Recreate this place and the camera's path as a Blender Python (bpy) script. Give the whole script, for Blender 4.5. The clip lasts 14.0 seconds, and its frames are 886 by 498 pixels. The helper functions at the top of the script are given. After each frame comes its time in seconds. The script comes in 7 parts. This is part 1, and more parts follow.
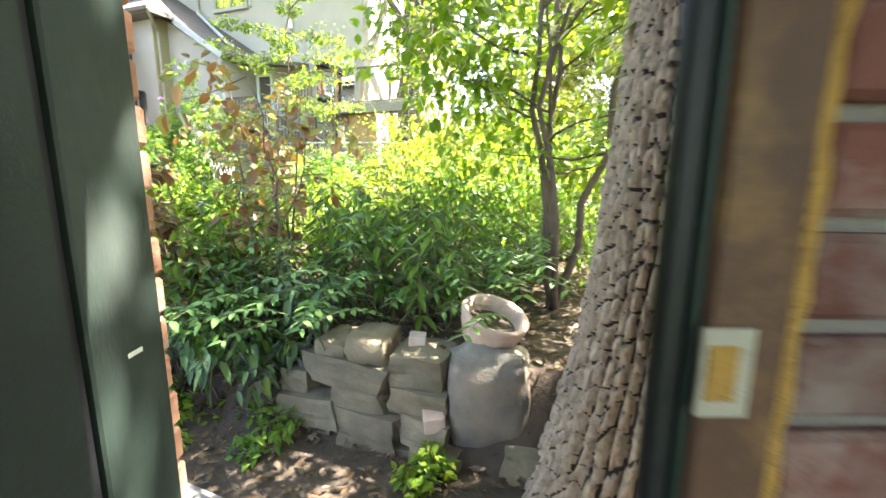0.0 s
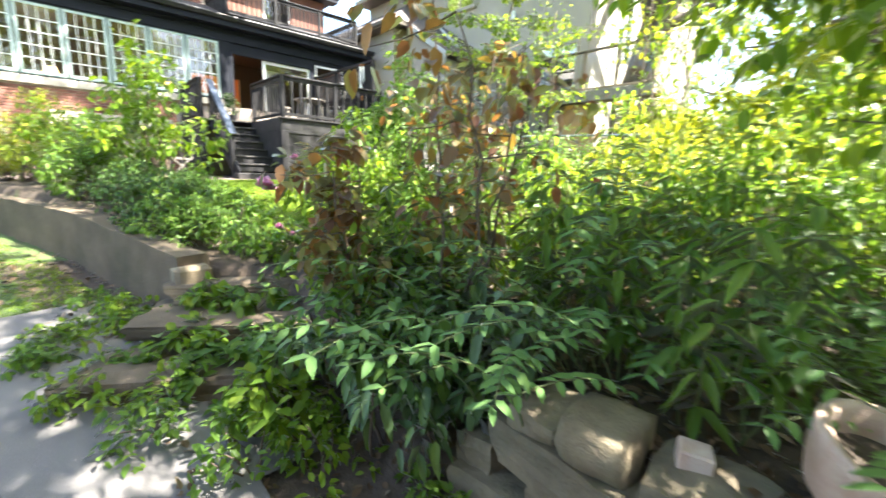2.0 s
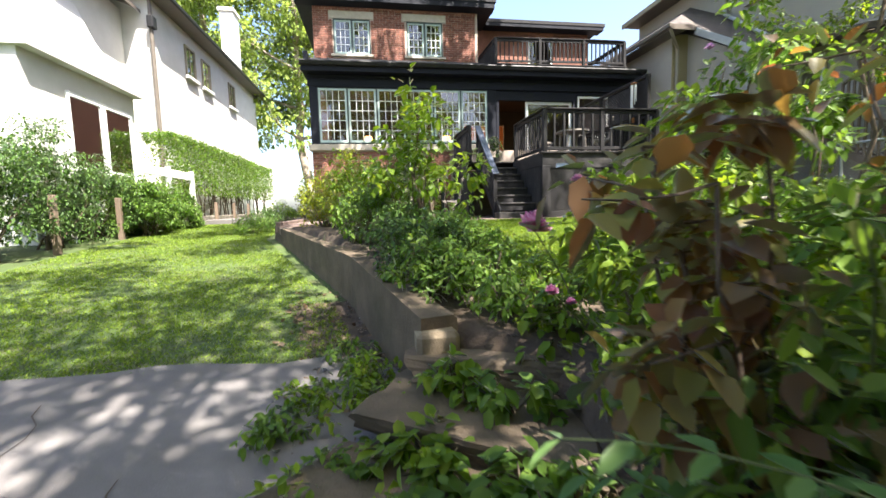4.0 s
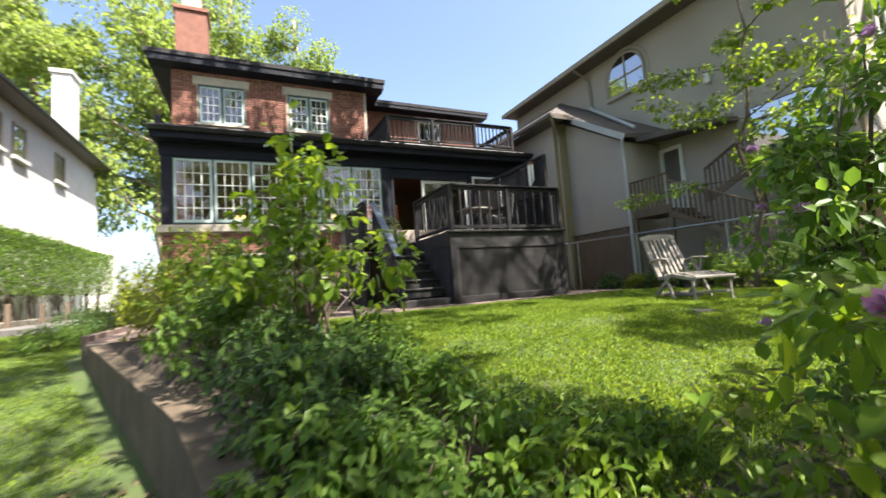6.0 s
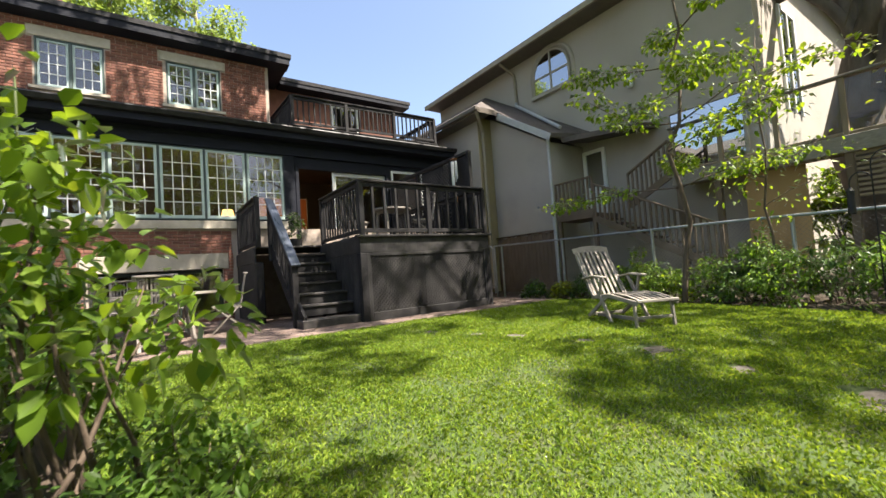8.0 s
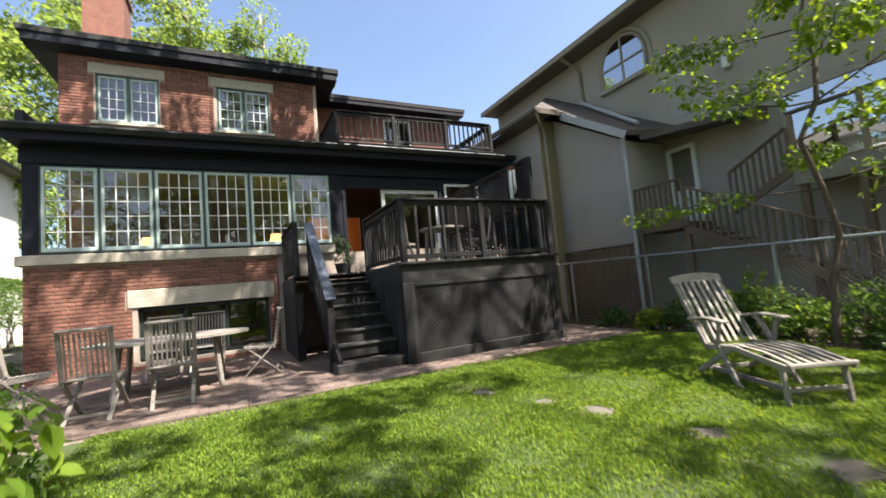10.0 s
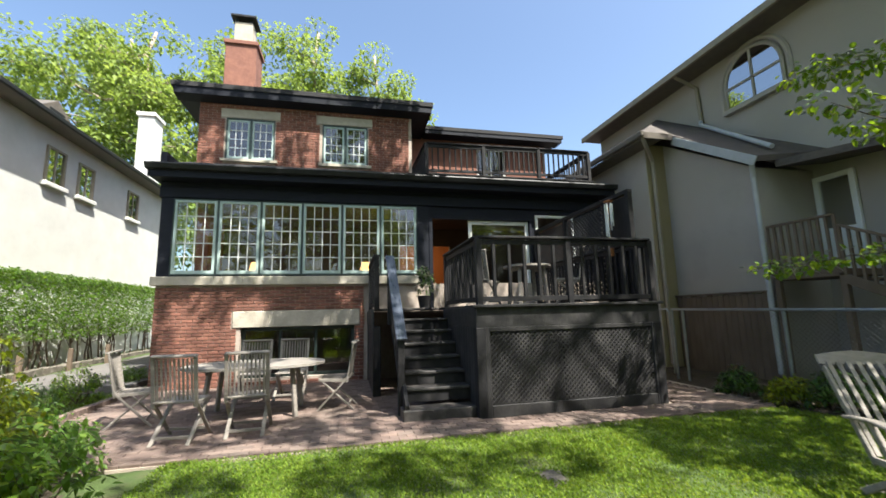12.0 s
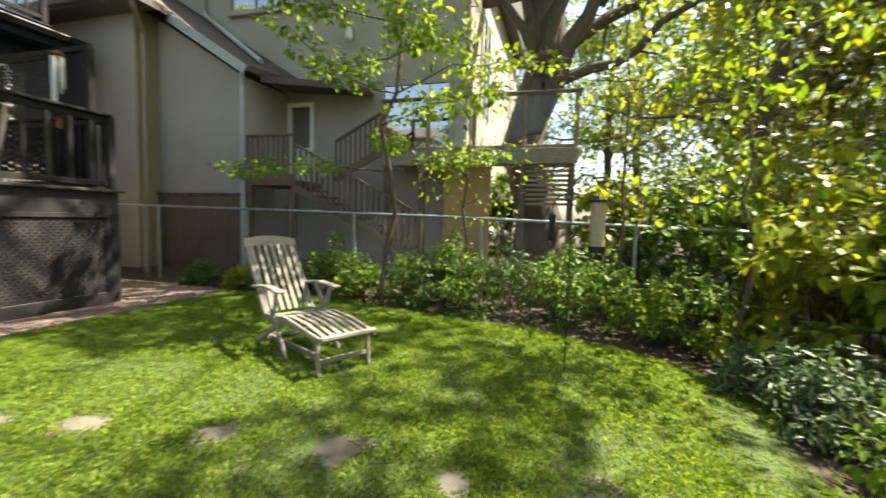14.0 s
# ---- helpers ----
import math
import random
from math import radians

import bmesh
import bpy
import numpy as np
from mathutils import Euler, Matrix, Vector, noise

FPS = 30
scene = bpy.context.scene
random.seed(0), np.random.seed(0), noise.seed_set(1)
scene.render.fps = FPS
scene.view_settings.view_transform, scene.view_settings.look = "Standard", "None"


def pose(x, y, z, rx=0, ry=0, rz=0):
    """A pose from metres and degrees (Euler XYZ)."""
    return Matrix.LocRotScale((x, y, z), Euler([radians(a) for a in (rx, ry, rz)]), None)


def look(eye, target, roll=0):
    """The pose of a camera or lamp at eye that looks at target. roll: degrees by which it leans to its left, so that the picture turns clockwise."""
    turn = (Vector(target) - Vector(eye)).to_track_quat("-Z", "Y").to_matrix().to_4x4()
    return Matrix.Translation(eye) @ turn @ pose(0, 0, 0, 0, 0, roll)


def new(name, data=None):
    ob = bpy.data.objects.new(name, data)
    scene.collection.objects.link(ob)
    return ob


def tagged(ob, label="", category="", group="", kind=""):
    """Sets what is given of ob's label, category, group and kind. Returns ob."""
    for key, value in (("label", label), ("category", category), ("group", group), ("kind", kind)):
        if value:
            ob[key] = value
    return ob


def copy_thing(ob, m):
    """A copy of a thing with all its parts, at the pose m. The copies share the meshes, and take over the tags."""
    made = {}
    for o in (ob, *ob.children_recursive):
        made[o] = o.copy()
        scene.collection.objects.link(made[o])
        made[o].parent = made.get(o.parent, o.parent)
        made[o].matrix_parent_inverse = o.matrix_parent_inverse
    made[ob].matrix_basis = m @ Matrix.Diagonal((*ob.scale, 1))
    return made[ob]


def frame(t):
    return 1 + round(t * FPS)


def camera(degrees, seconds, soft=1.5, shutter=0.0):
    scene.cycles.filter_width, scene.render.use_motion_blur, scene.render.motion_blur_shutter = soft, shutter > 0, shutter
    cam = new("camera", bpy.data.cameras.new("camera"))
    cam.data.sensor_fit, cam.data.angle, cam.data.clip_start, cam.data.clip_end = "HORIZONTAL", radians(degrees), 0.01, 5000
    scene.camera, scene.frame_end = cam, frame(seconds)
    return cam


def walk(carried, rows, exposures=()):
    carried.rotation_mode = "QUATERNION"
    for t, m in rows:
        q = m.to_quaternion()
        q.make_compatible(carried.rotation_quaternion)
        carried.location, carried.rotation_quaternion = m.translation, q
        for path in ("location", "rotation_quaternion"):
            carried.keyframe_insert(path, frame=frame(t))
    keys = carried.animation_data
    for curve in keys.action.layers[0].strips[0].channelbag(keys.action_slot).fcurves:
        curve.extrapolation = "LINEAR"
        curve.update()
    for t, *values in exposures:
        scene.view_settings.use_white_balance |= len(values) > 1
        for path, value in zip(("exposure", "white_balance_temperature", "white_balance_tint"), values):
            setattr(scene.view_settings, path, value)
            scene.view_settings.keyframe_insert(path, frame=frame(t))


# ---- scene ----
cam = camera(93.7, 14.0, 1.5, 0.4)
PATH = [
    (0, (0.0, 0.0, 1.5), (-0.671, 1.851, 1.149), 0.3),
    (0.5, (-0.174, 0.19, 1.472), (-0.998, 1.978, 1.13), 0.7),
    (1, (-0.309, 0.365, 1.437), (-1.364, 2.034, 1.116), 0.7),
    (1.5, (-0.488, 0.565, 1.454), (-1.675, 2.128, 1.071), 1.3),
    (2, (-0.644, 0.75, 1.407), (-2.076, 2.097, 1.037), 1.7),
    (2.5, (-0.921, 1.006, 1.353), (-2.668, 1.89, 0.946), 0.6),
    (3, (-1.22, 1.17, 1.35), (-3.148, 1.586, 1.016), -0.5),
    (5.5, (-3.034, 1.093, 1.448), (-4.954, 1.645, 1.54), -3.0),
    (6, (-3.458, 1.306, 1.548), (-5.267, 2.143, 1.705), -4.0),
    (6.5, (-3.787, 1.516, 1.595), (-5.493, 2.55, 1.743), -4.0),
    (7, (-4.065, 1.684, 1.671), (-5.686, 2.849, 1.787), -3.7),
    (9.3, (-4.887, 2.539, 2.114), (-6.573, 3.613, 2.182), -4.7),
    (9.5, (-5.009, 2.623, 2.126), (-6.723, 3.65, 2.222), -4.9),
    (10, (-5.262, 2.828, 2.227), (-7.045, 3.718, 2.392), -5.1),
    (10.5, (-5.514, 3.034, 2.454), (-7.36, 3.761, 2.711), -4.3),
    (11, (-5.545, 3.156, 2.569), (-7.439, 3.713, 2.893), -2.7),
    (11.5, (-5.52, 3.216, 2.578), (-7.44, 3.647, 2.934), -1.4),
    (12, (-5.498, 3.289, 2.505), (-7.425, 3.733, 2.807), -1.4),
    (12.5, (-5.426, 3.375, 2.438), (-7.274, 4.121, 2.615), -1.7),
    (13, (-5.346, 3.494, 2.38), (-6.923, 4.723, 2.401), -0.9),
    (13.3, (-5.277, 3.577, 2.326), (-6.561, 5.11, 2.272), 0.1),
    (13.5, (-5.264, 3.627, 2.323), (-6.303, 5.333, 2.221), 0.7),
    (14, (-5.28, 3.781, 2.305), (-5.833, 5.698, 2.167), 1.5),
]
EXPOSURES = [(0, 4.25, 6550, 10), (1.5, 3.75, 6400, 8), (2.5, 3.3, 6300, 11), (3, 2.95, 6400, 13), (5.5, 2.05, 6350, 13), (7, 1.95, 6750, 12), (9.5, 1.75, 6550, 12), (11.5, 1.68, 6250, 8), (12.5, 1.66, 6250, 6), (14, 2.1, 7200, 5)]
walk(cam, [(t, look(eye, target, roll)) for t, eye, target, roll in PATH], EXPOSURES)

# ---- daylight ----
SUN_DIR = Vector((0.43, 0.30, 0.85)).normalized()
world = bpy.data.worlds.new("sky")
scene.world = world
world.use_nodes = True
wn = world.node_tree
sky = wn.nodes.new("ShaderNodeTexSky")
sky.sky_type = "NISHITA"
sky.sun_disc = False
sky.sun_elevation = math.asin(SUN_DIR.z)
sky.sun_rotation = math.atan2(SUN_DIR.x, SUN_DIR.y)
sky.air_density, sky.dust_density, sky.ozone_density = 1.0, 2.6, 1.0
wn.nodes["Background"].inputs["Strength"].default_value = 0.095
wn.links.new(sky.outputs["Color"], wn.nodes["Background"].inputs["Color"])
sun = new("sun", bpy.data.lights.new("sun", "SUN"))
sun.data.energy, sun.data.angle, sun.data.color = 5.0, radians(0.55), (1.0, 0.94, 0.84)
sun.matrix_world = look(SUN_DIR * 60, (0, 0, 0))


# ---- materials ----
def nodes(name):
    m = bpy.data.materials.new(name)
    m.use_nodes = True
    return m, m.node_tree.nodes, m.node_tree.links


def ramp(nd, ln, src, stops):
    r = nd.new("ShaderNodeValToRGB")
    e = r.color_ramp.elements
    while len(e) < len(stops):
        e.new(0.5)
    for k, (p, c) in enumerate(stops):
        e[k].position, e[k].color = p, (*c, 1)
    ln.new(src, r.inputs["Fac"])
    return r.outputs["Color"]


def noise_tex(nd, ln, co, scale, detail=4.0, rough=0.6):
    n = nd.new("ShaderNodeTexNoise")
    n.inputs["Scale"].default_value, n.inputs["Detail"].default_value, n.inputs["Roughness"].default_value = scale, detail, rough
    ln.new(co, n.inputs["Vector"])
    return n.outputs["Fac"]


def mixc(nd, ln, fac, a, b, kind="MIX"):
    m = nd.new("ShaderNodeMix")
    m.data_type, m.blend_type = "RGBA", kind
    for sock, val in ((m.inputs["Factor"], fac), (m.inputs["A"], a), (m.inputs["B"], b)):
        if isinstance(val, (int, float)):
            sock.default_value = val
        elif isinstance(val, tuple):
            sock.default_value = (*val, 1)
        else:
            ln.new(val, sock)
    return m.outputs["Result"]


def coords(nd, ln, stretch=(1, 1, 1)):
    """World places, so that grain keeps its size and does not repeat from copy to copy."""
    g = nd.new("ShaderNodeNewGeometry")
    mp = nd.new("ShaderNodeMapping")
    mp.inputs["Scale"].default_value = stretch
    ln.new(g.outputs["Position"], mp.inputs["Vector"])
    return mp.outputs["Vector"]


def surf(name, c1, c2, scale=8.0, rough=0.7, bump=0.3, stretch=(1, 1, 1), stain=None, stain_scale=1.2, stain_amount=0.5, vary=0.0, island=0.0, metal=0.0, fine=60.0, grain=0.25, spec=0.4):
    m, nd, ln = nodes(name)
    bs = nd["Principled BSDF"]
    co = coords(nd, ln, stretch)
    big = noise_tex(nd, ln, co, scale, 5)
    small = noise_tex(nd, ln, co, fine, 3, 0.7)
    col = ramp(nd, ln, big, [(0.3, c1), (0.7, c2)])
    dark = tuple(v * 0.55 for v in c1)
    fac = nd.new("ShaderNodeMath")
    fac.operation = "MULTIPLY"
    fac.inputs[1].default_value = grain
    ln.new(small, fac.inputs[0])
    col = mixc(nd, ln, fac.outputs[0], col, dark)
    if stain:
        sf = ramp(nd, ln, noise_tex(nd, ln, coords(nd, ln), stain_scale, 6, 0.65), [(0.48, (0, 0, 0)), (0.68, (stain_amount,) * 3)])
        col = mixc(nd, ln, sf, col, stain)
    if vary or island:
        src = nd.new("ShaderNodeNewGeometry").outputs["Random Per Island"] if island else nd.new("ShaderNodeObjectInfo").outputs["Random"]
        a = island or vary
        col = mixc(nd, ln, 1.0, col, ramp(nd, ln, src, [(0.0, (1 - a, 1 - a * 1.1, 1 - a * 1.1)), (0.55, (1, 1, 1)), (1.0, (1 + a * 0.6, 1 + a * 0.45, 1 + a * 0.4))]), "MULTIPLY")
    ln.new(col, bs.inputs["Base Color"])
    rr = nd.new("ShaderNodeMapRange")
    rr.inputs["To Min"].default_value, rr.inputs["To Max"].default_value = max(0.02, rough - 0.15), min(1, rough + 0.15)
    ln.new(big, rr.inputs["Value"])
    ln.new(rr.outputs["Result"], bs.inputs["Roughness"])
    bs.inputs["Metallic"].default_value = metal
    bs.inputs["Specular IOR Level"].default_value = spec
    if bump:
        b = nd.new("ShaderNodeBump")
        b.inputs["Strength"].default_value, b.inputs["Distance"].default_value = bump, 0.01
        ln.new(small, b.inputs["Height"])
        b2 = nd.new("ShaderNodeBump")
        b2.inputs["Strength"].default_value, b2.inputs["Distance"].default_value = bump, 0.03
        ln.new(big, b2.inputs["Height"])
        ln.new(b.outputs["Normal"], b2.inputs["Normal"])
        ln.new(b2.outputs["Normal"], bs.inputs["Normal"])
    return m


def leafy(name, c1, c2, c3, gloss=0.18, through_light=0.42, warm=(1.25, 1.12, 0.45)):
    """Leaves: each its own shade, light shining through."""
    m, nd, ln = nodes(name)
    nd.remove(nd["Principled BSDF"])
    out = nd["Material Output"]
    rnd = nd.new("ShaderNodeNewGeometry").outputs["Random Per Island"]
    col = ramp(nd, ln, rnd, [(0.0, c1), (0.5, c2), (1.0, c3)])
    spot = noise_tex(nd, ln, coords(nd, ln), 3.0, 3)
    col = mixc(nd, ln, spot, col, mixc(nd, ln, 1.0, col, (0.75, 0.85, 0.8), "MULTIPLY"))
    d = nd.new("ShaderNodeBsdfDiffuse")
    t = nd.new("ShaderNodeBsdfTranslucent")
    g = nd.new("ShaderNodeBsdfGlossy")
    g.inputs["Roughness"].default_value = 0.38
    ln.new(col, d.inputs["Color"])
    ln.new(mixc(nd, ln, 1.0, col, warm, "MULTIPLY"), t.inputs["Color"])
    s1, s2 = nd.new("ShaderNodeMixShader"), nd.new("ShaderNodeMixShader")
    s1.inputs[0].default_value = through_light
    fr = nd.new("ShaderNodeFresnel")
    fr.inputs["IOR"].default_value = 1.0 + gloss * 2
    ln.new(d.outputs[0], s1.inputs[1]); ln.new(t.outputs[0], s1.inputs[2])
    ln.new(fr.outputs[0], s2.inputs[0]); ln.new(s1.outputs[0], s2.inputs[1]); ln.new(g.outputs[0], s2.inputs[2])
    ln.new(s2.outputs[0], out.inputs["Surface"])
    return m


def glass(name, tint=(0.9, 0.95, 0.93), ior=1.5):
    m, nd, ln = nodes(name)
    nd.remove(nd["Principled BSDF"])
    tr, gl, mx, fr = nd.new("ShaderNodeBsdfTransparent"), nd.new("ShaderNodeBsdfGlossy"), nd.new("ShaderNodeMixShader"), nd.new("ShaderNodeFresnel")
    tr.inputs["Color"].default_value = (*tint, 1)
    gl.inputs["Roughness"].default_value = 0.01
    fr.inputs["IOR"].default_value = ior
    ln.new(fr.outputs[0], mx.inputs[0]); ln.new(tr.outputs[0], mx.inputs[1]); ln.new(gl.outputs[0], mx.inputs[2])
    ln.new(mx.outputs[0], nd["Material Output"].inputs["Surface"])
    return m


def glow(name, color, strength):
    m, nd, ln = nodes(name)
    b = nd["Principled BSDF"]
    b.inputs["Base Color"].default_value = (*color, 1)
    b.inputs["Emission Color"].default_value = (*color, 1)
    b.inputs["Emission Strength"].default_value = strength
    return m


M_BRICK = surf("red brick", (0.185, 0.078, 0.055), (0.28, 0.128, 0.088), 5, 0.85, 0.5, vary=0.35, stain=(0.12, 0.05, 0.04), stain_amount=0.35)
M_BRICKS = surf("red brick joined", (0.185, 0.078, 0.055), (0.28, 0.128, 0.088), 5, 0.85, 0.5, island=0.35, stain=(0.12, 0.05, 0.04), stain_amount=0.35)
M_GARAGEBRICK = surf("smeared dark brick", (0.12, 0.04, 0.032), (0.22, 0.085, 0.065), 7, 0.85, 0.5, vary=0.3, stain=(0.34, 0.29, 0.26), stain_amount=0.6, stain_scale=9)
# Same mortar in a darker tone for the garage's inner face.
M_GARAGEMORTAR = surf("darker garage mortar", (0.20, 0.165, 0.14), (0.28, 0.24, 0.205), 9, 0.95, 0.7)
# Brick in a lighter orange-pink: the sun on this edge is in the colour.
M_SUNTONEBRICK = surf("orange-pink sunlit-toned brick", (0.40, 0.19, 0.12), (0.52, 0.29, 0.20), 9, 0.85, 0.5, vary=0.2, stain=(0.5, 0.4, 0.34), stain_amount=0.4, stain_scale=9)
M_MORTAR = surf("mortar", (0.34, 0.27, 0.22), (0.45, 0.38, 0.32), 6, 0.95, 0.6)
M_NAVY = surf("black-blue painted wood", (0.006, 0.007, 0.013), (0.013, 0.015, 0.022), 3, 0.6, 0.25, spec=0.2, stretch=(1, 1, 6), fine=40)
M_DECK = surf("black-stained deck wood", (0.011, 0.0105, 0.012), (0.023, 0.022, 0.023), 4, 0.62, 0.35, stretch=(5, 1, 1), spec=0.2, stain=(0.07, 0.063, 0.06), stain_amount=0.35, stain_scale=3)
# Deck wood a little lighter, with pale blotches.
M_SKIRT = surf("pale-blotched black skirt boards", (0.017, 0.016, 0.017), (0.036, 0.034, 0.034), 4, 0.6, 0.35, stretch=(1, 1, 0.4), spec=0.3, stain=(0.10, 0.092, 0.088), stain_amount=0.4, stain_scale=3)
M_TREAD = surf("worn black tread", (0.017, 0.016, 0.016), (0.045, 0.041, 0.039), 6, 0.6, 0.4, stain=(0.14, 0.12, 0.11), stain_amount=0.5, stain_scale=5)
M_RAILCAP = surf("weathered blue-grey rail cap", (0.05, 0.06, 0.085), (0.10, 0.115, 0.15), 5, 0.3, 0.2, stretch=(1, 4, 1))
M_FRAME = surf("pale green window paint", (0.40, 0.50, 0.47), (0.50, 0.60, 0.56), 4, 0.5, 0.15)
M_DARKGREEN = surf("dark green sash paint", (0.05, 0.075, 0.07), (0.08, 0.11, 0.10), 4, 0.5, 0.15)
M_WHITE = surf("white paint", (0.72, 0.73, 0.70), (0.80, 0.80, 0.77), 3, 0.5, 0.12)
M_STONE = surf("limestone", (0.42, 0.37, 0.29), (0.55, 0.49, 0.40), 5, 0.85, 0.4, stain=(0.24, 0.21, 0.17), stain_amount=0.4)
M_SLATE = surf("dark shingle", (0.016, 0.015, 0.017), (0.036, 0.034, 0.035), 10, 0.8, 0.5, stretch=(1, 4, 1))
M_SHINGLE = surf("brown-grey shingle", (0.07, 0.058, 0.052), (0.13, 0.11, 0.10), 9, 0.8, 0.6, stretch=(1, 1, 3), stain=(0.2, 0.16, 0.13), stain_amount=0.4, stain_scale=2)
M_STUCCO = surf("taupe stucco", (0.38, 0.345, 0.305), (0.46, 0.415, 0.37), 1.2, 0.9, 0.5, fine=90, stain=(0.24, 0.21, 0.15), stain_amount=0.3, stain_scale=0.6)
# Stucco of the return face: the shading of its facing is in the colour.
M_OLIVE = surf("olive stucco for the turned face", (0.27, 0.22, 0.12), (0.33, 0.27, 0.16), 1.5, 0.9, 0.5, fine=90)
M_WHITESTUCCO = surf("white stucco", (0.54, 0.53, 0.50), (0.64, 0.63, 0.60), 1.5, 0.85, 0.4, fine=70, stain=(0.5, 0.48, 0.43), stain_amount=0.25)
M_CEDAR = surf("grey-brown cedar", (0.20, 0.15, 0.105), (0.32, 0.25, 0.18), 4, 0.75, 0.35, stretch=(1, 1, 0.3), island=0.25)
M_STAIRWOOD = surf("brown weathered stair timber", (0.11, 0.08, 0.055), (0.19, 0.14, 0.10), 4, 0.75, 0.35, stretch=(1, 1, 0.3), island=0.25)
M_TEAK = surf("weathered grey teak", (0.21, 0.185, 0.16), (0.32, 0.288, 0.252), 9, 0.75, 0.3, stretch=(1, 1, 3), vary=0.15, fine=120)
M_CONCRETE = surf("worn concrete", (0.115, 0.105, 0.10), (0.178, 0.165, 0.157), 1.6, 0.9, 0.5, fine=110, stain=(0.10, 0.088, 0.077), stain_amount=0.55, stain_scale=0.9)
M_OLDWALL = surf("mossy old concrete", (0.075, 0.056, 0.036), (0.15, 0.112, 0.075), 3, 0.95, 0.7, stain=(0.045, 0.042, 0.022), stain_amount=0.6, stain_scale=2)
M_FIELD = surf("field stone", (0.11, 0.088, 0.058), (0.24, 0.195, 0.13), 6, 0.9, 0.7, vary=0.3, stain=(0.12, 0.125, 0.08), stain_amount=0.5, stain_scale=5)
M_STEPSTONE = surf("sunken stepping stone", (0.10, 0.088, 0.072), (0.19, 0.165, 0.14), 6, 0.9, 0.7, vary=0.25, stain=(0.10, 0.11, 0.06), stain_amount=0.6, stain_scale=5)
M_PAVER = surf("clay paver", (0.145, 0.102, 0.085), (0.215, 0.158, 0.132), 6, 0.9, 0.4, vary=0.3, stain=(0.15, 0.13, 0.11), stain_amount=0.4)
M_PAVERS = surf("clay paver joined", (0.145, 0.102, 0.085), (0.215, 0.158, 0.132), 6, 0.9, 0.4, island=0.3, stain=(0.15, 0.13, 0.11), stain_amount=0.4)
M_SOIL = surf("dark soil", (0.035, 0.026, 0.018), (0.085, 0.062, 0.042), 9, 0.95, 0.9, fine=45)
M_TURF = surf("turf", (0.035, 0.06, 0.014), (0.07, 0.105, 0.024), 3, 0.95, 0.9, fine=70, stain=(0.09, 0.075, 0.04), stain_amount=0.5, stain_scale=2.5)
M_LITTERGROUND = surf("leaf mould", (0.035, 0.025, 0.017), (0.085, 0.06, 0.04), 7, 0.95, 0.9, fine=35)
# Dark inner-bark brown, with the shade of the furrows put into it.
M_FURROWSHADE = surf("dark bark with furrow shade", (0.022, 0.016, 0.012), (0.05, 0.037, 0.027), 14, 0.95, 0.6)
M_DARKBARK = surf("dark grey-brown bark", (0.07, 0.055, 0.042), (0.15, 0.12, 0.095), 5, 0.95, 0.8, stretch=(1, 1, 0.3), fine=30)
M_BARK = surf("furrowed bark", (0.31, 0.245, 0.188), (0.54, 0.45, 0.365), 11, 0.95, 1.0, stretch=(1, 1, 0.45), fine=85, grain=0.6, stain=(0.06, 0.045, 0.034), stain_scale=24, stain_amount=0.55)
M_TWIG = surf("brown twig", (0.07, 0.05, 0.035), (0.15, 0.11, 0.08), 12, 0.9, 0.3)
M_STEM = surf("green stem", (0.07, 0.10, 0.03), (0.13, 0.15, 0.06), 12, 0.7, 0.1)
M_TERRACOTTA = surf("pale terracotta", (0.42, 0.29, 0.22), (0.56, 0.42, 0.34), 7, 0.85, 0.4, stain=(0.55, 0.5, 0.44), stain_amount=0.5, stain_scale=6)
M_STEEL = surf("galvanised steel", (0.30, 0.32, 0.34), (0.42, 0.44, 0.46), 10, 0.45, 0.1, metal=0.8)
M_WIRE = surf("dull zinc wire", (0.07, 0.072, 0.075), (0.12, 0.122, 0.125), 10, 0.75, 0.0)
M_IRON = surf("black iron", (0.012, 0.012, 0.013), (0.03, 0.03, 0.03), 10, 0.5, 0.1, metal=0.3)
M_GUTTER = surf("bronze gutter", (0.10, 0.085, 0.07), (0.16, 0.135, 0.11), 6, 0.5, 0.1)
M_PIPE = surf("tan downpipe", (0.26, 0.22, 0.165), (0.33, 0.29, 0.22), 5, 0.5, 0.1)
M_PIPEGREY = surf("pale grey downpipe", (0.40, 0.41, 0.42), (0.5, 0.51, 0.52), 5, 0.45, 0.1)
M_DOORGREEN = surf("green-grey painted jamb", (0.013, 0.024, 0.019), (0.028, 0.042, 0.034), 2.5, 0.55, 0.2, stretch=(1, 1, 0.3), stain=(0.2, 0.2, 0.19), stain_amount=0.25)
M_DOORDARK = surf("dark green door paint", (0.012, 0.02, 0.018), (0.025, 0.035, 0.03), 3, 0.4, 0.15)
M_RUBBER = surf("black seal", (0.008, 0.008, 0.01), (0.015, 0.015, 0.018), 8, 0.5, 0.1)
M_BROWNJAMB = surf("brown painted jamb", (0.10, 0.047, 0.03), (0.145, 0.072, 0.046), 4, 0.6, 0.25, stain=(0.34, 0.19, 0.06), stain_amount=0.45, stain_scale=14)
M_FOAM = surf("orange filler foam", (0.42, 0.22, 0.05), (0.58, 0.33, 0.09), 20, 0.9, 0.8)
# Plaster near black: the dimness of the rooms is put into its colour.
M_DIMROOM = surf("plaster coloured dark for dim rooms", (0.05, 0.04, 0.028), (0.075, 0.06, 0.042), 1.5, 0.8, 0.1)
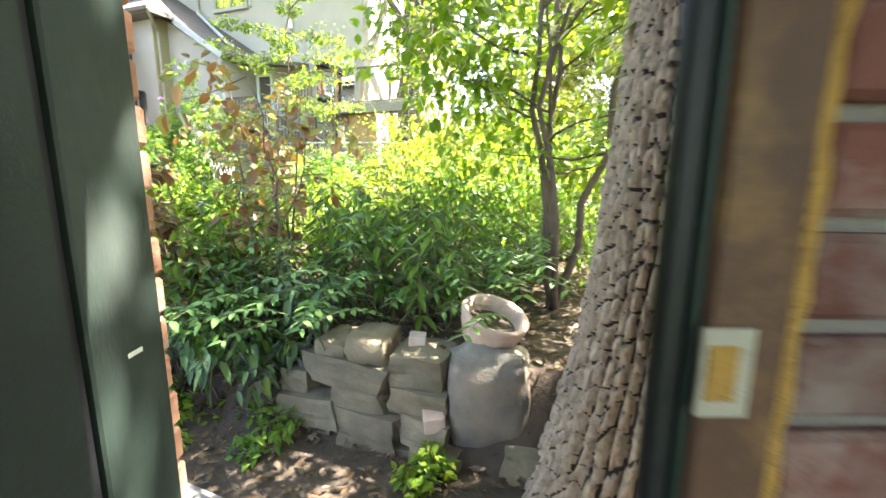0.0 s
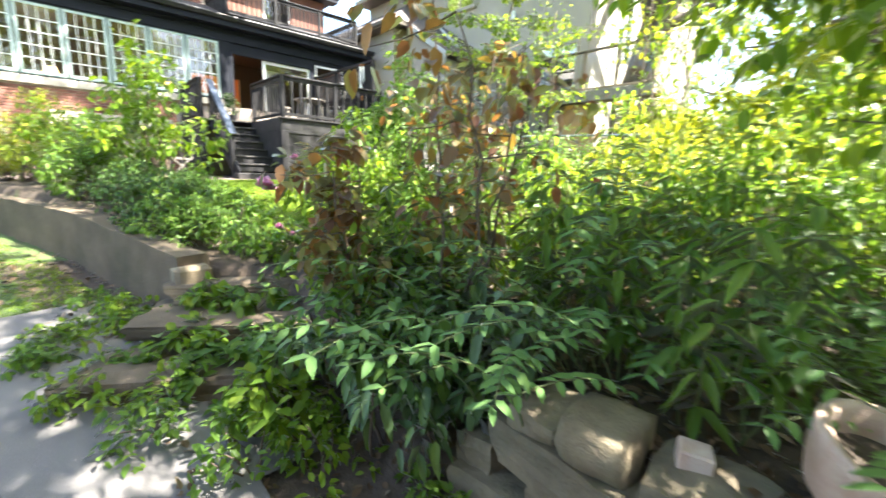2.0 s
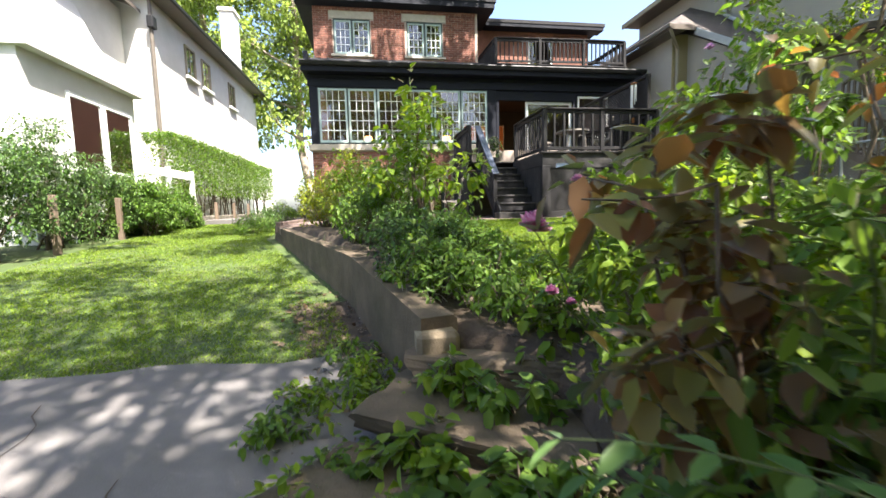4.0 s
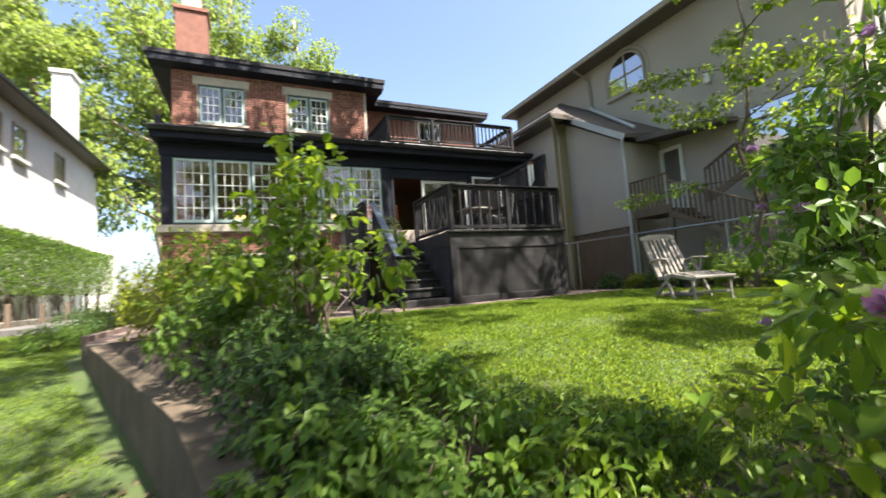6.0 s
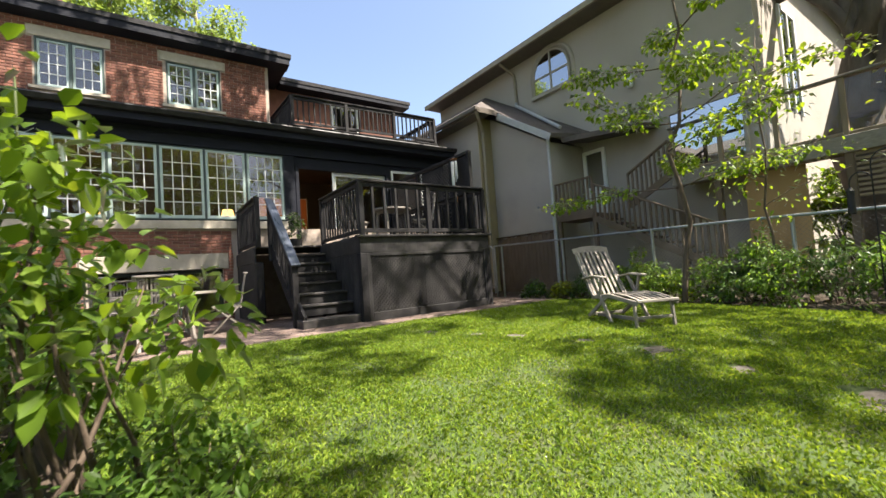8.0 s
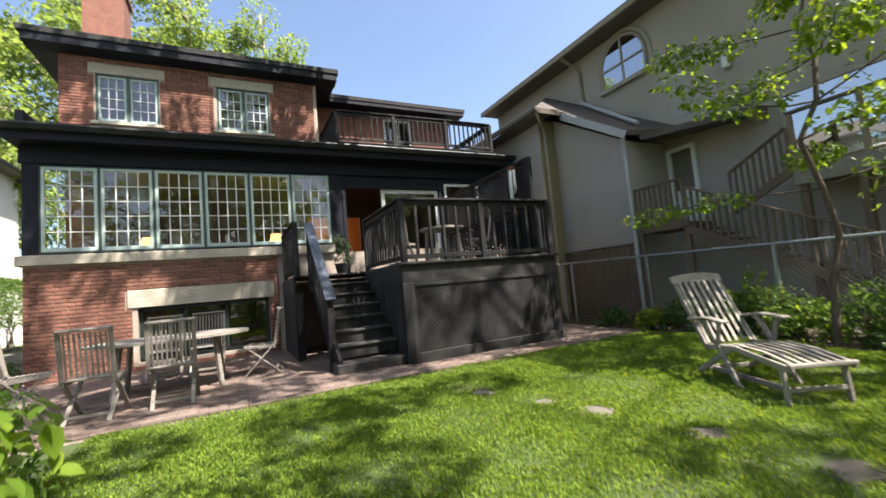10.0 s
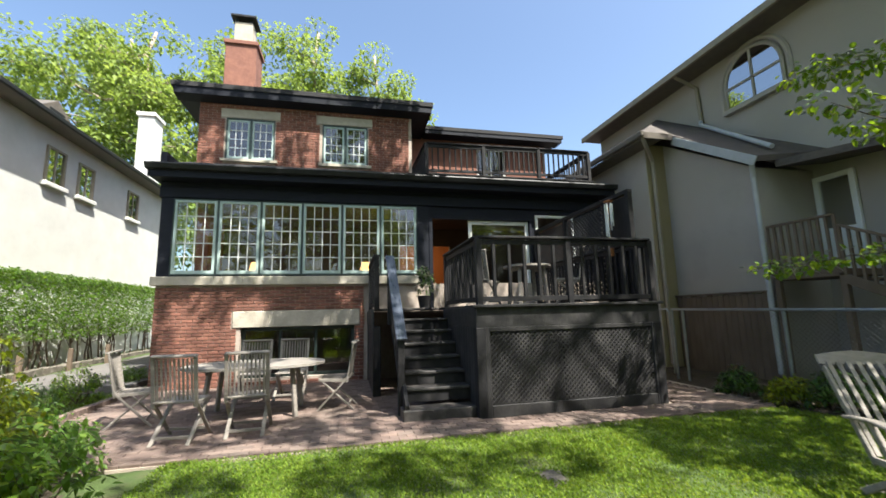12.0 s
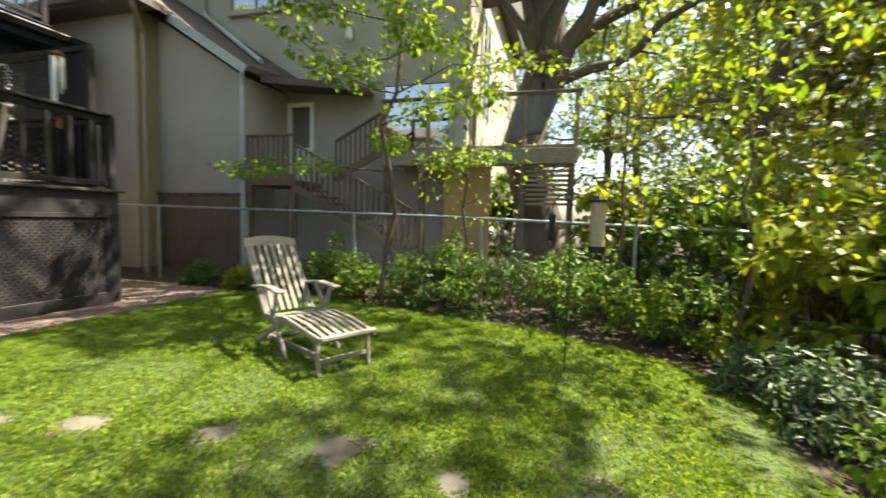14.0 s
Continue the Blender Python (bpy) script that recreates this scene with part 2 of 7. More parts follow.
M_OCHRE = surf("ochre boarded wall", (0.40, 0.25, 0.11), (0.52, 0.34, 0.17), 3, 0.8, 0.3, stretch=(1, 1, 0.3))
M_ROOMWOOD = surf("honey wood", (0.24, 0.09, 0.03), (0.34, 0.14, 0.05), 3, 0.5, 0.2, stretch=(1, 1, 0.2))
M_CURTAIN = surf("pale curtain", (0.38, 0.42, 0.36), (0.47, 0.50, 0.44), 4, 0.9, 0.1)
M_GLASS = glass("window glass", ior=2.2)
M_CLEAR = glass("clear glass", (0.93, 0.97, 0.96), 1.5)
M_MIRRORGLASS = glass("coated glass", (0.16, 0.18, 0.2), 8.0)
M_LAMP = glow("lamp shade", (1.0, 0.5, 0.16), 1.1)
M_SEED = surf("bird seed", (0.40, 0.30, 0.19), (0.55, 0.43, 0.29), 60, 0.9, 0.4)
M_PINK = leafy("pink petals", (0.62, 0.22, 0.42), (0.74, 0.36, 0.56), (0.82, 0.52, 0.68), 0.05, 0.3, (1.1, 0.9, 1.0))
M_PURPLE = leafy("mauve petals", (0.48, 0.24, 0.48), (0.58, 0.33, 0.56), (0.66, 0.42, 0.62), 0.05, 0.3, (1.1, 0.9, 1.1))
L_MID = leafy("mid green leaves", (0.11, 0.20, 0.036), (0.17, 0.285, 0.055), (0.25, 0.36, 0.075), 0.09, 0.68, (1.3, 1.2, 0.55))
L_BRIGHT = leafy("bright green leaves", (0.13, 0.22, 0.024), (0.20, 0.31, 0.036), (0.29, 0.37, 0.05), 0.08, 0.62)
L_YELLOW = leafy("yellow-green leaves", (0.22, 0.27, 0.025), (0.31, 0.35, 0.035), (0.42, 0.43, 0.05), 0.08, 0.55)
L_DARK = leafy("deep green leaves", (0.05, 0.105, 0.024), (0.085, 0.155, 0.034), (0.12, 0.20, 0.045), 0.12, 0.48)
L_BLUE = leafy("blue-green leaflets", (0.13, 0.25, 0.08), (0.18, 0.32, 0.105), (0.24, 0.38, 0.12), 0.12, 0.6, (1.25, 1.2, 0.6))
L_GREYBLUE = leafy("grey-green drooping leaves", (0.09, 0.15, 0.07), (0.13, 0.20, 0.10), (0.18, 0.26, 0.07), 0.17, 0.4)
L_BRONZE = leafy("bronze-red leaves", (0.20, 0.105, 0.075), (0.26, 0.18, 0.08), (0.25, 0.29, 0.07), 0.12, 0.55, (1.4, 0.85, 0.45))
L_FAR = leafy("distant foliage", (0.21, 0.28, 0.075), (0.28, 0.35, 0.095), (0.36, 0.42, 0.12), 0.04, 0.55, (1.1, 1.08, 0.7))
L_GRASS = leafy("grass blades", (0.125, 0.205, 0.032), (0.205, 0.30, 0.046), (0.34, 0.415, 0.075), 0.03, 0.5)
L_LITTER = leafy("dead leaves", (0.07, 0.042, 0.024), (0.13, 0.085, 0.052), (0.22, 0.16, 0.115), 0.05, 0.15, (1.2, 0.9, 0.6))


# ---- mesh tools ----
def _cbox_faces():
    idx = {}
    for n, c in enumerate([(i, j, k) for i in (0, 1) for j in (0, 1) for k in (0, 1)]):
        for a in range(3):
            idx[c, a] = n * 3 + a
    co = {}
    for (c, a), n in idx.items():
        co[n] = Vector([(2 * c[q] - 1) * (1.0 if q == a else 0.8) for q in range(3)])
    polys = []
    for a in range(3):
        b, d = [q for q in range(3) if q != a]
        for s in (0, 1):
            ring = []
            for u, v in ((0, 0), (1, 0), (1, 1), (0, 1)):
                c = [0, 0, 0]
                c[a], c[b], c[d] = s, u, v
                ring.append(idx[tuple(c), a])
            polys.append(ring)
    for d in range(3):
        a, b = [q for q in range(3) if q != d]
        for s in (0, 1):
            for t in (0, 1):
                c0, c1 = [0, 0, 0], [0, 0, 0]
                c0[a] = c1[a] = s
                c0[b] = c1[b] = t
                c1[d] = 1
                polys.append([idx[tuple(c0), a], idx[tuple(c1), a], idx[tuple(c1), b], idx[tuple(c0), b]])
    for c in {k[0] for k in idx}:
        polys.append([idx[c, 0], idx[c, 1], idx[c, 2]])
    polys.sort()
    res = []
    for p in polys:
        mid = sum((co[q] for q in p), Vector()) / len(p)
        nrm = (co[p[1]] - co[p[0]]).cross(co[p[2]] - co[p[1]])
        res.append(p if nrm.dot(mid) > 0 else p[::-1])
    return res


CBOX = _cbox_faces()
CORNERS = [(i, j, k) for i in (0, 1) for j in (0, 1) for k in (0, 1)]


class Shape:
    """Collects vertices and faces of one part."""

    def __init__(self):
        self.v, self.f = [], []

    def box(self, lo, hi, bevel=0.004, m=None):
        n = len(self.v)
        ctr = [(a + b) / 2 for a, b in zip(lo, hi)]
        half = [abs(b - a) / 2 for a, b in zip(lo, hi)]
        bv = min(bevel, min(half) * 0.6)
        for c in CORNERS:
            for a in range(3):
                p = Vector([ctr[q] + (2 * c[q] - 1) * (half[q] if q == a else half[q] - bv) for q in range(3)])
                self.v.append(m @ p if m else p)
        self.f += [[n + q for q in p] for p in CBOX]
        return self

    def beam(self, a, b, w, d, bevel=0.004, up=(0, 0, 1)):
        """A board from a to b, w across and d deep."""
        a, b = Vector(a), Vector(b)
        z = (b - a).normalized()
        x = z.cross(Vector(up))
        if x.length < 1e-4:
            x = Vector((1, 0, 0))
        x.normalize()
        y = z.cross(x)
        m = Matrix.Translation(a) @ Matrix((x, y, z)).transposed().to_4x4()
        return self.box((-w / 2, -d / 2, 0), (w / 2, d / 2, (b - a).length), bevel, m)

    def tube(self, pts, radii, sides=8, cap=True):
        n0 = len(self.v)
        pts = [Vector(p) for p in pts]
        ref = Vector((0.3, 0.9, 0.1)).normalized()
        for k, p in enumerate(pts):
            t = (pts[min(k + 1, len(pts) - 1)] - pts[max(k - 1, 0)])
            t = t.normalized() if t.length > 1e-6 else Vector((0, 0, 1))
            x = t.cross(ref)
            if x.length < 1e-3:
                x = t.cross(Vector((1, 0, 0)))
            x.normalize()
            y = t.cross(x)
            r = radii[k] if isinstance(radii, (list, tuple)) else radii
            for s in range(sides):
                a = 2 * math.pi * s / sides
                self.v.append(p + (x * math.cos(a) + y * math.sin(a)) * r)
        for k in range(len(pts) - 1):
            for s in range(sides):
                a, b = n0 + k * sides + s, n0 + k * sides + (s + 1) % sides
                self.f.append([a, b, b + sides, a + sides])
        if cap:
            self.f.append([n0 + s for s in range(sides)][::-1])
            self.f.append([n0 + (len(pts) - 1) * sides + s for s in range(sides)])
        return self

    def prism(self, outline, axis, lo, hi):
        """An outline in two axes, drawn out along the third."""
        n = len(self.v)
        o = [q for q in range(3) if q != axis]
        for w in (lo, hi):
            for p in outline:
                c = [0, 0, 0]
                c[o[0]], c[o[1]], c[axis] = p[0], p[1], w
                self.v.append(Vector(c))
        k = len(outline)
        self.f.append([n + q for q in range(k)])
        self.f.append([n + k + q for q in range(k)][::-1])
        for q in range(k):
            r = (q + 1) % k
            self.f.append([n + q, n + k + q, n + k + r, n + r])
        return self

    def lathe(self, profile, at, sides=28, m=None):
        n = len(self.v)
        for r, z in profile:
            for s in range(sides):
                a = 2 * math.pi * s / sides
                p = Vector((r * math.cos(a), r * math.sin(a), z))
                self.v.append((m @ p if m else p) + Vector(at))
        for k in range(len(profile) - 1):
            for s in range(sides):
                a, b = n + k * sides + s, n + k * sides + (s + 1) % sides
                self.f.append([a, b, b + sides, a + sides])
        self.f.append([n + s for s in range(sides)][::-1])
        self.f.append([n + (len(profile) - 1) * sides + s for s in range(sides)])
        return self

    def mesh(self, name, smooth=False):
        me = bpy.data.meshes.new(name)
        me.from_pydata([tuple(p) for p in self.v], [], self.f)
        bm = bmesh.new()
        bm.from_mesh(me)
        bmesh.ops.recalc_face_normals(bm, faces=bm.faces[:])
        bm.to_mesh(me)
        bm.free()
        if smooth:
            me.polygons.foreach_set("use_smooth", [True] * len(me.polygons))
        return me


def part(name, shape, material, parent=None, label="", smooth=False):
    me = shape if isinstance(shape, bpy.types.Mesh) else shape.mesh(name, smooth)
    if not me.materials:
        me.materials.append(material)
    ob = new(name, me)
    if parent:
        ob.parent = parent
    if label:
        tagged(ob, label)
    return ob


def thing(name, label, category, at=(0, 0, 0), group="", kind=""):
    e = new(name)
    e.location = at
    e.empty_display_size = 0.1
    return tagged(e, label, category, group, kind)


def setting(name, shape, material, label, smooth=False):
    return tagged(part(name, shape, material, None, "", smooth), label, name.split("_")[0], kind="structure")


def fast_mesh(name, verts, faces_flat, per_face, material):
    me = bpy.data.meshes.new(name)
    nv, nf = len(verts), len(faces_flat) // per_face
    me.vertices.add(nv)
    me.vertices.foreach_set("co", np.asarray(verts, dtype=np.float32).ravel())
    me.loops.add(nf * per_face)
    me.loops.foreach_set("vertex_index", np.asarray(faces_flat, dtype=np.int32))
    me.polygons.add(nf)
    me.polygons.foreach_set("loop_start", np.arange(0, nf * per_face, per_face, dtype=np.int32))
    me.update(calc_edges=True)
    me.validate()
    me.materials.append(material)
    return me


# ---- lie of the land ----
EDGE = [(40, 2.1), (-1.78, 2.1), (-2.5, 1.9), (-3.15, 2.0), (-3.95, 2.05), (-4.33, 1.5), (-6.4, 0.97), (-11.2, -0.85), (-15.4, -0.85), (-60, -0.85)]


def side_of_edge(x, y):
    """Distance to the terrace's edge, positive on the garden side. Works on arrays."""
    best = np.full(np.shape(x), 1e9)
    sign = np.zeros(np.shape(x))
    for (ax, ay), (bx, by) in zip(EDGE, EDGE[1:]):
        dx, dy = bx - ax, by - ay
        t = np.clip(((x - ax) * dx + (y - ay) * dy) / (dx * dx + dy * dy), 0, 1)
        ex, ey = x - (ax + t * dx), y - (ay + t * dy)
        d = np.hypot(ex, ey)
        s = np.where(dx * (y - ay) - dy * (x - ax) < 0, 1.0, -1.0)
        near = d < best - 1e-9
        best = np.where(near, d, best)
        sign = np.where(near, s, sign)
    return best * sign


def drive_z(x):
    return np.interp(-np.asarray(x, dtype=float), [1.2, 3.0, 5.0, 10.0, 14.0, 20.0, 30.0], [-0.1, 0.02, 0.2, 0.70, 0.98, 1.12, 1.2])


def garden_z(x, y):
    s = np.clip(((-np.asarray(x) - 3.0) * 0.8 + (np.asarray(y) - 2.0) * 0.25) / 3.8, 0, 1)
    return 0.45 + 0.61 * s


def ground_z(x, y):
    d = side_of_edge(x, y)
    wide = np.where((np.asarray(x) < -1.8) & (np.asarray(x) > -3.2), 0.35, 0.07)
    k = np.clip((d + wide) / (2 * wide), 0, 1)
    return drive_z(x) * (1 - k) + garden_z(x, y) * k


def gz(x, y):
    return float(ground_z(np.array([x]), np.array([y]))[0])


# ---- ground ----
def axis(lo, hi, step, far):
    mid = list(np.arange(lo, hi + 1e-6, step))
    out, d, a = [], step, hi
    while a < far:
        d *= 1.35
        a += d
        out.append(a)
    neg, d, a = [], step, lo
    while a > -far:
        d *= 1.35
        a -= d
        neg.append(a)
    return np.array(neg[::-1] + mid + out)


def build_ground():
    xs, ys = axis(-16.5, 2.0, 0.11, 900), axis(-6.5, 12.5, 0.11, 900)
    X, Y = np.meshgrid(xs, ys, indexing="ij")
    Z = ground_z(X, Y)
    near = (X > -20) & (X < 4) & (Y > -9) & (Y < 14)
    flat = np.array([noise.noise((float(x) * 0.9, float(y) * 0.9, 0.0)) * 0.018 + noise.noise((float(x) * 3.1, float(y) * 3.1, 5.0)) * 0.008 for x, y in zip(X[near], Y[near])])
    patio = (X < -10.4) & (X > -16) & (Y > -0.7) & (Y < 10.5)
    Z[near] += flat
    Z = np.where(patio, np.minimum(Z, 1.0), Z)
    Z = np.where((X > -1.4) & (Y < 0.5) & (Y > -6), np.minimum(Z, -0.19), Z)
    n0, n1 = X.shape
    ids = np.arange(n0 * n1).reshape(n0, n1)
    quads = np.stack([ids[:-1, :-1], ids[1:, :-1], ids[1:, 1:], ids[:-1, 1:]], -1).reshape(-1, 4)
    me = fast_mesh("ground", np.stack([X, Y, Z], -1).reshape(-1, 3), quads.ravel(), 4, M_TURF)
    me.materials.append(M_SOIL)
    me.materials.append(M_LITTERGROUND)
    cx, cy = X[:-1, :-1].ravel() + 0.05, Y[:-1, :-1].ravel() + 0.05
    d = side_of_edge(cx, cy)
    kind = np.zeros(len(cx), dtype=np.int32)
    bed = (d > 0) & (((cx < -4.2) & (d < 1.05 + 0.15 * np.sin(cx * 3)) & (cx > -10.6)))
    bed |= (d > 0) & (cy > bed_edge(cx)) & (cx < -1)
    kind[bed] = 1
    kind[(d > -0.9) & (cx > -4.6) & (cy < 3.0 + 0.6 * (-cx - 3) * (cx < -3)) & (cx < 4)] = 2
    kind[(cx > -3.6) & (d > 0)] = 2
    kind[(d < 0) & (d > -0.7) & (cx < -3.4) & (cx > -6.5)] = 2
    me.polygons.foreach_set("material_index", kind)
    me.polygons.foreach_set("use_smooth", np.ones(len(kind), dtype=bool))
    tagged(new("ground", me), "sloping garden ground of turf, bare soil and leaf mould", "ground", kind="structure")


def bed_edge(x):
    return np.interp(-np.asarray(x), [1.0, 2.8, 3.4, 4.0, 6.0, 7.7, 8.7, 10.8, 13.5], [3.0, 5.6, 7.9, 8.6, 8.75, 9.1, 9.5, 9.3, 9.6])


build_ground()


def build_drive():
    s = Shape()
    xs = np.arange(-5.1, 9.01, 0.3)
    ys = np.arange(-5.0, 2.31, 0.3)
    rim = {}
    for i, x in enumerate(xs):
        for j, y in enumerate(ys):
            jx = x - 0.18 * noise.noise((0.0, y * 1.3, 2.0)) if i == 0 else x
            rim[i, j] = len(s.v)
            s.v.append(Vector((jx, y, float(drive_z(x)) + 0.03 + 0.006 * noise.noise((x * 0.7, y * 0.7, 3.0)))))
    for i in range(len(xs) - 1):
        for j in range(len(ys) - 1):
            cx, cy = xs[i] + 0.15, ys[j] + 0.15
            if float(side_of_edge(np.array([cx]), np.array([cy]))[0]) > (-0.25 if cx < -2.3 else -0.75):
                continue
            if cy < 0.5 and cx > -1.4:
                continue
            s.f.append([rim[i, j], rim[i + 1, j], rim[i + 1, j + 1], rim[i, j + 1]])
    ob = setting("road", s, M_CONCRETE, "cracked grey concrete driveway slab", True)
    ob.name = "driveway"
    for k, (a, b) in enumerate([((-3.2, 0.1), (-2.3, 0.75)), ((-2.3, 0.75), (-1.7, 0.7)), ((-4.7, -0.9), (-3.7, -0.6)), ((-3.9, -0.1), (-3.2, 0.1)), ((-2.6, -1.6), (-2.0, -0.4))]):
        c = Shape()
        rnd = random.Random(k)
        a, b = Vector((*a, 0)), Vector((*b, 0))
        side = (b - a).cross(Vector((0, 0, 1))).normalized()
        pts = [a.lerp(b, q / 8) + side * rnd.uniform(-0.035, 0.035) for q in range(9)]
        for q, p in enumerate(pts):
            w = 0.002 + 0.003 * rnd.random()
            for sgn in (-1, 1):
                v = p + side * w * sgn
                c.v.append(Vector((v.x, v.y, float(drive_z(v.x)) + 0.037)))
        c.f = [[2 * q, 2 * q + 1, 2 * q + 3, 2 * q + 2] for q in range(8)]
        part("crack", c, M_SOIL, ob, "dark earth-filled crack")


build_drive()


def build_retaining_wall():
    pts = [(-4.33, 1.5), (-6.4, 0.97), (-8.8, 0.06), (-11.2, -0.85)]
    tops = [0.70, 0.87, 0.97, 1.06]
    w = thing("retaining_wall", "low weathered mossy concrete garden retaining wall", "wall", (-4.33, 1.5, 0), kind="structure")
    for (a, b), (za, zb) in zip(zip(pts, pts[1:]), zip(tops, tops[1:])):
        a, b = Vector((*a, 0)), Vector((*b, 0))
        n = (b - a).cross(Vector((0, 0, 1))).normalized() * 0.13
        s = Shape()
        L = (b - a).length
        k = max(2, int(L / 0.25))
        for q in range(k + 1):
            p = a.lerp(b, q / k)
            zt = za + (zb - za) * q / k + 0.012 * noise.noise((q * 0.9, za * 9, 0))
            zl = float(drive_z(p.x)) - 0.3
            for o, z in ((n, zl), (n * 1.02, zt - 0.03), (n * 0.85, zt), (-n * 0.85, zt), (-n, zl)):
                s.v.append(Vector((p.x + o.x - w.location.x + 0.01 * noise.noise((q, z * 3, 1)), p.y + o.y - w.location.y, z)))
        for q in range(k):
            for r in range(4):
                s.f.append([q * 5 + r, q * 5 + 5 + r, q * 5 + 6 + r, q * 5 + 1 + r])
        s.f.append([0, 1, 2, 3, 4])
        s.f.append([k * 5 + r for r in (4, 3, 2, 1, 0)])
        part("wall_section", s, M_OLDWALL, w)
    cap = Shape()
    cap.box((-0.16, -0.14, 0.1), (0.10, 0.12, 0.62), 0.03)
    part("end_stone", cap, M_FIELD, w, "upright rough end stone")


build_retaining_wall()


def rough_stone(size, seed, round_=0.25):
    """A split stone of that size: a box with broken corners and an uneven skin."""
    bm = bmesh.new()
    bmesh.ops.create_cube(bm, size=1.0)
    bmesh.ops.subdivide_edges(bm, edges=bm.edges[:], cuts=5, use_grid_fill=True)
    rnd = random.Random(seed)
    jit = {c: Vector((rnd.uniform(-0.13, 0.13), rnd.uniform(-0.13, 0.13), rnd.uniform(-0.13, 0.13))) for c in CORNERS}
    for v in bm.verts:
        p = v.co.copy()
        f = [p.x + 0.5, p.y + 0.5, p.z + 0.5]
        for c, j in jit.items():
            p = p + j * ((f[0] if c[0] else 1 - f[0]) * (f[1] if c[1] else 1 - f[1]) * (f[2] if c[2] else 1 - f[2])) * (1 - round_)
        q = p.normalized() * 0.62
        p = p.lerp(q, round_)
        n = noise.noise_vector((p.x * 2.2 + seed * 7.1, p.y * 2.2 + seed * 3.3, p.z * 2.2)) * 0.07 + noise.noise_vector((p.x * 7 + seed, p.y * 7, p.z * 7)) * 0.025
        v.co = Vector(((p.x + n.x) * size[0], (p.y + n.y) * size[1], (p.z + n.z) * size[2]))
    me = bpy.data.meshes.new("stone")
    bm.to_mesh(me)
    bm.free()
    me.polygons.foreach_set("use_smooth", [round_ > 0.3] * len(me.polygons))
    return me


def build_steps():
    d = Vector((-0.84, 0.54, 0)).normalized()
    side = Vector((d.y, -d.x, 0))
    yaw = math.degrees(math.atan2(d.y, d.x))
    for k, (c, z) in enumerate((((-3.55, 1.42), 0.23), ((-3.93, 1.66), 0.38), ((-4.33, 1.93), 0.53))):
        ob = part("stone_step", rough_stone((0.5, 1.15 - 0.1 * k, 0.15), 3 + k, 0.03), M_OLDWALL)
        ob.matrix_world = pose(c[0] + 0.12, c[1] - 0.05, z - 0.10, 0, 0, yaw + (2, -3, 4)[k])
        tagged(ob, "worn stone slab garden step among weeds", "step", "garden steps")


build_steps()


# ---- brick house ----
FX, UX = -15.35, -17.2          # garden front and upper storey
FLOOR1, SILL = 2.60, 3.20


def slab(name, lo, hi, material, label, bevel=0.006):
    return setting(name, Shape().box(lo, hi, bevel), material, label)


def wall_with_holes(axis_, at, thick, a0, a1, z0, z1, holes):
    """A wall across axis_ with openings through it."""
    s = Shape()
    us = sorted({a0, a1, *[h[0] for h in holes], *[h[1] for h in holes]})
    for u0, u1 in zip(us, us[1:]):
        cuts = sorted([(h[2], h[3]) for h in holes if h[0] <= u0 + 1e-6 and h[1] >= u1 - 1e-6])
        z = z0
        for c0, c1 in cuts + [(z1, z1)]:
            if c0 > z + 1e-4:
                if axis_ == "x":
                    s.box((at - thick, u0, z), (at, u1, c0), 0.0005)
                else:
                    s.box((u0, at, z), (u1, at + thick, c0), 0.0005)
            z = c1
    return s


house_wall = setting("wall_house_base", wall_with_holes("x", FX - 0.012, 0.3, -0.66, 10.0, 0.7, SILL, [(1.03, 3.44, 1.2, 2.28)]), M_MORTAR, "red brick garden-front basement wall")
side_wall = setting("wall_house_side", Shape().box((-27, -0.66, 0.7), (FX - 0.33, -0.36, SILL), 0.002).box((-27, -0.66, SILL), (UX - 0.32, -0.36, 8.4), 0.002), M_BRICKS, "red brick side wall of the house")
slab("wall_house_rear", (-27.3, -0.66, 0.7), (-27, 10.2, 8.4), M_BRICKS, "red brick street side wall of the house")
slab("wall_house_far", (-27, 9.9, 5.6), (-18.71, 10.2, 8.4), M_BRICKS, "red brick far side wall of the upper wing")
slab("wall_house_far_low", (-27, 9.9, 0.7), (FX - 0.33, 10.2, 5.6), M_BRICKS, "red brick far side wall of the house")
trim = setting("trim_sill", Shape().box((FX - 0.25, -0.74, SILL), (FX + 0.09, 4.95, 3.39), 0.012), M_STONE, "pale stone sill course under the sunroom windows")
WINS = [(-0.42, 0.47), (0.47, 1.36), (1.36, 2.25), (2.25, 3.14), (3.14, 4.03), (4.03, 4.92)]
setting("wall_sunroom", wall_with_holes("x", FX - 0.02, 0.16, -0.66, 10.0, 3.39, 5.62, [(-0.42, 4.92, 3.42, 5.10), (5.22, 7.9, 3.39, 4.84), (8.05, 9.2, 3.6, 5.0)]), M_NAVY, "black-blue painted timber sunroom wall")
setting("wall_sunroom_low", wall_with_holes("x", FX - 0.02, 0.16, 4.95, 10.0, SILL, 3.39, [(5.22, 7.9, SILL, 3.39)]), M_NAVY, "black-blue painted timber wall below the door")
tr = Shape()
for y0, y1 in ((-0.66, -0.42), (4.92, 5.2)):
    tr.box((FX - 0.02, y0, 3.40), (FX + 0.03, y1, 5.12), 0.006)
tr.box((FX - 0.02, -0.70, 5.12), (FX + 0.05, 10.0, 5.36), 0.008)
tr.box((FX - 0.02, -0.70, 5.37), (FX + 0.02, 10.0, 5.475), 0.004)
setting("trim_sunroom", tr, M_NAVY, "black-blue boards framing the sunroom windows")

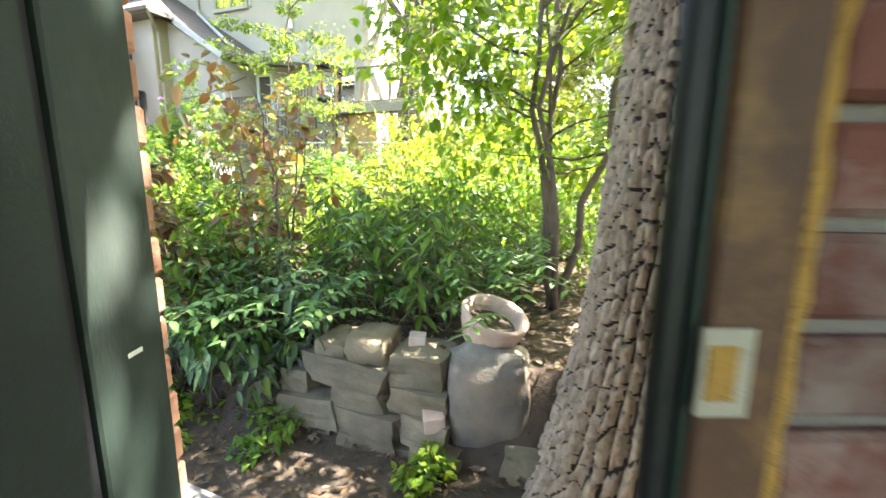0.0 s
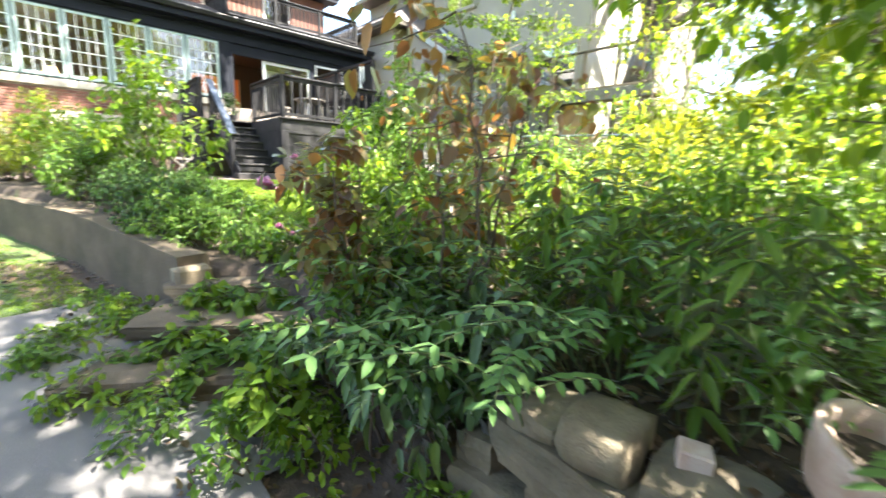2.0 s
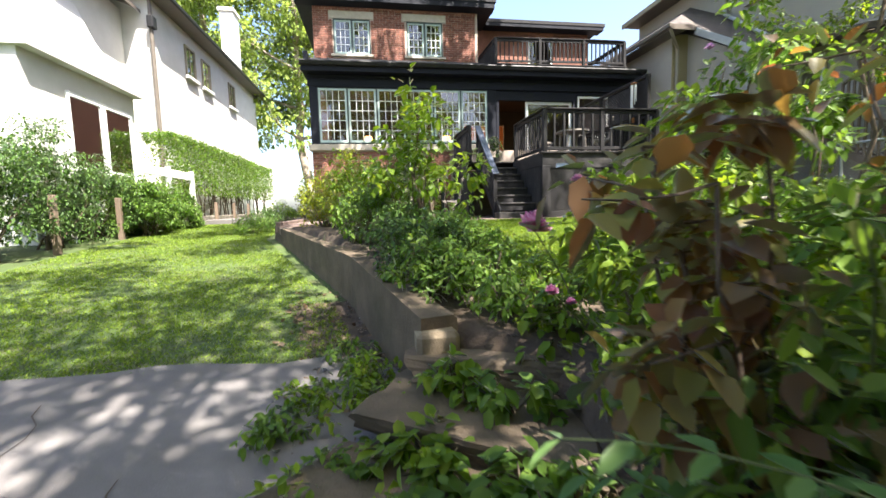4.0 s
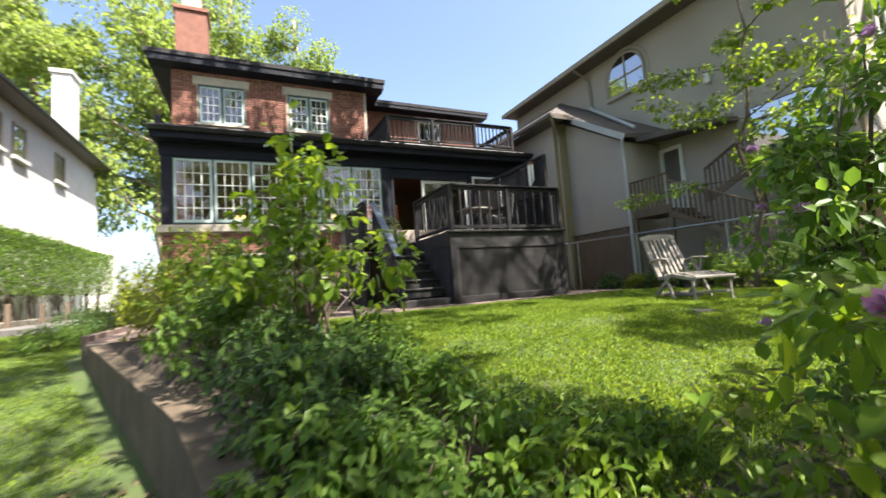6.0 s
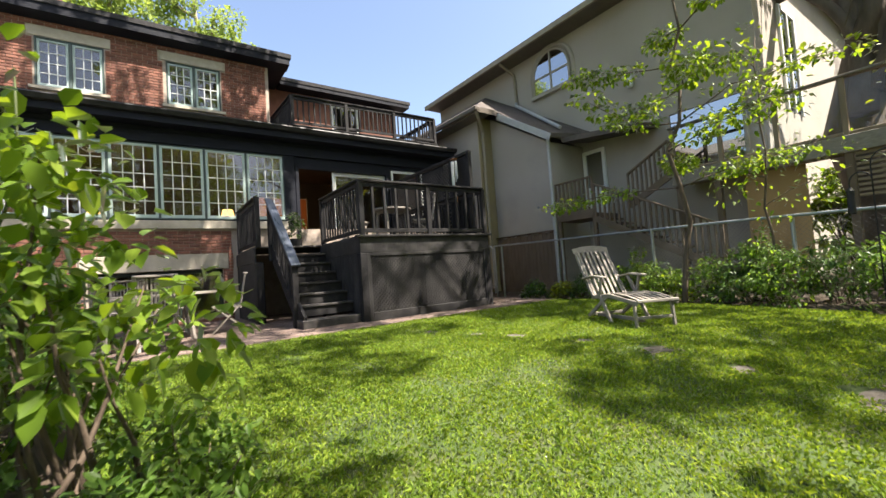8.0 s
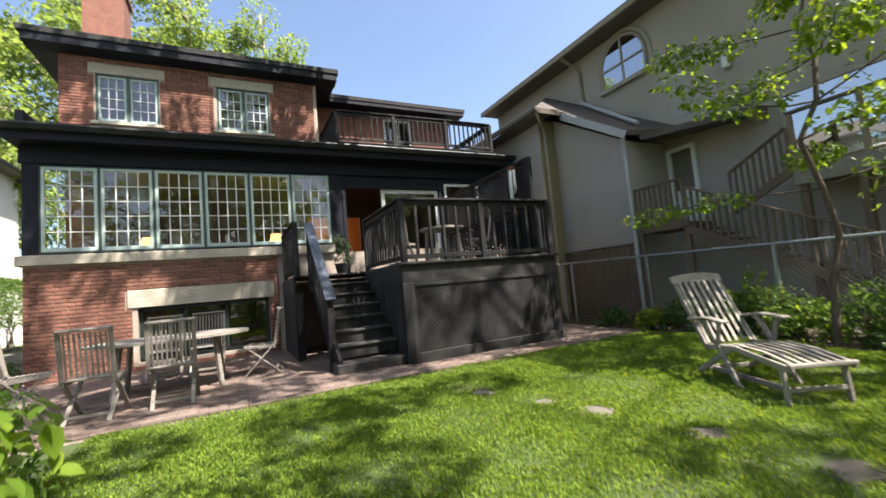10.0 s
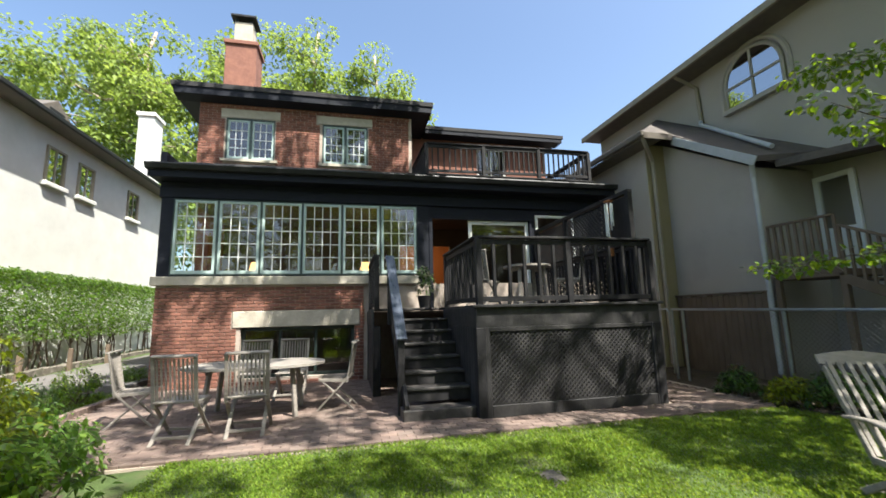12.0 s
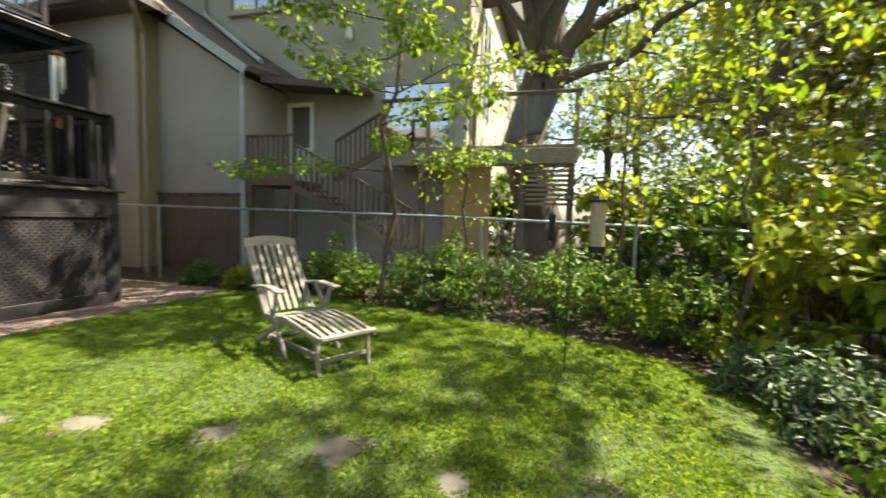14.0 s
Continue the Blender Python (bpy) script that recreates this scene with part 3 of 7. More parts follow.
# lower roof and eave
lr = Shape()
lr.prism([(-14.92, 5.65), (-14.92, 5.75), (-17.25, 6.62), (-17.25, 6.50)], 1, -0.84, 10.25)
lower_roof = setting("roof_lower", lr, M_SLATE, "dark shingled sunroom roof")
ev = Shape()
ev.box((-15.45, -0.80, 5.48), (-14.98, 10.2, 5.53), 0.004)
ev.box((-15.0, -0.82, 5.47), (-14.95, 10.22, 5.65), 0.006)
ev.box((-17.2, -0.80, 5.48), (-15.46, -0.67, 6.2), 0.006)
setting("trim_eave_lower", ev, M_NAVY, "black-blue eave boards of the sunroom roof")
gut = Shape()
gut.prism([(-14.945, 5.61), (-14.945, 5.74), (-14.83, 5.75), (-14.82, 5.72), (-14.86, 5.63)], 1, -0.84, 10.25)
setting("trim_gutter_lower", gut, M_IRON, "black eaves gutter")

# upper storey
UW = [(0.0, 1.26), (2.53, 3.81)]
setting("wall_house_upper", wall_with_holes("x", UX - 0.012, 0.3, -0.67, 5.1, 6.4, 8.42, [(a, b, 6.74, 7.93) for a, b in UW]), M_MORTAR, "red brick upper storey wall")
setting("wall_house_return", Shape().box((-18.7, 4.8, 6.3), (UX - 0.315, 5.1, 8.42), 0.002), M_BRICKS, "red brick return wall beside the balcony")
setting("wall_balcony", wall_with_holes("x", -18.7, 0.3, 5.1, 10.2, 6.2, 8.4, [(7.6, 8.7, 6.35, 8.2)]), M_BRICKS, "red brick wall behind the balcony")
ur = Shape()
ur.v += [Vector(p) for p in ((-16.80, -1.27, 8.68), (-16.80, 5.70, 8.68), (-27.8, 5.70, 8.68), (-27.8, -1.27, 8.68), (-20.0, 2.2, 9.55), (-24.5, 2.2, 9.55),
                             (-16.80, -1.27, 8.55), (-16.80, 5.70, 8.55), (-27.8, 5.70, 8.55), (-27.8, -1.27, 8.55))]
ur.f += [[0, 1, 4], [1, 2, 5, 4], [2, 3, 5], [3, 0, 4, 5], [0, 6, 7, 1], [1, 7, 8, 2], [2, 8, 9, 3], [3, 9, 6, 0], [6, 9, 8, 7]]
setting("roof_upper", ur, M_SLATE, "low hipped dark shingle roof")
eu = Shape()
eu.prism([(-16.83, 8.36), (-16.83, 8.55), (-17.2, 8.55), (-17.2, 8.30)], 1, -1.2, 5.65)
eu.box((-27.7, -1.2, 8.34), (-17.2, -0.66, 8.55), 0.006)
eu.box((-27.7, 5.1, 8.34), (-17.2, 5.65, 8.55), 0.006)
setting("trim_eave_upper", eu, M_NAVY, "dark painted boxed eaves of the upper roof")
r2 = Shape()
r2.prism([(-18.2, 8.5), (-18.2, 8.62), (-22.5, 9.4), (-22.5, 8.5)], 1, 5.71, 10.7)
setting("roof_wing", r2, M_SLATE, "dark shingled roof over the balcony wing")
setting("trim_eave_wing", Shape().box((-18.72, 5.71, 8.36), (-18.22, 10.65, 8.50), 0.006), M_NAVY, "dark boxed eave of the wing")
lt = Shape()
for a, b in UW:
    lt.box((UX - 0.2, a - 0.13, 7.93), (UX + 0.012, b + 0.13, 8.17), 0.008)
setting("trim_lintels_upper", lt, M_STONE, "grey stone lintels above the upper windows")
for a, b in UW:
    slab("trim_window_sill", (UX - 0.2, a - 0.10, 6.66), (UX + 0.07, b + 0.10, 6.74), M_STONE, "pale stone window sill", 0.01)
slab("trim_basement_lintel", (FX - 0.25, 0.87, 2.28), (FX + 0.02, 3.56, 2.63), M_STONE, "pale stone lintel over the basement window", 0.01)

PANES = {}


def casement(parent, y0, y1, z0, z1, cols, rows, x, frame_w=0.055, frame_mat=None, muntin=0.02):
    """One glazed casement facing the garden: frame, glazing bars, single panes."""
    px, py, pz = parent.location
    o = lambda p: (p[0] - px, p[1] - py, p[2] - pz)
    s = Shape()
    for lo, hi in (((x, y0, z0), (x + 0.045, y1, z0 + frame_w * 1.3)), ((x, y0, z1 - frame_w), (x + 0.045, y1, z1)),
                   ((x, y0, z0 + frame_w * 1.3), (x + 0.045, y0 + frame_w, z1 - frame_w)), ((x, y1 - frame_w, z0 + frame_w * 1.3), (x + 0.045, y1, z1 - frame_w))):
        s.box(o(lo), o(hi), 0.006)
    sash = part("sash", s, frame_mat or M_FRAME, parent)
    gy0, gy1, gz0, gz1 = y0 + frame_w, y1 - frame_w, z0 + frame_w * 1.3, z1 - frame_w
    b = Shape()
    for c in range(1, cols):
        y = gy0 + (gy1 - gy0) * c / cols
        b.box(o((x + 0.008, y - muntin / 2, gz0)), o((x + 0.034, y + muntin / 2, gz1)), 0.004)
    for r in range(1, rows):
        z = gz0 + (gz1 - gz0) * r / rows
        b.box(o((x + 0.010, gy0, z - muntin / 2)), o((x + 0.032, gy1, z + muntin / 2)), 0.004)
    if cols * rows > 1:
        part("glazing_bars", b, M_WHITE if frame_mat is None else frame_mat, sash)
    w, h = (gy1 - gy0) / cols, (gz1 - gz0) / rows
    key = (round(w, 3), round(h, 3))
    if key not in PANES:
        p = Shape()
        p.v = [Vector(q) for q in ((0, -w / 2, -h / 2), (0, w / 2, -h / 2), (0, w / 2, h / 2), (0, -w / 2, h / 2))]
        p.f = [[0, 1, 2, 3]]
        PANES[key] = p.mesh("pane")
        PANES[key].materials.append(M_GLASS)
    rnd = random.Random(int((y0 + 9) * 1000 + z0 * 77))
    for c in range(cols):
        for r in range(rows):
            ob = new("pane", PANES[key])
            ob.parent = sash
            ob.location = o((x + 0.02, gy0 + w * (c + 0.5), gz0 + h * (r + 0.5)))
            ob.rotation_euler = (0, rnd.gauss(0, 0.006), rnd.gauss(0, 0.006))
            ob.visible_shadow = False


for k, (a, b) in enumerate(WINS):
    w = thing(f"window_{k + 1}", "pale green multi-pane sunroom casement window", "window", (FX, (a + b) / 2, 3.42), kind="structure")
    f = Shape()
    for lo, hi in (((-0.10, a, 3.42), (0.02, a + 0.02, 5.10)), ((-0.10, b - 0.02, 3.42), (0.02, b, 5.10)), ((-0.10, a + 0.02, 3.42), (0.03, b - 0.02, 3.45)), ((-0.10, a + 0.02, 5.08), (0.02, b - 0.02, 5.10))):
        f.box((lo[0], lo[1] - (a + b) / 2, lo[2] - 3.42), (hi[0], hi[1] - (a + b) / 2, hi[2] - 3.42), 0.004)
    part("window_frame", f, M_DARKGREEN, w, "dark green outer frame")
    casement(w, a + 0.025, b - 0.025, 3.45, 5.075, 4, 5, FX - 0.03)
for k, (a, b) in enumerate(UW):
    w = thing(f"window_{k + 7}", "pair of pale green upper casements in red brick", "window", (UX, (a + b) / 2, 6.74), kind="structure")
    mid = (a + b) / 2
    f = Shape()
    for lo, hi in (((-0.14, a - mid, 0), (-0.02, a - mid + 0.035, 1.19)), ((-0.14, b - mid - 0.035, 0), (-0.02, b - mid, 1.19)), ((-0.14, a - mid + 0.035, 1.155), (-0.02, b - mid - 0.035, 1.19)), ((-0.14, -0.03, 0.03), (-0.02, 0.03, 1.155)), ((-0.14, a - mid + 0.035, 0), (-0.01, b - mid - 0.035, 0.03))):
        f.box(lo, hi, 0.004)
    part("window_frame", f, M_DARKGREEN, w, "dark green outer frame")
    casement(w, a + 0.04, mid - 0.035, 6.775, 7.89, 3, 4, UX - 0.09, 0.05)
    casement(w, mid + 0.035, b - 0.04, 6.775, 7.89, 3, 4, UX - 0.09, 0.05)
w = thing("window_9", "dark wide basement window under a stone lintel", "window", (FX, 2.2, 1.2), kind="structure")
f = Shape()
for y0, y1 in ((-1.17, -1.10), (-0.40, -0.34), (0.36, 0.42), (1.17, 1.24)):
    f.box((-0.22, y0, 0.02), (-0.14, y1, 1.06), 0.005)
f.box((-0.22, -1.17, 1.0), (-0.14, 1.24, 1.07), 0.005).box((-0.22, -1.17, 0.0), (-0.14, 1.24, 0.07), 0.005)
part("window_frame", f, M_DOORDARK, w)
p = Shape()
p.v = [Vector(q) for q in ((-0.18, -1.17, 0.02), (-0.18, 1.24, 0.02), (-0.18, 1.24, 1.05), (-0.18, -1.17, 1.05))]
p.f = [[0, 1, 2, 3]]
part("pane", p, M_GLASS, w)
w = thing("window_10", "small white-framed window beside the garden door", "window", (FX, 8.6, 3.6), kind="structure")
casement(w, 8.07, 9.18, 3.62, 4.98, 1, 1, FX - 0.06, 0.07, M_WHITE)
w = thing("window_11", "white-framed balcony door pane", "window", (-18.7, 8.15, 6.35), kind="structure")
casement(w, 7.62, 8.68, 6.37, 8.18, 2, 1, -18.8, 0.08, M_WHITE)

# rooms behind the glass
setting("floor_sunroom", Shape().box((-19.0, -0.36, 2.45), (FX - 0.2, 9.9, 2.58), 0.002), M_ROOMWOOD, "honey wood sunroom floor")
setting("ceiling_sunroom", Shape().box((-19.0, -0.36, 5.25), (FX - 0.2, 9.9, 5.33), 0.002), M_DIMROOM, "sunroom ceiling coloured dark for a dim room")
setting("wall_sunroom_back", wall_with_holes("x", -18.9, 0.1, -0.36, 9.9, 2.58, 5.25, [(4.9, 6.6, 2.58, 4.7)]), M_DIMROOM, "sunroom back wall coloured dark for a dim room")
setting("wall_dining", Shape().box((-22.1, 3.9, 2.45), (-22.0, 8.0, 5.3), 0.002).box((-22, 3.8, 2.45), (-19.0, 3.9, 5.3), 0.002).box((-22, 7.9, 2.45), (-19.0, 8.0, 5.3), 0.002), M_ROOMWOOD, "honey wood wall of the inner room")
setting("floor_dining", Shape().box((-22, 3.9, 2.45), (-19.0, 7.9, 2.58), 0.002), M_ROOMWOOD, "honey wood floor of the inner room")
setting("ceiling_dining", Shape().box((-22, 3.9, 5.25), (-19.0, 7.9, 5.33), 0.002), M_WHITE, "white ceiling of the inner room")
# Basement gloom is put into the colour: soil-dark floor and walls.
setting("floor_basement", Shape().box((-19.0, -0.3, 1.0), (FX - 0.32, 5, 1.08), 0.002).box((-19.0, -0.3, 1.08), (-18.9, 5.0, 2.4), 0.002).box((-18.9, 4.9, 1.08), (FX - 0.32, 5.0, 2.4), 0.002), M_SOIL, "basement floor and walls coloured dark for an unlit room")
setting("floor_upper", Shape().box((-20.0, -0.3, 6.36), (UX - 0.32, 5.0, 6.42), 0.002).box((-20.0, -0.3, 6.42), (-19.9, 4.7, 8.4), 0.002), M_DIMROOM, "upper bedroom floor and wall")
setting("floor_wing", Shape().box((-21.5, 5.2, 6.2), (-19.02, 10.0, 6.3), 0.002).box((-21.5, 5.2, 6.3), (-21.4, 10.0, 8.4), 0.002), M_DIMROOM, "upper wing floor and wall")


def point_lamp(at, power, color=(1.0, 0.62, 0.3), r=0.12):
    o = new("lamp_light", bpy.data.lights.new("lamp_light", "POINT"))
    o.location, o.data.energy, o.data.color, o.data.shadow_soft_size = at, power, color, r
    return o


def table_lamp(at, group="sunroom lamps"):
    e = thing("table_lamp", "lit amber table lamp inside the sunroom", "lamp", at, group)
    part("base", Shape().lathe([(0.09, 0), (0.09, 0.02), (0.03, 0.05), (0.05, 0.16), (0.02, 0.3)], (0, 0, 0), 16), M_ROOMWOOD, e)
    part("shade", Shape().lathe([(0.17, 0.28), (0.12, 0.5)], (0, 0, 0), 20), M_LAMP, e, "glowing amber shade")
    t = thing("side_table", "small dark wooden side table in the sunroom", "table", (at[0], at[1], 2.58))
    h = at[2] - 2.58
    part("tabletop", Shape().box((-0.25, -0.25, h - 0.03), (0.25, 0.25, h), 0.006), M_ROOMWOOD, t)
    for sx in (-0.2, 0.2):
        for sy in (-0.2, 0.2):
            part("leg", Shape().box((sx - 0.02, sy - 0.02, 0), (sx + 0.02, sy + 0.02, h - 0.03), 0.004), M_ROOMWOOD, t)


table_lamp((-16.6, 1.05, 3.35))
table_lamp((-16.5, 3.75, 3.35))
point_lamp((-20.6, 6.0, 4.6), 14)
point_lamp((-16.9, 1.05, 4.3), 4)
point_lamp((-16.9, 3.7, 4.3), 4)

# garden door
dr = thing("door_1", "open white-framed sliding garden door", "door", (FX, 6.5, FLOOR1), kind="structure")
for y0, y1, xx in ((-0.25, 1.38, -0.12),):
    s = Shape()
    s.box((xx, y0, 0.0), (xx + 0.05, y0 + 0.09, 2.2), 0.006).box((xx, y1 - 0.09, 0.0), (xx + 0.05, y1, 2.2), 0.006)
    s.box((xx, y0 + 0.09, 2.1), (xx + 0.05, y1 - 0.09, 2.2), 0.006).box((xx, y0 + 0.09, 0), (xx + 0.05, y1 - 0.09, 0.12), 0.006)
    leaf = part("door_leaf", s, M_WHITE, dr, "white painted sliding leaf")
    g = Shape()
    g.v = [Vector(q) for q in ((xx + 0.025, y0 + 0.09, 0.12), (xx + 0.025, y1 - 0.09, 0.12), (xx + 0.025, y1 - 0.09, 2.1), (xx + 0.025, y0 + 0.09, 2.1))]
    g.f = [[0, 1, 2, 3]]
    part("pane", g, M_GLASS, leaf)
fr = Shape()
fr.box((-0.14, -1.29, 0), (0.03, -1.2, 2.24), 0.006).box((-0.14, 1.38, 0), (0.03, 1.44, 2.24), 0.006).box((-0.14, -1.2, 2.2), (0.03, 1.38, 2.27), 0.006)
part("door_frame", fr, M_NAVY, dr, "black-blue painted frame")


# ---- chimney ----
def build_chimney():
    c = thing("chimney", "red brick chimney with a capped paler flue", "chimney", (-20.4, -0.42, 8.6))
    part("chimney_shaft", Shape().box((-0.5, -0.5, 0), (0.5, 0.5, 3.3), 0.01), M_BRICKS, c)
    part("corbel", Shape().box((-0.56, -0.56, 3.3), (0.56, 0.56, 3.44), 0.01), M_BRICKS, c)
    part("flue", Shape().box((-0.30, -0.30, 3.44), (0.30, 0.30, 4.3), 0.01), M_STONE, c, "paler brick flue")
    part("cap", Shape().box((-0.42, -0.42, 4.45), (0.42, 0.42, 4.53), 0.01).box((-0.28, -0.28, 4.3), (-0.2, -0.2, 4.45)).box((0.2, -0.28, 4.3), (0.28, -0.2, 4.45)).box((-0.28, 0.2, 4.3), (-0.2, 0.28, 4.45)).box((0.2, 0.2, 4.3), (0.28, 0.28, 4.45)), M_IRON, c, "dark metal cap")


build_chimney()


# ---- railings ----
BALUSTERS = {}


def railing(parent, a, b, height, material, post=0.09, every=0.135, cap=0.11, posts=(True, True), base=0.08, bal=0.035):
    """Posts, cap, bottom rail and upright balusters from a to b."""
    a, b = Vector(a), Vector(b)
    L = (b - a).length
    d = (b - a).normalized()
    flat = Vector((d.x, d.y, 0)).normalized()
    yaw = math.atan2(flat.y, flat.x)
    cp = Shape().beam(a + Vector((0, 0, height)), b + Vector((0, 0, height)), cap, 0.035, 0.006)
    part("cap_rail", cp, material, parent)
    part("top_rail", Shape().beam(a + Vector((0, 0, height - 0.07)), b + Vector((0, 0, height - 0.07)), 0.04, 0.07, 0.004), material, parent)
    part("bottom_rail", Shape().beam(a + Vector((0, 0, base)), b + Vector((0, 0, base)), 0.04, 0.07, 0.004), material, parent)
    for use, p in zip(posts, (a, b)):
        if use:
            part("post", Shape().box((p.x - post / 2, p.y - post / 2, p.z - 0.02), (p.x + post / 2, p.y + post / 2, p.z + height - 0.018), 0.006), material, parent)
    key = (round(height, 2), round(base, 2), bal, material.name)
    if key not in BALUSTERS:
        m = Shape().box((-bal / 2, -bal / 2, base + 0.02), (bal / 2, bal / 2, height - 0.09), 0.004).mesh("baluster")
        m.materials.append(material)
        BALUSTERS[key] = m
    n = max(1, int(L / every))
    for k in range(1, n):
        ob = new("baluster", BALUSTERS[key])
        ob.parent = parent
        ob.matrix_local = Matrix.Translation(a.lerp(b, k / n)) @ Matrix.Rotation(yaw, 4, "Z")


balcony = thing("balcony_railing", "black timber balcony railing above the sunroom roof", "railing", (0, 0, 0))
railing(balcony, (-15.05, 5.13, 5.86), (-15.05, 6.6, 5.88), 0.78, M_DECK)
railing(balcony, (-15.05, 6.6, 5.88), (-15.05, 8.1, 5.90), 0.78, M_DECK, posts=(False, True))
railing(balcony, (-15.05, 8.1, 5.90), (-15.05, 9.55, 5.90), 0.78, M_DECK, posts=(False, True))
railing(balcony, (-15.05, 5.13, 5.86), (-17.1, 5.13, 5.95), 0.78, M_DECK, posts=(False, True))
railing(balcony, (-15.05, 9.55, 5.90), (-18.2, 9.55, 5.95), 0.78, M_DECK, posts=(False, True))
slab("floor_balcony", (-18.7, 5.12, 5.84), (-15.0, 9.65, 5.875), M_DECK, "black timber balcony floor")

# ---- garden deck ----
DX, DY0, DY1 = -11.2, 5.08, 8.0
deck = thing("deck", "raised black-stained timber deck with lattice skirt", "deck", (0, 0, 0), kind="structure")
for k in range(30):
    x = FX - 0.01 + 0.02 + k * 0.14
    if x + 0.135 > DX + 0.04:
        break
    part("deck_board", Shape().box((x, DY0 if x > -13.25 else 3.75, FLOOR1 - 0.035), (x + 0.134, DY1, FLOOR1), 0.004), M_TREAD, deck)
part("rim_board", Shape().box((DX - 0.02, DY0 - 0.03, 2.28), (DX + 0.03, DY1 + 0.05, 2.565), 0.006), M_SKIRT, deck)
part("rim_board", Shape().box((-13.25, DY0 - 0.03, 2.28), (DX - 0.02, DY0 + 0.02, 2.565), 0.006), M_SKIRT, deck)
part("rim_board", Shape().box((-15.3, 3.72, 2.28), (-13.25, 3.76, 2.565), 0.006), M_SKIRT, deck)
part("rim_board", Shape().box((-15.3, DY1, 2.28), (DX - 0.02, DY1 + 0.05, 2.565), 0.006), M_SKIRT, deck)
part("rim_board", Shape().box((DX - 0.05, DY0 - 0.09, 2.56), (DX + 0.09, DY1 + 0.10, 2.60), 0.006), M_SKIRT, deck)
for x, y in ((DX - 0.02, DY0 + 0.03), (DX - 0.02, DY1 - 0.02), (-13.2, DY0 + 0.02), (-13.2, 3.8), (-15.2, 3.8), (DX - 0.14, 6.5)):
    part("deck_post", Shape().box((x - 0.07, y - 0.07, 0.9), (x + 0.07, y + 0.07, 2.28), 0.008), M_DECK, deck)


def lattice(parent, along, at, a0, a1, z0, z1, step=0.075, wide=0.032):
    """Diagonal strips in two layers inside a frame."""
    s = Shape()
    for layer, sgn in ((0.0, 1), (0.008, -1)):
        span = (a1 - a0) + (z1 - z0)
        k = 0
        while k * step * 1.414 < span:
            c = k * step * 1.414
            if sgn > 0:
                p0 = (a0 + max(0, c - (z1 - z0)), z0 + min(c, z1 - z0))
                p1 = (a0 + min(c, a1 - a0), z0 + max(0, c - (a1 - a0)))
            else:
                p0 = (a1 - max(0, c - (z1 - z0)), z0 + min(c, z1 - z0))
                p1 = (a1 - min(c, a1 - a0), z0 + max(0, c - (a1 - a0)))
            k += 1
            if abs(p0[0] - p1[0]) < 0.02:
                continue
            if along == "y":
                s.beam((at + layer, p0[0], p0[1]), (at + layer, p1[0], p1[1]), 0.007, wide, 0.001, up=(0, 0.7, 0.7 * sgn))
            else:
                s.beam((p0[0], at + layer, p0[1]), (p1[0], at + layer, p1[1]), 0.007, wide, 0.001, up=(0.7, 0, 0.7 * sgn))
    part("lattice", s, M_SKIRT, parent)


lattice(deck, "y", DX + 0.005, DY0 + 0.16, DY1 - 0.12, 1.22, 2.24, 0.052, 0.024)
part("skirt_frame", Shape().box((DX - 0.01, DY0 - 0.02, 1.02), (DX + 0.04, DY0 + 0.16, 2.28), 0.006), M_SKIRT, deck)
part("skirt_frame", Shape().box((DX - 0.01, DY1 - 0.12, 1.06), (DX + 0.04, DY1 + 0.05, 2.28), 0.006), M_SKIRT, deck)
part("skirt_frame", Shape().box((DX - 0.01, DY0 + 0.16, 1.06), (DX + 0.035, DY1 - 0.12, 1.22), 0.006), M_SKIRT, deck)
part("skirt_frame", Shape().box((DX - 0.01, DY0 + 0.16, 2.22), (DX + 0.035, DY1 - 0.12, 2.28), 0.004), M_SKIRT, deck)
# Black sheet standing in for the shade under the deck.
part("skirt_shade_sheet", Shape().box((DX - 0.12, DY0 + 0.1, 1.0), (DX - 0.10, DY1 - 0.06, 2.25), 0.002), M_RUBBER, deck)
for k in range(14):
    x = -13.1 + k * 0.137
    part("skirt_board", Shape().box((x, DY0 - 0.02, 1.0), (x + 0.13, DY0 + 0.005, 2.28), 0.003), M_SKIRT, deck)
for k in range(15):
    x = -15.25 + k * 0.137
    part("skirt_board", Shape().box((x, 3.74, 1.0), (x + 0.13, 3.765, 2.28), 0.003), M_SKIRT, deck)
for k in range(30):
    x = -15.25 + k * 0.137
    if x < DX - 0.2:
        part("skirt_board", Shape().box((x, DY1 + 0.0, 1.0), (x + 0.13, DY1 + 0.025, 2.28), 0.003), M_SKIRT, deck)
rail = thing("deck_railing", "black timber deck railing with square balusters", "railing", (0, 0, 0))
RH = 0.98
railing(rail, (DX, DY0 + 0.04, FLOOR1), (DX, 6.55, FLOOR1), RH, M_DECK, cap=0.14, every=0.21, bal=0.045)
railing(rail, (DX, 6.55, FLOOR1), (DX, DY1 - 0.02, FLOOR1), RH, M_DECK, posts=(False, True), cap=0.14, every=0.21, bal=0.045)
railing(rail, (DX, DY0 + 0.04, FLOOR1), (-13.2, DY0 + 0.04, FLOOR1), RH, M_DECK, posts=(False, True), cap=0.14)
railing(rail, (-13.2, 3.8, FLOOR1), (-15.25, 3.8, FLOOR1), RH, M_DECK, cap=0.12)
railing(rail, (DX, DY1 - 0.02, FLOOR1), (-15.2, DY1 - 0.02, FLOOR1), RH, M_DECK, posts=(False, True))

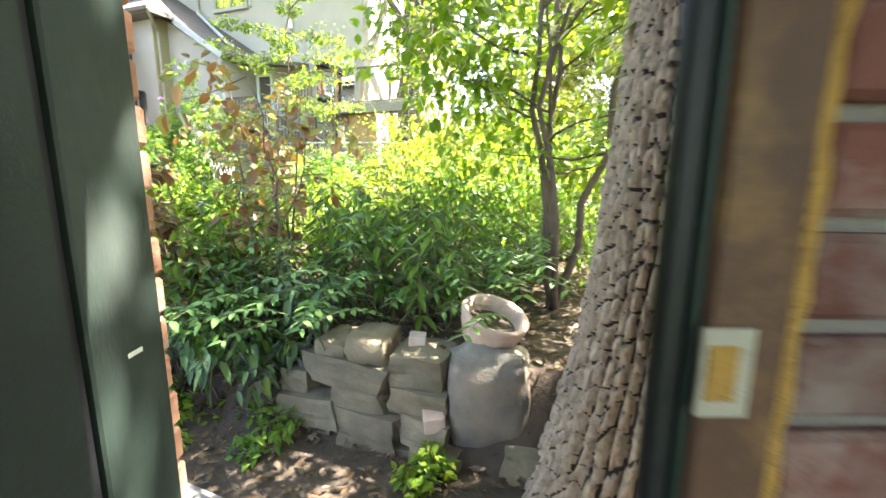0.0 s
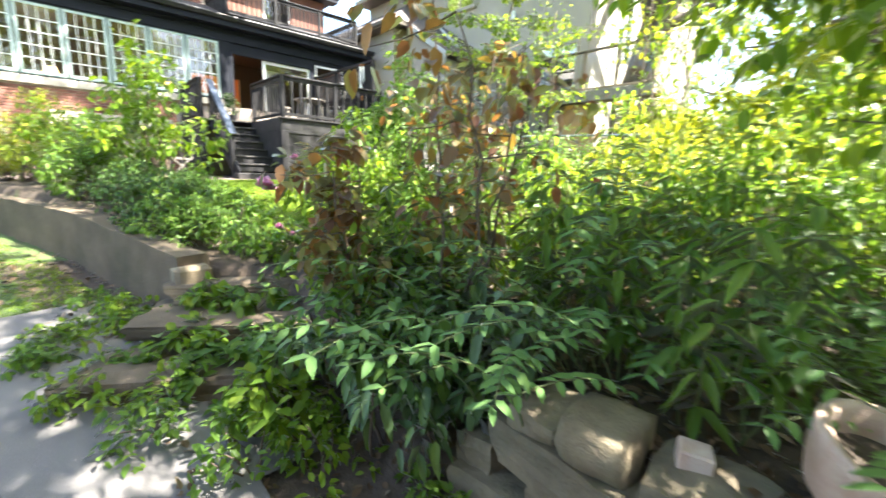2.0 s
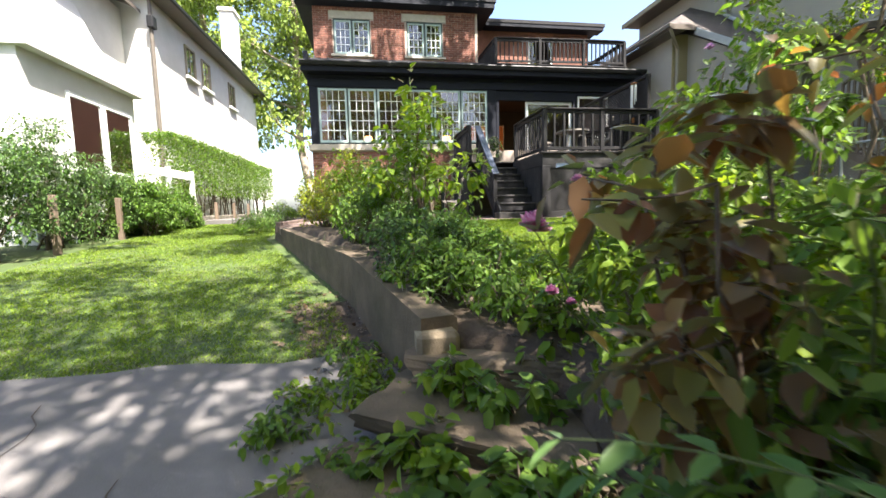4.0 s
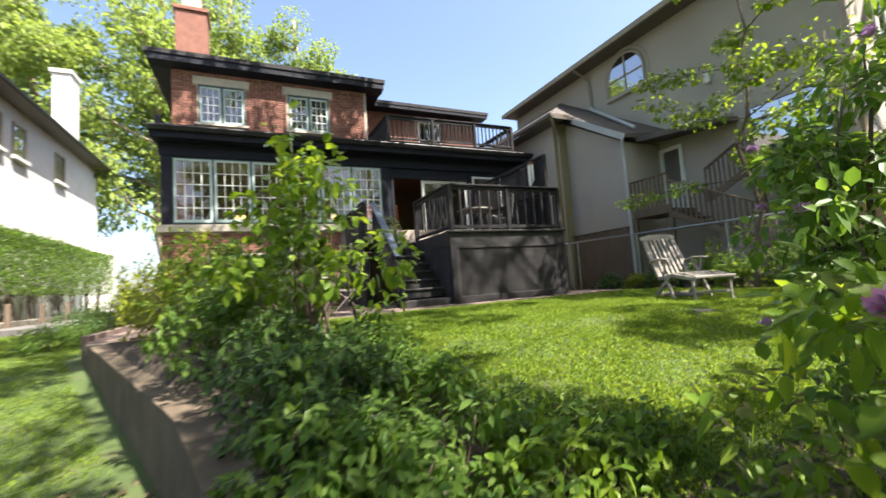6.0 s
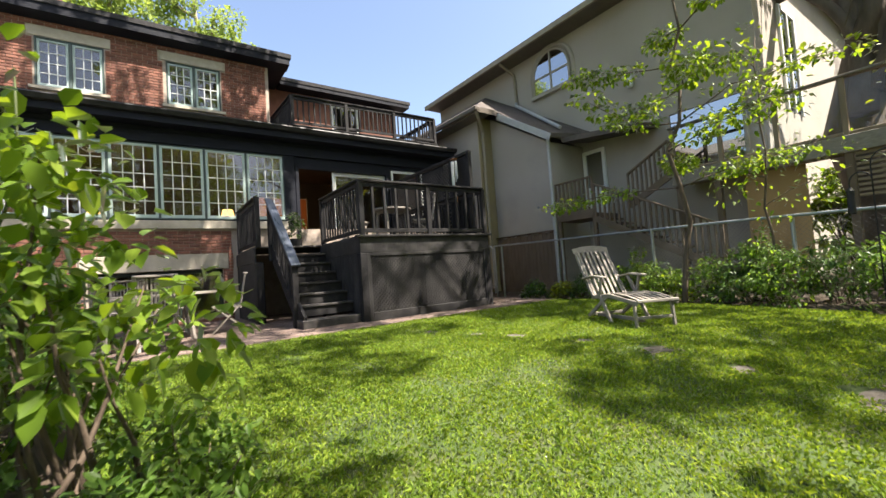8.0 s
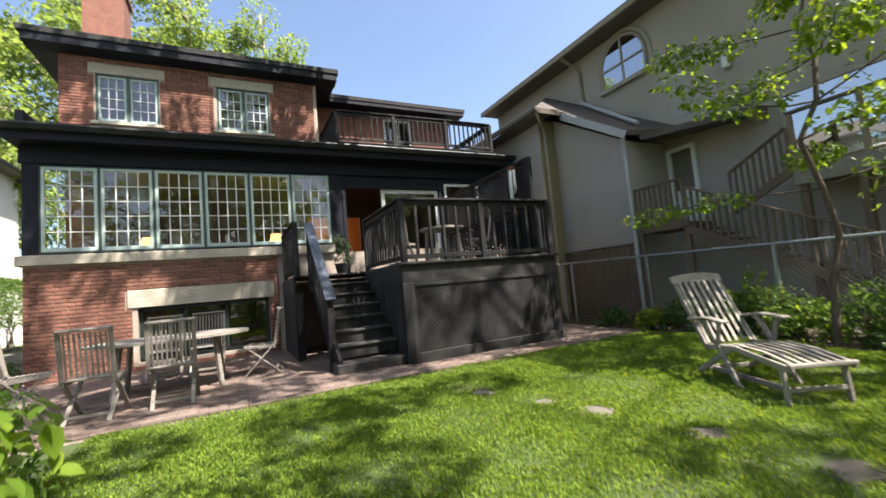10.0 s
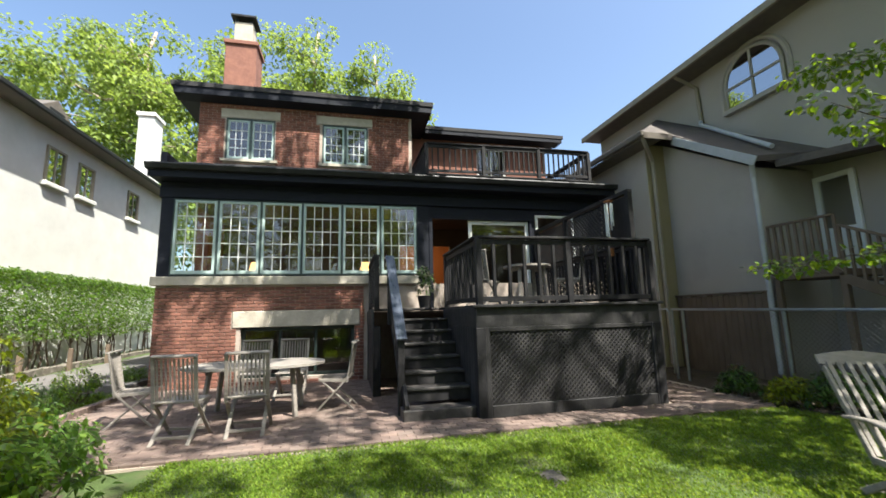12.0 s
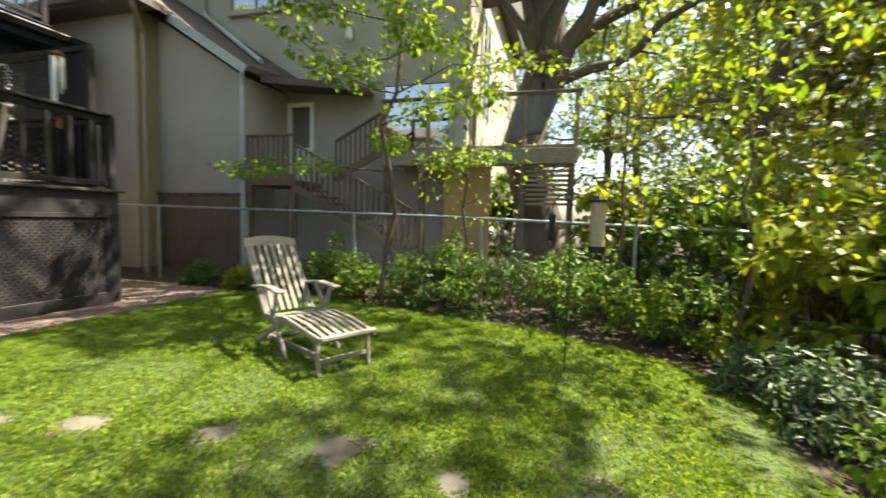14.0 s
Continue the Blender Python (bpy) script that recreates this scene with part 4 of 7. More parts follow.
stairs = thing("garden_stairs", "black timber stairs with worn treads up to the deck", "stairs", (0, 0, 0))
RISE = (FLOOR1 - 1.06) / 8
for k in range(1, 7):
    x1 = -11.32 - k * 0.262
    z = 1.06 + RISE * (k + 1)
    part("tread", Shape().box((x1 - 0.29, 4.12 + 0.0, z - 0.04), (x1, DY0 - 0.03, z), 0.008), M_TREAD, stairs, "worn grey-black tread")
    part("riser", Shape().box((x1 - 0.05, 4.12, z - RISE + 0.001), (x1 - 0.03, DY0 - 0.03, z - 0.041), 0.002), M_DECK, stairs)
part("bottom_step", Shape().box((-11.60, 4.02, 1.06), (-11.26, DY0 - 0.03, 1.215), 0.012), M_TREAD, stairs, "broad boxed bottom step")
sp = Shape()
for y in (4.06, 4.11):
    sp.v += [Vector(q) for q in ((-11.31, y, 1.03), (-11.31, y, 1.27), (-13.25, y, 2.62), (-13.25, y, 2.25), (-11.62, y, 1.03))]
sp.f = [[0, 1, 2, 3, 4], [9, 8, 7, 6, 5]] + [[q, (q + 1) % 5, 5 + (q + 1) % 5, 5 + q] for q in range(5)]
part("stringer", sp, M_DECK, stairs)
hr = thing("stair_handrail", "sloping stair handrail with a blue-grey weathered cap", "railing", (0, 0, 0))
part("newel_post", Shape().box((-11.74, 4.0, 1.0), (-11.64, 4.1, 2.14), 0.008), M_DECK, hr)
part("newel_post", Shape().box((-13.28, 4.0, 2.3), (-13.18, 4.1, 3.5), 0.008), M_DECK, hr)
part("handrail", Shape().beam((-11.58, 4.05, 2.13), (-13.3, 4.05, 3.58), 0.16, 0.04, 0.008), M_RAILCAP, hr, "broad blue-grey cap board")
part("side_board", Shape().beam((-11.68, 4.05, 1.98), (-13.2, 4.05, 3.28), 0.03, 0.09, 0.004), M_DECK, hr)
part("side_board", Shape().beam((-11.68, 4.05, 1.30), (-13.2, 4.05, 2.62), 0.03, 0.09, 0.004), M_DECK, hr)
for k in range(1, 9):
    q = k / 9
    x, zb = -11.68 - 1.52 * q, 1.32 + 1.3 * q
    part("baluster", Shape().box((x - 0.018, 4.03, zb), (x + 0.018, 4.065, zb + 0.68), 0.004), M_DECK, hr)

screen = thing("privacy_screen", "tall black lattice privacy screen on the deck", "screen", (0, 0, 0))
lattice(screen, "x", 8.02, -15.2, -12.35, FLOOR1 + 0.2, 4.42, 0.07)
sc = Shape()
for x in (-15.25, -13.8, -12.3, -11.62):
    sc.box((x - 0.045, 7.985, FLOOR1), (x + 0.045, 8.075, 4.52), 0.006)
sc.box((-15.3, 7.98, 4.48), (-11.57, 8.08, 4.55), 0.006)
part("screen_frame", sc, M_DECK, screen)
part("screen_board", Shape().box((-12.25, 8.03, FLOOR1), (-11.66, 8.05, 4.46), 0.003), M_DECK, screen)

wc = thing("wind_chime", "wind chime of pale tubes hanging by the privacy screen", "wind chime", (-11.95, 7.86, 4.42))
part("hanger", Shape().tube([(0, 0.18, 0.05), (0, 0, 0.05), (0, 0, -0.02)], 0.006, 6), M_IRON, wc)
part("top_disc", Shape().lathe([(0.075, -0.02), (0.085, 0.0), (0.03, 0.02)], (0, 0, 0), 18), M_ROOMWOOD, wc, "round brown wooden top")
for k in range(6):
    a = math.pi * k / 3
    part("chime_tube", Shape().tube([(0.06 * math.cos(a), 0.06 * math.sin(a), -0.05), (0.06 * math.cos(a), 0.06 * math.sin(a), -0.40 - 0.06 * k)], 0.014, 8), M_WHITE, wc)
part("sail", Shape().box((-0.004, -0.035, -1.0), (0.004, 0.035, -0.86), 0.002).tube([(0, 0, -0.02), (0, 0, -0.86)], 0.003, 4), M_ROOMWOOD, wc, "small wooden wind sail")

# ---- brown stucco neighbour ----
nb = thing("neighbour_house", "large taupe stucco neighbouring house", "house", (-18, 11, 0))


def at_nb(s):
    for k, v in enumerate(s.v):
        s.v[k] = v - Vector((-18, 11, 0))
    return s


part("wall", at_nb(Shape().box((-24, 10.8, 0.6), (-14.4, 12.9, 6.72), 0.01)), M_STUCCO, nb)
part("corner_wall", at_nb(Shape().box((-14.5, 10.82, 0.6), (-14.385, 11.38, 6.72), 0.004)), M_OLIVE, nb, "return wall coloured olive for its different facing")
w2 = Shape()
w2.v = [Vector(p) for y in (11.36, 12.9) for p in ((-14.38, y, 0.6), (-12.02, y, 0.6), (-12.02, y, 5.28), (-14.38, y, 6.72))]
w2.f = [[0, 1, 2, 3], [7, 6, 5, 4], [1, 5, 6, 2], [0, 3, 7, 4], [3, 2, 6, 7], [0, 4, 5, 1]]
part("wall", at_nb(w2), M_STUCCO, nb)
def sheet(top, thick):
    """A roof plane of even thickness: corners in order, the underside straight below."""
    q = Shape()
    n = len(top)
    q.v = [Vector(p) for p in top] + [Vector(p) - Vector((0, 0, thick)) for p in top]
    q.f = [list(range(n)), list(range(2 * n - 1, n - 1, -1))] + [[k, (k + 1) % n, n + (k + 1) % n, n + k] for k in range(n)]
    return q


part("roof", at_nb(sheet([(-24, 10.3, 6.78), (-13.8, 10.3, 6.78), (-16.2, 12.9, 8.45), (-24, 12.9, 8.45)], 0.12)), M_SHINGLE, nb, "brown-grey shingled hip roof")
part("roof", at_nb(sheet([(-13.8, 10.3, 6.78), (-13.75, 11.14, 6.70), (-16.2, 12.9, 8.45)], 0.12)), M_SHINGLE, nb)
part("roof", at_nb(sheet([(-13.75, 11.14, 6.70), (-11.8, 11.14, 5.44), (-11.55, 12.9, 5.58), (-16.2, 12.9, 8.45)], 0.12)), M_SHINGLE, nb, "sun-flecked shingled catslide roof")
part("fascia", at_nb(Shape().beam((-13.78, 11.12, 6.58), (-11.78, 11.12, 5.32), 0.03, 0.19, 0.004)), M_PIPEGREY, nb, "pale sloping barge board")
part("fascia", at_nb(Shape().box((-13.8, 10.26, 6.60), (-13.76, 11.1, 6.76), 0.006)), M_GUTTER, nb)
part("gutter", at_nb(Shape().box((-24, 10.2, 6.64), (-13.74, 10.31, 6.78), 0.02)), M_GUTTER, nb)
part("soffit", at_nb(Shape().box((-24, 10.3, 6.60), (-13.82, 10.82, 6.64), 0.004)), M_GUTTER, nb)
part("porch_roof", at_nb(sheet([(-11.78, 11.6, 5.36), (-9.7, 11.9, 5.16), (-9.7, 12.88, 5.3), (-11.78, 12.88, 5.5)], 0.14)), M_SHINGLE, nb, "dark low porch roof")
dd = part("porch_door", at_nb(Shape().box((-12.0, 12.80, 3.07), (-11.9, 12.88, 5.1), 0.006).box((-11.36, 12.80, 3.07), (-11.26, 12.88, 5.1), 0.006).box((-11.9, 12.80, 5.0), (-11.36, 12.88, 5.1), 0.006).box((-11.9, 12.82, 3.07), (-11.36, 12.87, 4.0), 0.006)), M_WHITE, nb, "white half-glazed porch door")
part("pane", at_nb(Shape().box((-11.9, 12.85, 4.0), (-11.36, 12.86, 5.0), 0.001)), M_MIRRORGLASS, dd)
part("roof_pipe", at_nb(Shape().tube([(-14.5, 12.80, 7.55), (-14.3, 12.6, 7.36), (-11.9, 11.75, 5.72)], 0.055, 8)), M_PIPEGREY, nb, "pale pipe lying on the roof")
part("downpipe", at_nb(Shape().tube([(-13.82, 10.28, 6.68), (-13.9, 10.42, 6.5), (-14.28, 10.9, 6.25), (-14.32, 10.95, 6.1), (-14.32, 10.95, 1.25), (-14.2, 10.85, 1.15)], 0.05, 10)), M_PIPE, nb, "tan downpipe")
part("downpipe", at_nb(Shape().tube([(-11.9, 11.16, 5.3), (-12.0, 11.28, 5.05), (-12.0, 11.29, 1.2)], 0.05, 10)), M_PIPEGREY, nb, "pale grey downpipe")
# tall gabled block behind
GY = 12.9
tall = Shape()
outl = [(-19.2, 0.6), (-7.5, 0.6), (-7.5, 8.95), (-19.2, 8.95)]
AR_X, AR_Z, AR_R = -12.95, 8.02, 0.72
tall.prism(outl, 1, GY, 22)
part("wall", at_nb(tall), M_STUCCO, nb)
part("roof", at_nb(Shape().prism([(GY - 0.7, 8.94), (GY - 0.7, 9.06), (17.5, 11.0), (22.5, 9.06), (22.5, 8.94)], 0, -19.3, -7.1)), M_GUTTER, nb)
part("eave_board", at_nb(Shape().box((-19.3, GY - 0.78, 8.9), (-7.1, GY - 0.7, 9.08), 0.01)), M_PIPE, nb, "tan eave board")
part("downpipe", at_nb(Shape().tube([(-14.6, GY - 0.68, 8.9), (-14.55, GY - 0.07, 8.6), (-14.5, GY - 0.07, 7.5)], 0.05, 10)), M_PIPE, nb)
aw = Shape()
arc = [(AR_X + AR_R * math.cos(math.pi * q / 18), AR_Z + AR_R * 1.04 * math.sin(math.pi * q / 18)) for q in range(19)]
arc = [(AR_X + AR_R, AR_Z - 0.55)] + arc + [(AR_X - AR_R, AR_Z - 0.55)]
aw.prism(arc, 1, GY - 0.05, GY - 0.03)
awin = part("arched_window", at_nb(aw), M_MIRRORGLASS, nb, "round-headed window reflecting blue sky")
ring = Shape()
ring.tube([(x, GY - 0.05, z) for x, z in arc] + [(arc[0][0], GY - 0.05, arc[0][1])], 0.045, 8)
band = [(AR_X + (AR_R + 0.13) * math.cos(math.pi * q / 18), AR_Z + (AR_R + 0.13) * 1.04 * math.sin(math.pi * q / 18)) for q in range(19)]
ring.tube([(AR_X + AR_R + 0.13, GY - 0.01, AR_Z - 0.6)] + [(x, GY - 0.01, z) for x, z in band] + [(AR_X - AR_R - 0.13, GY - 0.01, AR_Z - 0.6)], 0.07, 8)
ring.box((AR_X - AR_R, GY - 0.08, AR_Z - 0.04), (AR_X + AR_R, GY - 0.04, AR_Z + 0.02), 0.006)
ring.box((AR_X - AR_R - 0.1, GY - 0.14, AR_Z - 0.67), (AR_X + AR_R + 0.1, GY, AR_Z - 0.55), 0.01)
ring.box((AR_X - 0.03, GY - 0.08, AR_Z - 0.55), (AR_X + 0.03, GY - 0.04, AR_Z + AR_R * 1.04), 0.01)
part("window_frame", at_nb(ring), M_STUCCO, awin)
pw = part("picture_window", at_nb(Shape().box((-9.4, GY - 0.05, 3.75), (-7.85, GY - 0.03, 5.35), 0.002)), M_MIRRORGLASS, nb, "wide picture window reflecting the sky")
part("window_frame", at_nb(Shape().box((-9.48, GY - 0.09, 5.35), (-7.77, GY, 5.44), 0.01).box((-9.48, GY - 0.09, 3.7), (-9.4, GY, 5.35), 0.01).box((-7.85, GY - 0.09, 3.7), (-7.77, GY, 5.35), 0.01)), M_STUCCO, pw)
ew = part("end_window", at_nb(Shape().box((-7.5, 14.6, 5.2), (-7.47, 15.6, 7.6), 0.004)), M_MIRRORGLASS, nb, "tall window in the sunlit end wall")
part("window_frame", at_nb(Shape().box((-7.5, 14.5, 5.1), (-7.44, 14.6, 7.7), 0.006).box((-7.5, 15.6, 5.1), (-7.44, 15.7, 7.7), 0.006).box((-7.5, 14.6, 7.6), (-7.44, 15.6, 7.7), 0.006).box((-7.5, 15.05, 5.1), (-7.44, 15.13, 7.6), 0.006)), M_WHITE, ew, "white window frame")
bf = thing("board_fence", "brown weathered board fence against the stucco house", "fence", (-13.2, 11.28, 1.0))
for k in range(16):
    x = -1.14 + k * 0.145
    part("fence_board", Shape().box((x, -0.012, -0.2), (x + 0.138, 0.012, 1.74 - 0.012 * (k % 3)), 0.004), M_STAIRWOOD, bf)
part("fence_rail", Shape().box((-1.15, 0.013, 1.35), (1.2, 0.05, 1.44), 0.004), M_STAIRWOOD, bf)
part("fence_rail", Shape().box((-1.18, -0.04, 1.745), (1.22, 0.05, 1.78), 0.006), M_STAIRWOOD, bf)

lan = thing("wall_lantern", "small white wall lantern on taupe stucco", "lantern", (-10.3, GY - 0.12, 6.45))
part("lantern_body", Shape().lathe([(0.06, 0), (0.09, 0.05), (0.07, 0.28), (0.03, 0.34)], (0, 0, 0), 12), M_WHITE, lan)
part("bracket", Shape().box((-0.02, 0, 0.12), (0.02, 0.125, 0.16), 0.004), M_IRON, lan)

# neighbour's glass balcony and stairs
gb = thing("neighbour_balcony", "timber balcony with glass panels on the neighbouring house", "balcony", (-7, 11.5, 0))


def pane_y(x0, x1, y, z0, z1):
    """One sheet of glass that faces along y."""
    s = Shape()
    s.v = [Vector(q) for q in ((x0, y, z0), (x1, y, z0), (x1, y, z1), (x0, y, z1))]
    s.f = [[0, 1, 2, 3]]
    return s


def rel(s, o):
    for k, v in enumerate(s.v):
        s.v[k] = v - Vector(o)
    return s


GO = (-7, 11.5, 0)
BX0, BX1, BY, BZ = -9.0, -5.13, 11.95, 3.70
part("floor", rel(Shape().box((BX0, BY, BZ - 0.2), (BX1, 12.86, BZ), 0.01), GO), M_CEDAR, gb)
part("fascia", rel(Shape().box((BX0 - 0.05, BY - 0.04, BZ - 0.28), (BX1 + 0.05, BY, BZ + 0.02), 0.01), GO), M_TEAK, gb, "grey weathered fascia board")
for x in (BX0 + 0.06, -8.15, -6.1, BX1 - 0.06):
    part("post", rel(Shape().box((x - 0.06, BY + 0.02, 0.7), (x + 0.06, BY + 0.14, BZ - 0.2), 0.01), GO), M_STAIRWOOD, gb)
for k in range(5):
    x = BX0 + (BX1 - BX0) * k / 4
    part("post", rel(Shape().box((x - 0.04, BY + 0.0, BZ), (x + 0.04, BY + 0.08, 4.76), 0.008), GO), M_CEDAR, gb)
    if k < 4:
        part("glass_panel", rel(pane_y(x + 0.05, x + (BX1 - BX0) / 4 - 0.05, BY + 0.04, BZ + 0.1, 4.7), GO), M_CLEAR, gb)
part("cap_rail", rel(Shape().box((BX0 - 0.06, BY - 0.03, 4.74), (BX1 + 0.08, BY + 0.11, 4.79), 0.01).box((BX1 - 0.03, BY + 0.11, 4.74), (BX1 + 0.08, 12.3, 4.79), 0.01), GO), M_GUTTER, gb)
part("bottom_rail", rel(Shape().box((BX0, BY + 0.01, BZ + 0.03), (BX1, BY + 0.07, BZ + 0.09), 0.01), GO), M_CEDAR, gb)
for k in range(9):
    part("joist_slat", rel(Shape().box((BX1 - 0.9, BY + 0.05, BZ - 0.34 - 0.09 * k), (BX1 + 0.02, BY + 0.08, BZ - 0.29 - 0.09 * k), 0.004), GO), M_CEDAR, gb)
part("under_wall", rel(Shape().box((-7.75, 12.25, 0.6), (-6.75, 12.29, 3.42), 0.01), GO), M_OCHRE, gb, "sunlit ochre wall under the balcony")
ns = thing("neighbour_stairs", "grey-brown timber outdoor stairs with pickets", "stairs", (-10, 11.5, 0))
NO = (-10, 11.5, 0)
nsl = Shape().box((-11.9, 11.3, 2.95), (-10.7, 12.3, 3.07), 0.01)
part("landing", rel(nsl, NO), M_STAIRWOOD, ns)


def pickets(a, b, h, parent, o, n):
    a, b = Vector(a), Vector(b)
    part("handrail", rel(Shape().beam(a + Vector((0, 0, h)), b + Vector((0, 0, h)), 0.09, 0.04), o), M_STAIRWOOD, parent)
    part("bottom_rail", rel(Shape().beam(a + Vector((0, 0, 0.05)), b + Vector((0, 0, 0.05)), 0.05, 0.16), o), M_STAIRWOOD, parent)
    for k in range(n + 1):
        p = a.lerp(b, k / n)
        part("picket", rel(Shape().box((p.x - 0.022, p.y - 0.02, p.z), (p.x + 0.022, p.y + 0.02, p.z + h), 0.003), o), M_STAIRWOOD, parent)


pickets((-11.9, 11.32, 3.05), (-10.75, 11.32, 3.05), 0.95, ns, NO, 9)
pickets((-10.7, 11.32, 2.85), (-7.9, 11.32, 1.45), 0.95, ns, NO, 22)
pickets((-10.1, 11.9, 3.1), (-9.05, 11.9, 3.65), 0.85, ns, NO, 9)
for k in range(11):
    q = k / 10
    part("tread", rel(Shape().box((-10.75 + 2.75 * q, 11.36, 2.86 - 1.45 * q), (-10.47 + 2.75 * q, 12.2, 2.90 - 1.45 * q), 0.004), NO), M_STAIRWOOD, ns)
for x in (-11.85, -10.75):
    part("post", rel(Shape().box((x - 0.05, 11.3, 0.7), (x + 0.05, 11.4, 3.0), 0.008), NO), M_STAIRWOOD, ns)

# ---- white neighbour ----
wh = thing("white_house", "white stucco neighbouring house in sun", "house", (-24, -6, 0))
WO = (-24, -6, 0)
part("wall", rel(Shape().box((-30.5, -14, 0.5), (-17.9, -6, 8.75), 0.02), WO), M_WHITESTUCCO, wh)
part("wall", rel(Shape().box((-17.9, -14, 0.5), (-14.6, -6.9, 8.2), 0.02), WO), M_WHITESTUCCO, wh)
bay = part("bay", rel(wall_with_holes("y", -6.9, 1.3, -15.5, -11.5, 0.6, 4.72, []), WO), M_WHITESTUCCO, wh, "projecting white bay")
for x0, x1 in ((-15.2, -14.1), (-13.9, -12.8)):
    bw = part("bay_window", rel(Shape().box((x0, -5.61, 2.5), (x1, -5.585, 4.1), 0.004), WO), M_MIRRORGLASS, bay, "dark bay window pane")
    part("window_frame", rel(Shape().box((x0 - 0.08, -5.6, 2.4), (x0, -5.55, 4.2), 0.008).box((x1, -5.6, 2.4), (x1 + 0.08, -5.55, 4.2), 0.008).box((x0, -5.6, 4.1), (x1, -5.55, 4.2), 0.008).box((x0, -5.6, 2.4), (x1, -5.5, 2.5), 0.008), WO), M_WHITE, bw)
rw = Shape()
rw.v = [Vector(p) for p in ((-31.2, -5.4, 8.7), (-17.4, -5.4, 8.7), (-19.5, -9, 10.4), (-30, -9, 10.4), (-31.2, -13, 8.7), (-17.4, -13, 8.7), (-31.2, -5.4, 8.58), (-17.4, -5.4, 8.58), (-31.2, -13, 8.58), (-17.4, -13, 8.58))]
rw.f = [[0, 1, 2, 3], [1, 5, 2], [5, 4, 3, 2], [4, 0, 3], [0, 6, 7, 1], [1, 7, 9, 5], [5, 9, 8, 4], [4, 8, 6, 0], [6, 8, 9, 7]]
part("roof", rel(rw, WO), M_GUTTER, wh)
rw2 = Shape()
rw2.v = [Vector(p) for p in ((-18, -6.3, 8.2), (-14.0, -6.3, 8.2), (-15.0, -10, 9.6), (-18, -10, 9.6), (-18, -6.3, 8.08), (-14.0, -6.3, 8.08), (-14, -14, 8.2), (-14, -14, 8.08))]
rw2.f = [[0, 1, 2, 3], [0, 4, 5, 1], [1, 6, 2], [1, 5, 7, 6]]
part("roof", rel(rw2, WO), M_GUTTER, wh)
part("bay_roof", rel(Shape().prism([(-6.95, 4.72), (-5.35, 4.72), (-5.35, 4.8), (-5.9, 5.3), (-6.5, 6.3), (-6.95, 7.4)], 0, -15.62, -11.4), WO), M_WHITESTUCCO, wh, "sloping white bay roof")
part("gutter", rel(Shape().box((-31.2, -5.42, 8.58), (-17.4, -5.32, 8.72), 0.02), WO), M_IRON, wh)
part("downpipe", rel(Shape().tube([(-17.75, -5.95, 8.5), (-17.75, -5.95, 1.0)], 0.06, 8), WO), M_GUTTER, wh)
for x, z in ((-20.8, 6.92), (-22.42, 6.92), (-25.8, 6.92)):
    win = part("window", rel(pane_y(x - 0.38, x + 0.38, -5.985, z, z + 1.05), WO), M_MIRRORGLASS, wh)
    part("window_frame", rel(Shape().box((x - 0.46, -6.05, z - 0.06), (x - 0.38, -5.93, z + 1.12), 0.008).box((x + 0.38, -6.05, z - 0.06), (x + 0.46, -5.93, z + 1.12), 0.008).box((x - 0.38, -6.05, z + 1.05), (x + 0.38, -5.93, z + 1.12), 0.008).box((x - 0.03, -6.0, z), (x + 0.03, -5.96, z + 1.05), 0.004), WO), M_PIPE, win)
    part("sill", rel(Shape().box((x - 0.55, -6.05, z - 0.2), (x + 0.55, -5.85, z - 0.06), 0.015), WO), M_WHITESTUCCO, win)
part("hopper", rel(Shape().box((-17.9, -6.02, 7.55), (-17.6, -5.82, 7.95), 0.03), WO), M_IRON, wh, "dark rainwater hopper")
dm = part("dormer", rel(Shape().prism([(-21.2, 9.2), (-23.0, 9.2), (-23.0, 9.75), (-22.1, 10.35), (-21.2, 9.75)], 1, -8.4, -6.9), WO), M_GUTTER, wh, "small brown roof dormer")
part("vent", rel(Shape().box((-22.5, -6.92, 9.5), (-21.7, -6.88, 9.95), 0.01), WO), M_IRON, dm)
part("chimney", rel(Shape().box((-28.4, -6.8, 8.6), (-27.4, -6.1, 12.4), 0.02).box((-28.48, -6.88, 12.4), (-27.32, -6.02, 12.6), 0.02), WO), M_WHITESTUCCO, wh)
part("gable_wall", rel(Shape().box((-30.6, -6, 0.5), (-29.8, -5.2, 5.0), 0.02), WO), M_WHITESTUCCO, wh)

# ---- chain-link fence ----
fence = thing("chain_link_fence", "grey chain-link fence with a steel top rail", "fence", (0, 0, 0))
FYF = 10.15
part("top_rail", Shape().tube([(-13.3, FYF, 2.45), (-7.0, FYF, 2.36), (-1.0, FYF, 2.2)], 0.024, 8), M_STEEL, fence)
for x in (-13.3, -13.0, -10.9, -8.7, -6.5, -4.3, -2.1):
    part("post", Shape().tube([(x, FYF, 0.6), (x, FYF, 2.46 + (x + 13.3) * -0.015)], 0.03, 8), M_STEEL, fence)
part("gate_rail", Shape().tube([(-15.2, FYF, 2.46), (-13.45, FYF, 2.46), (-13.38, FYF, 2.40), (-13.38, FYF, 1.1)], 0.024, 8), M_STEEL, fence)
wire = Shape()
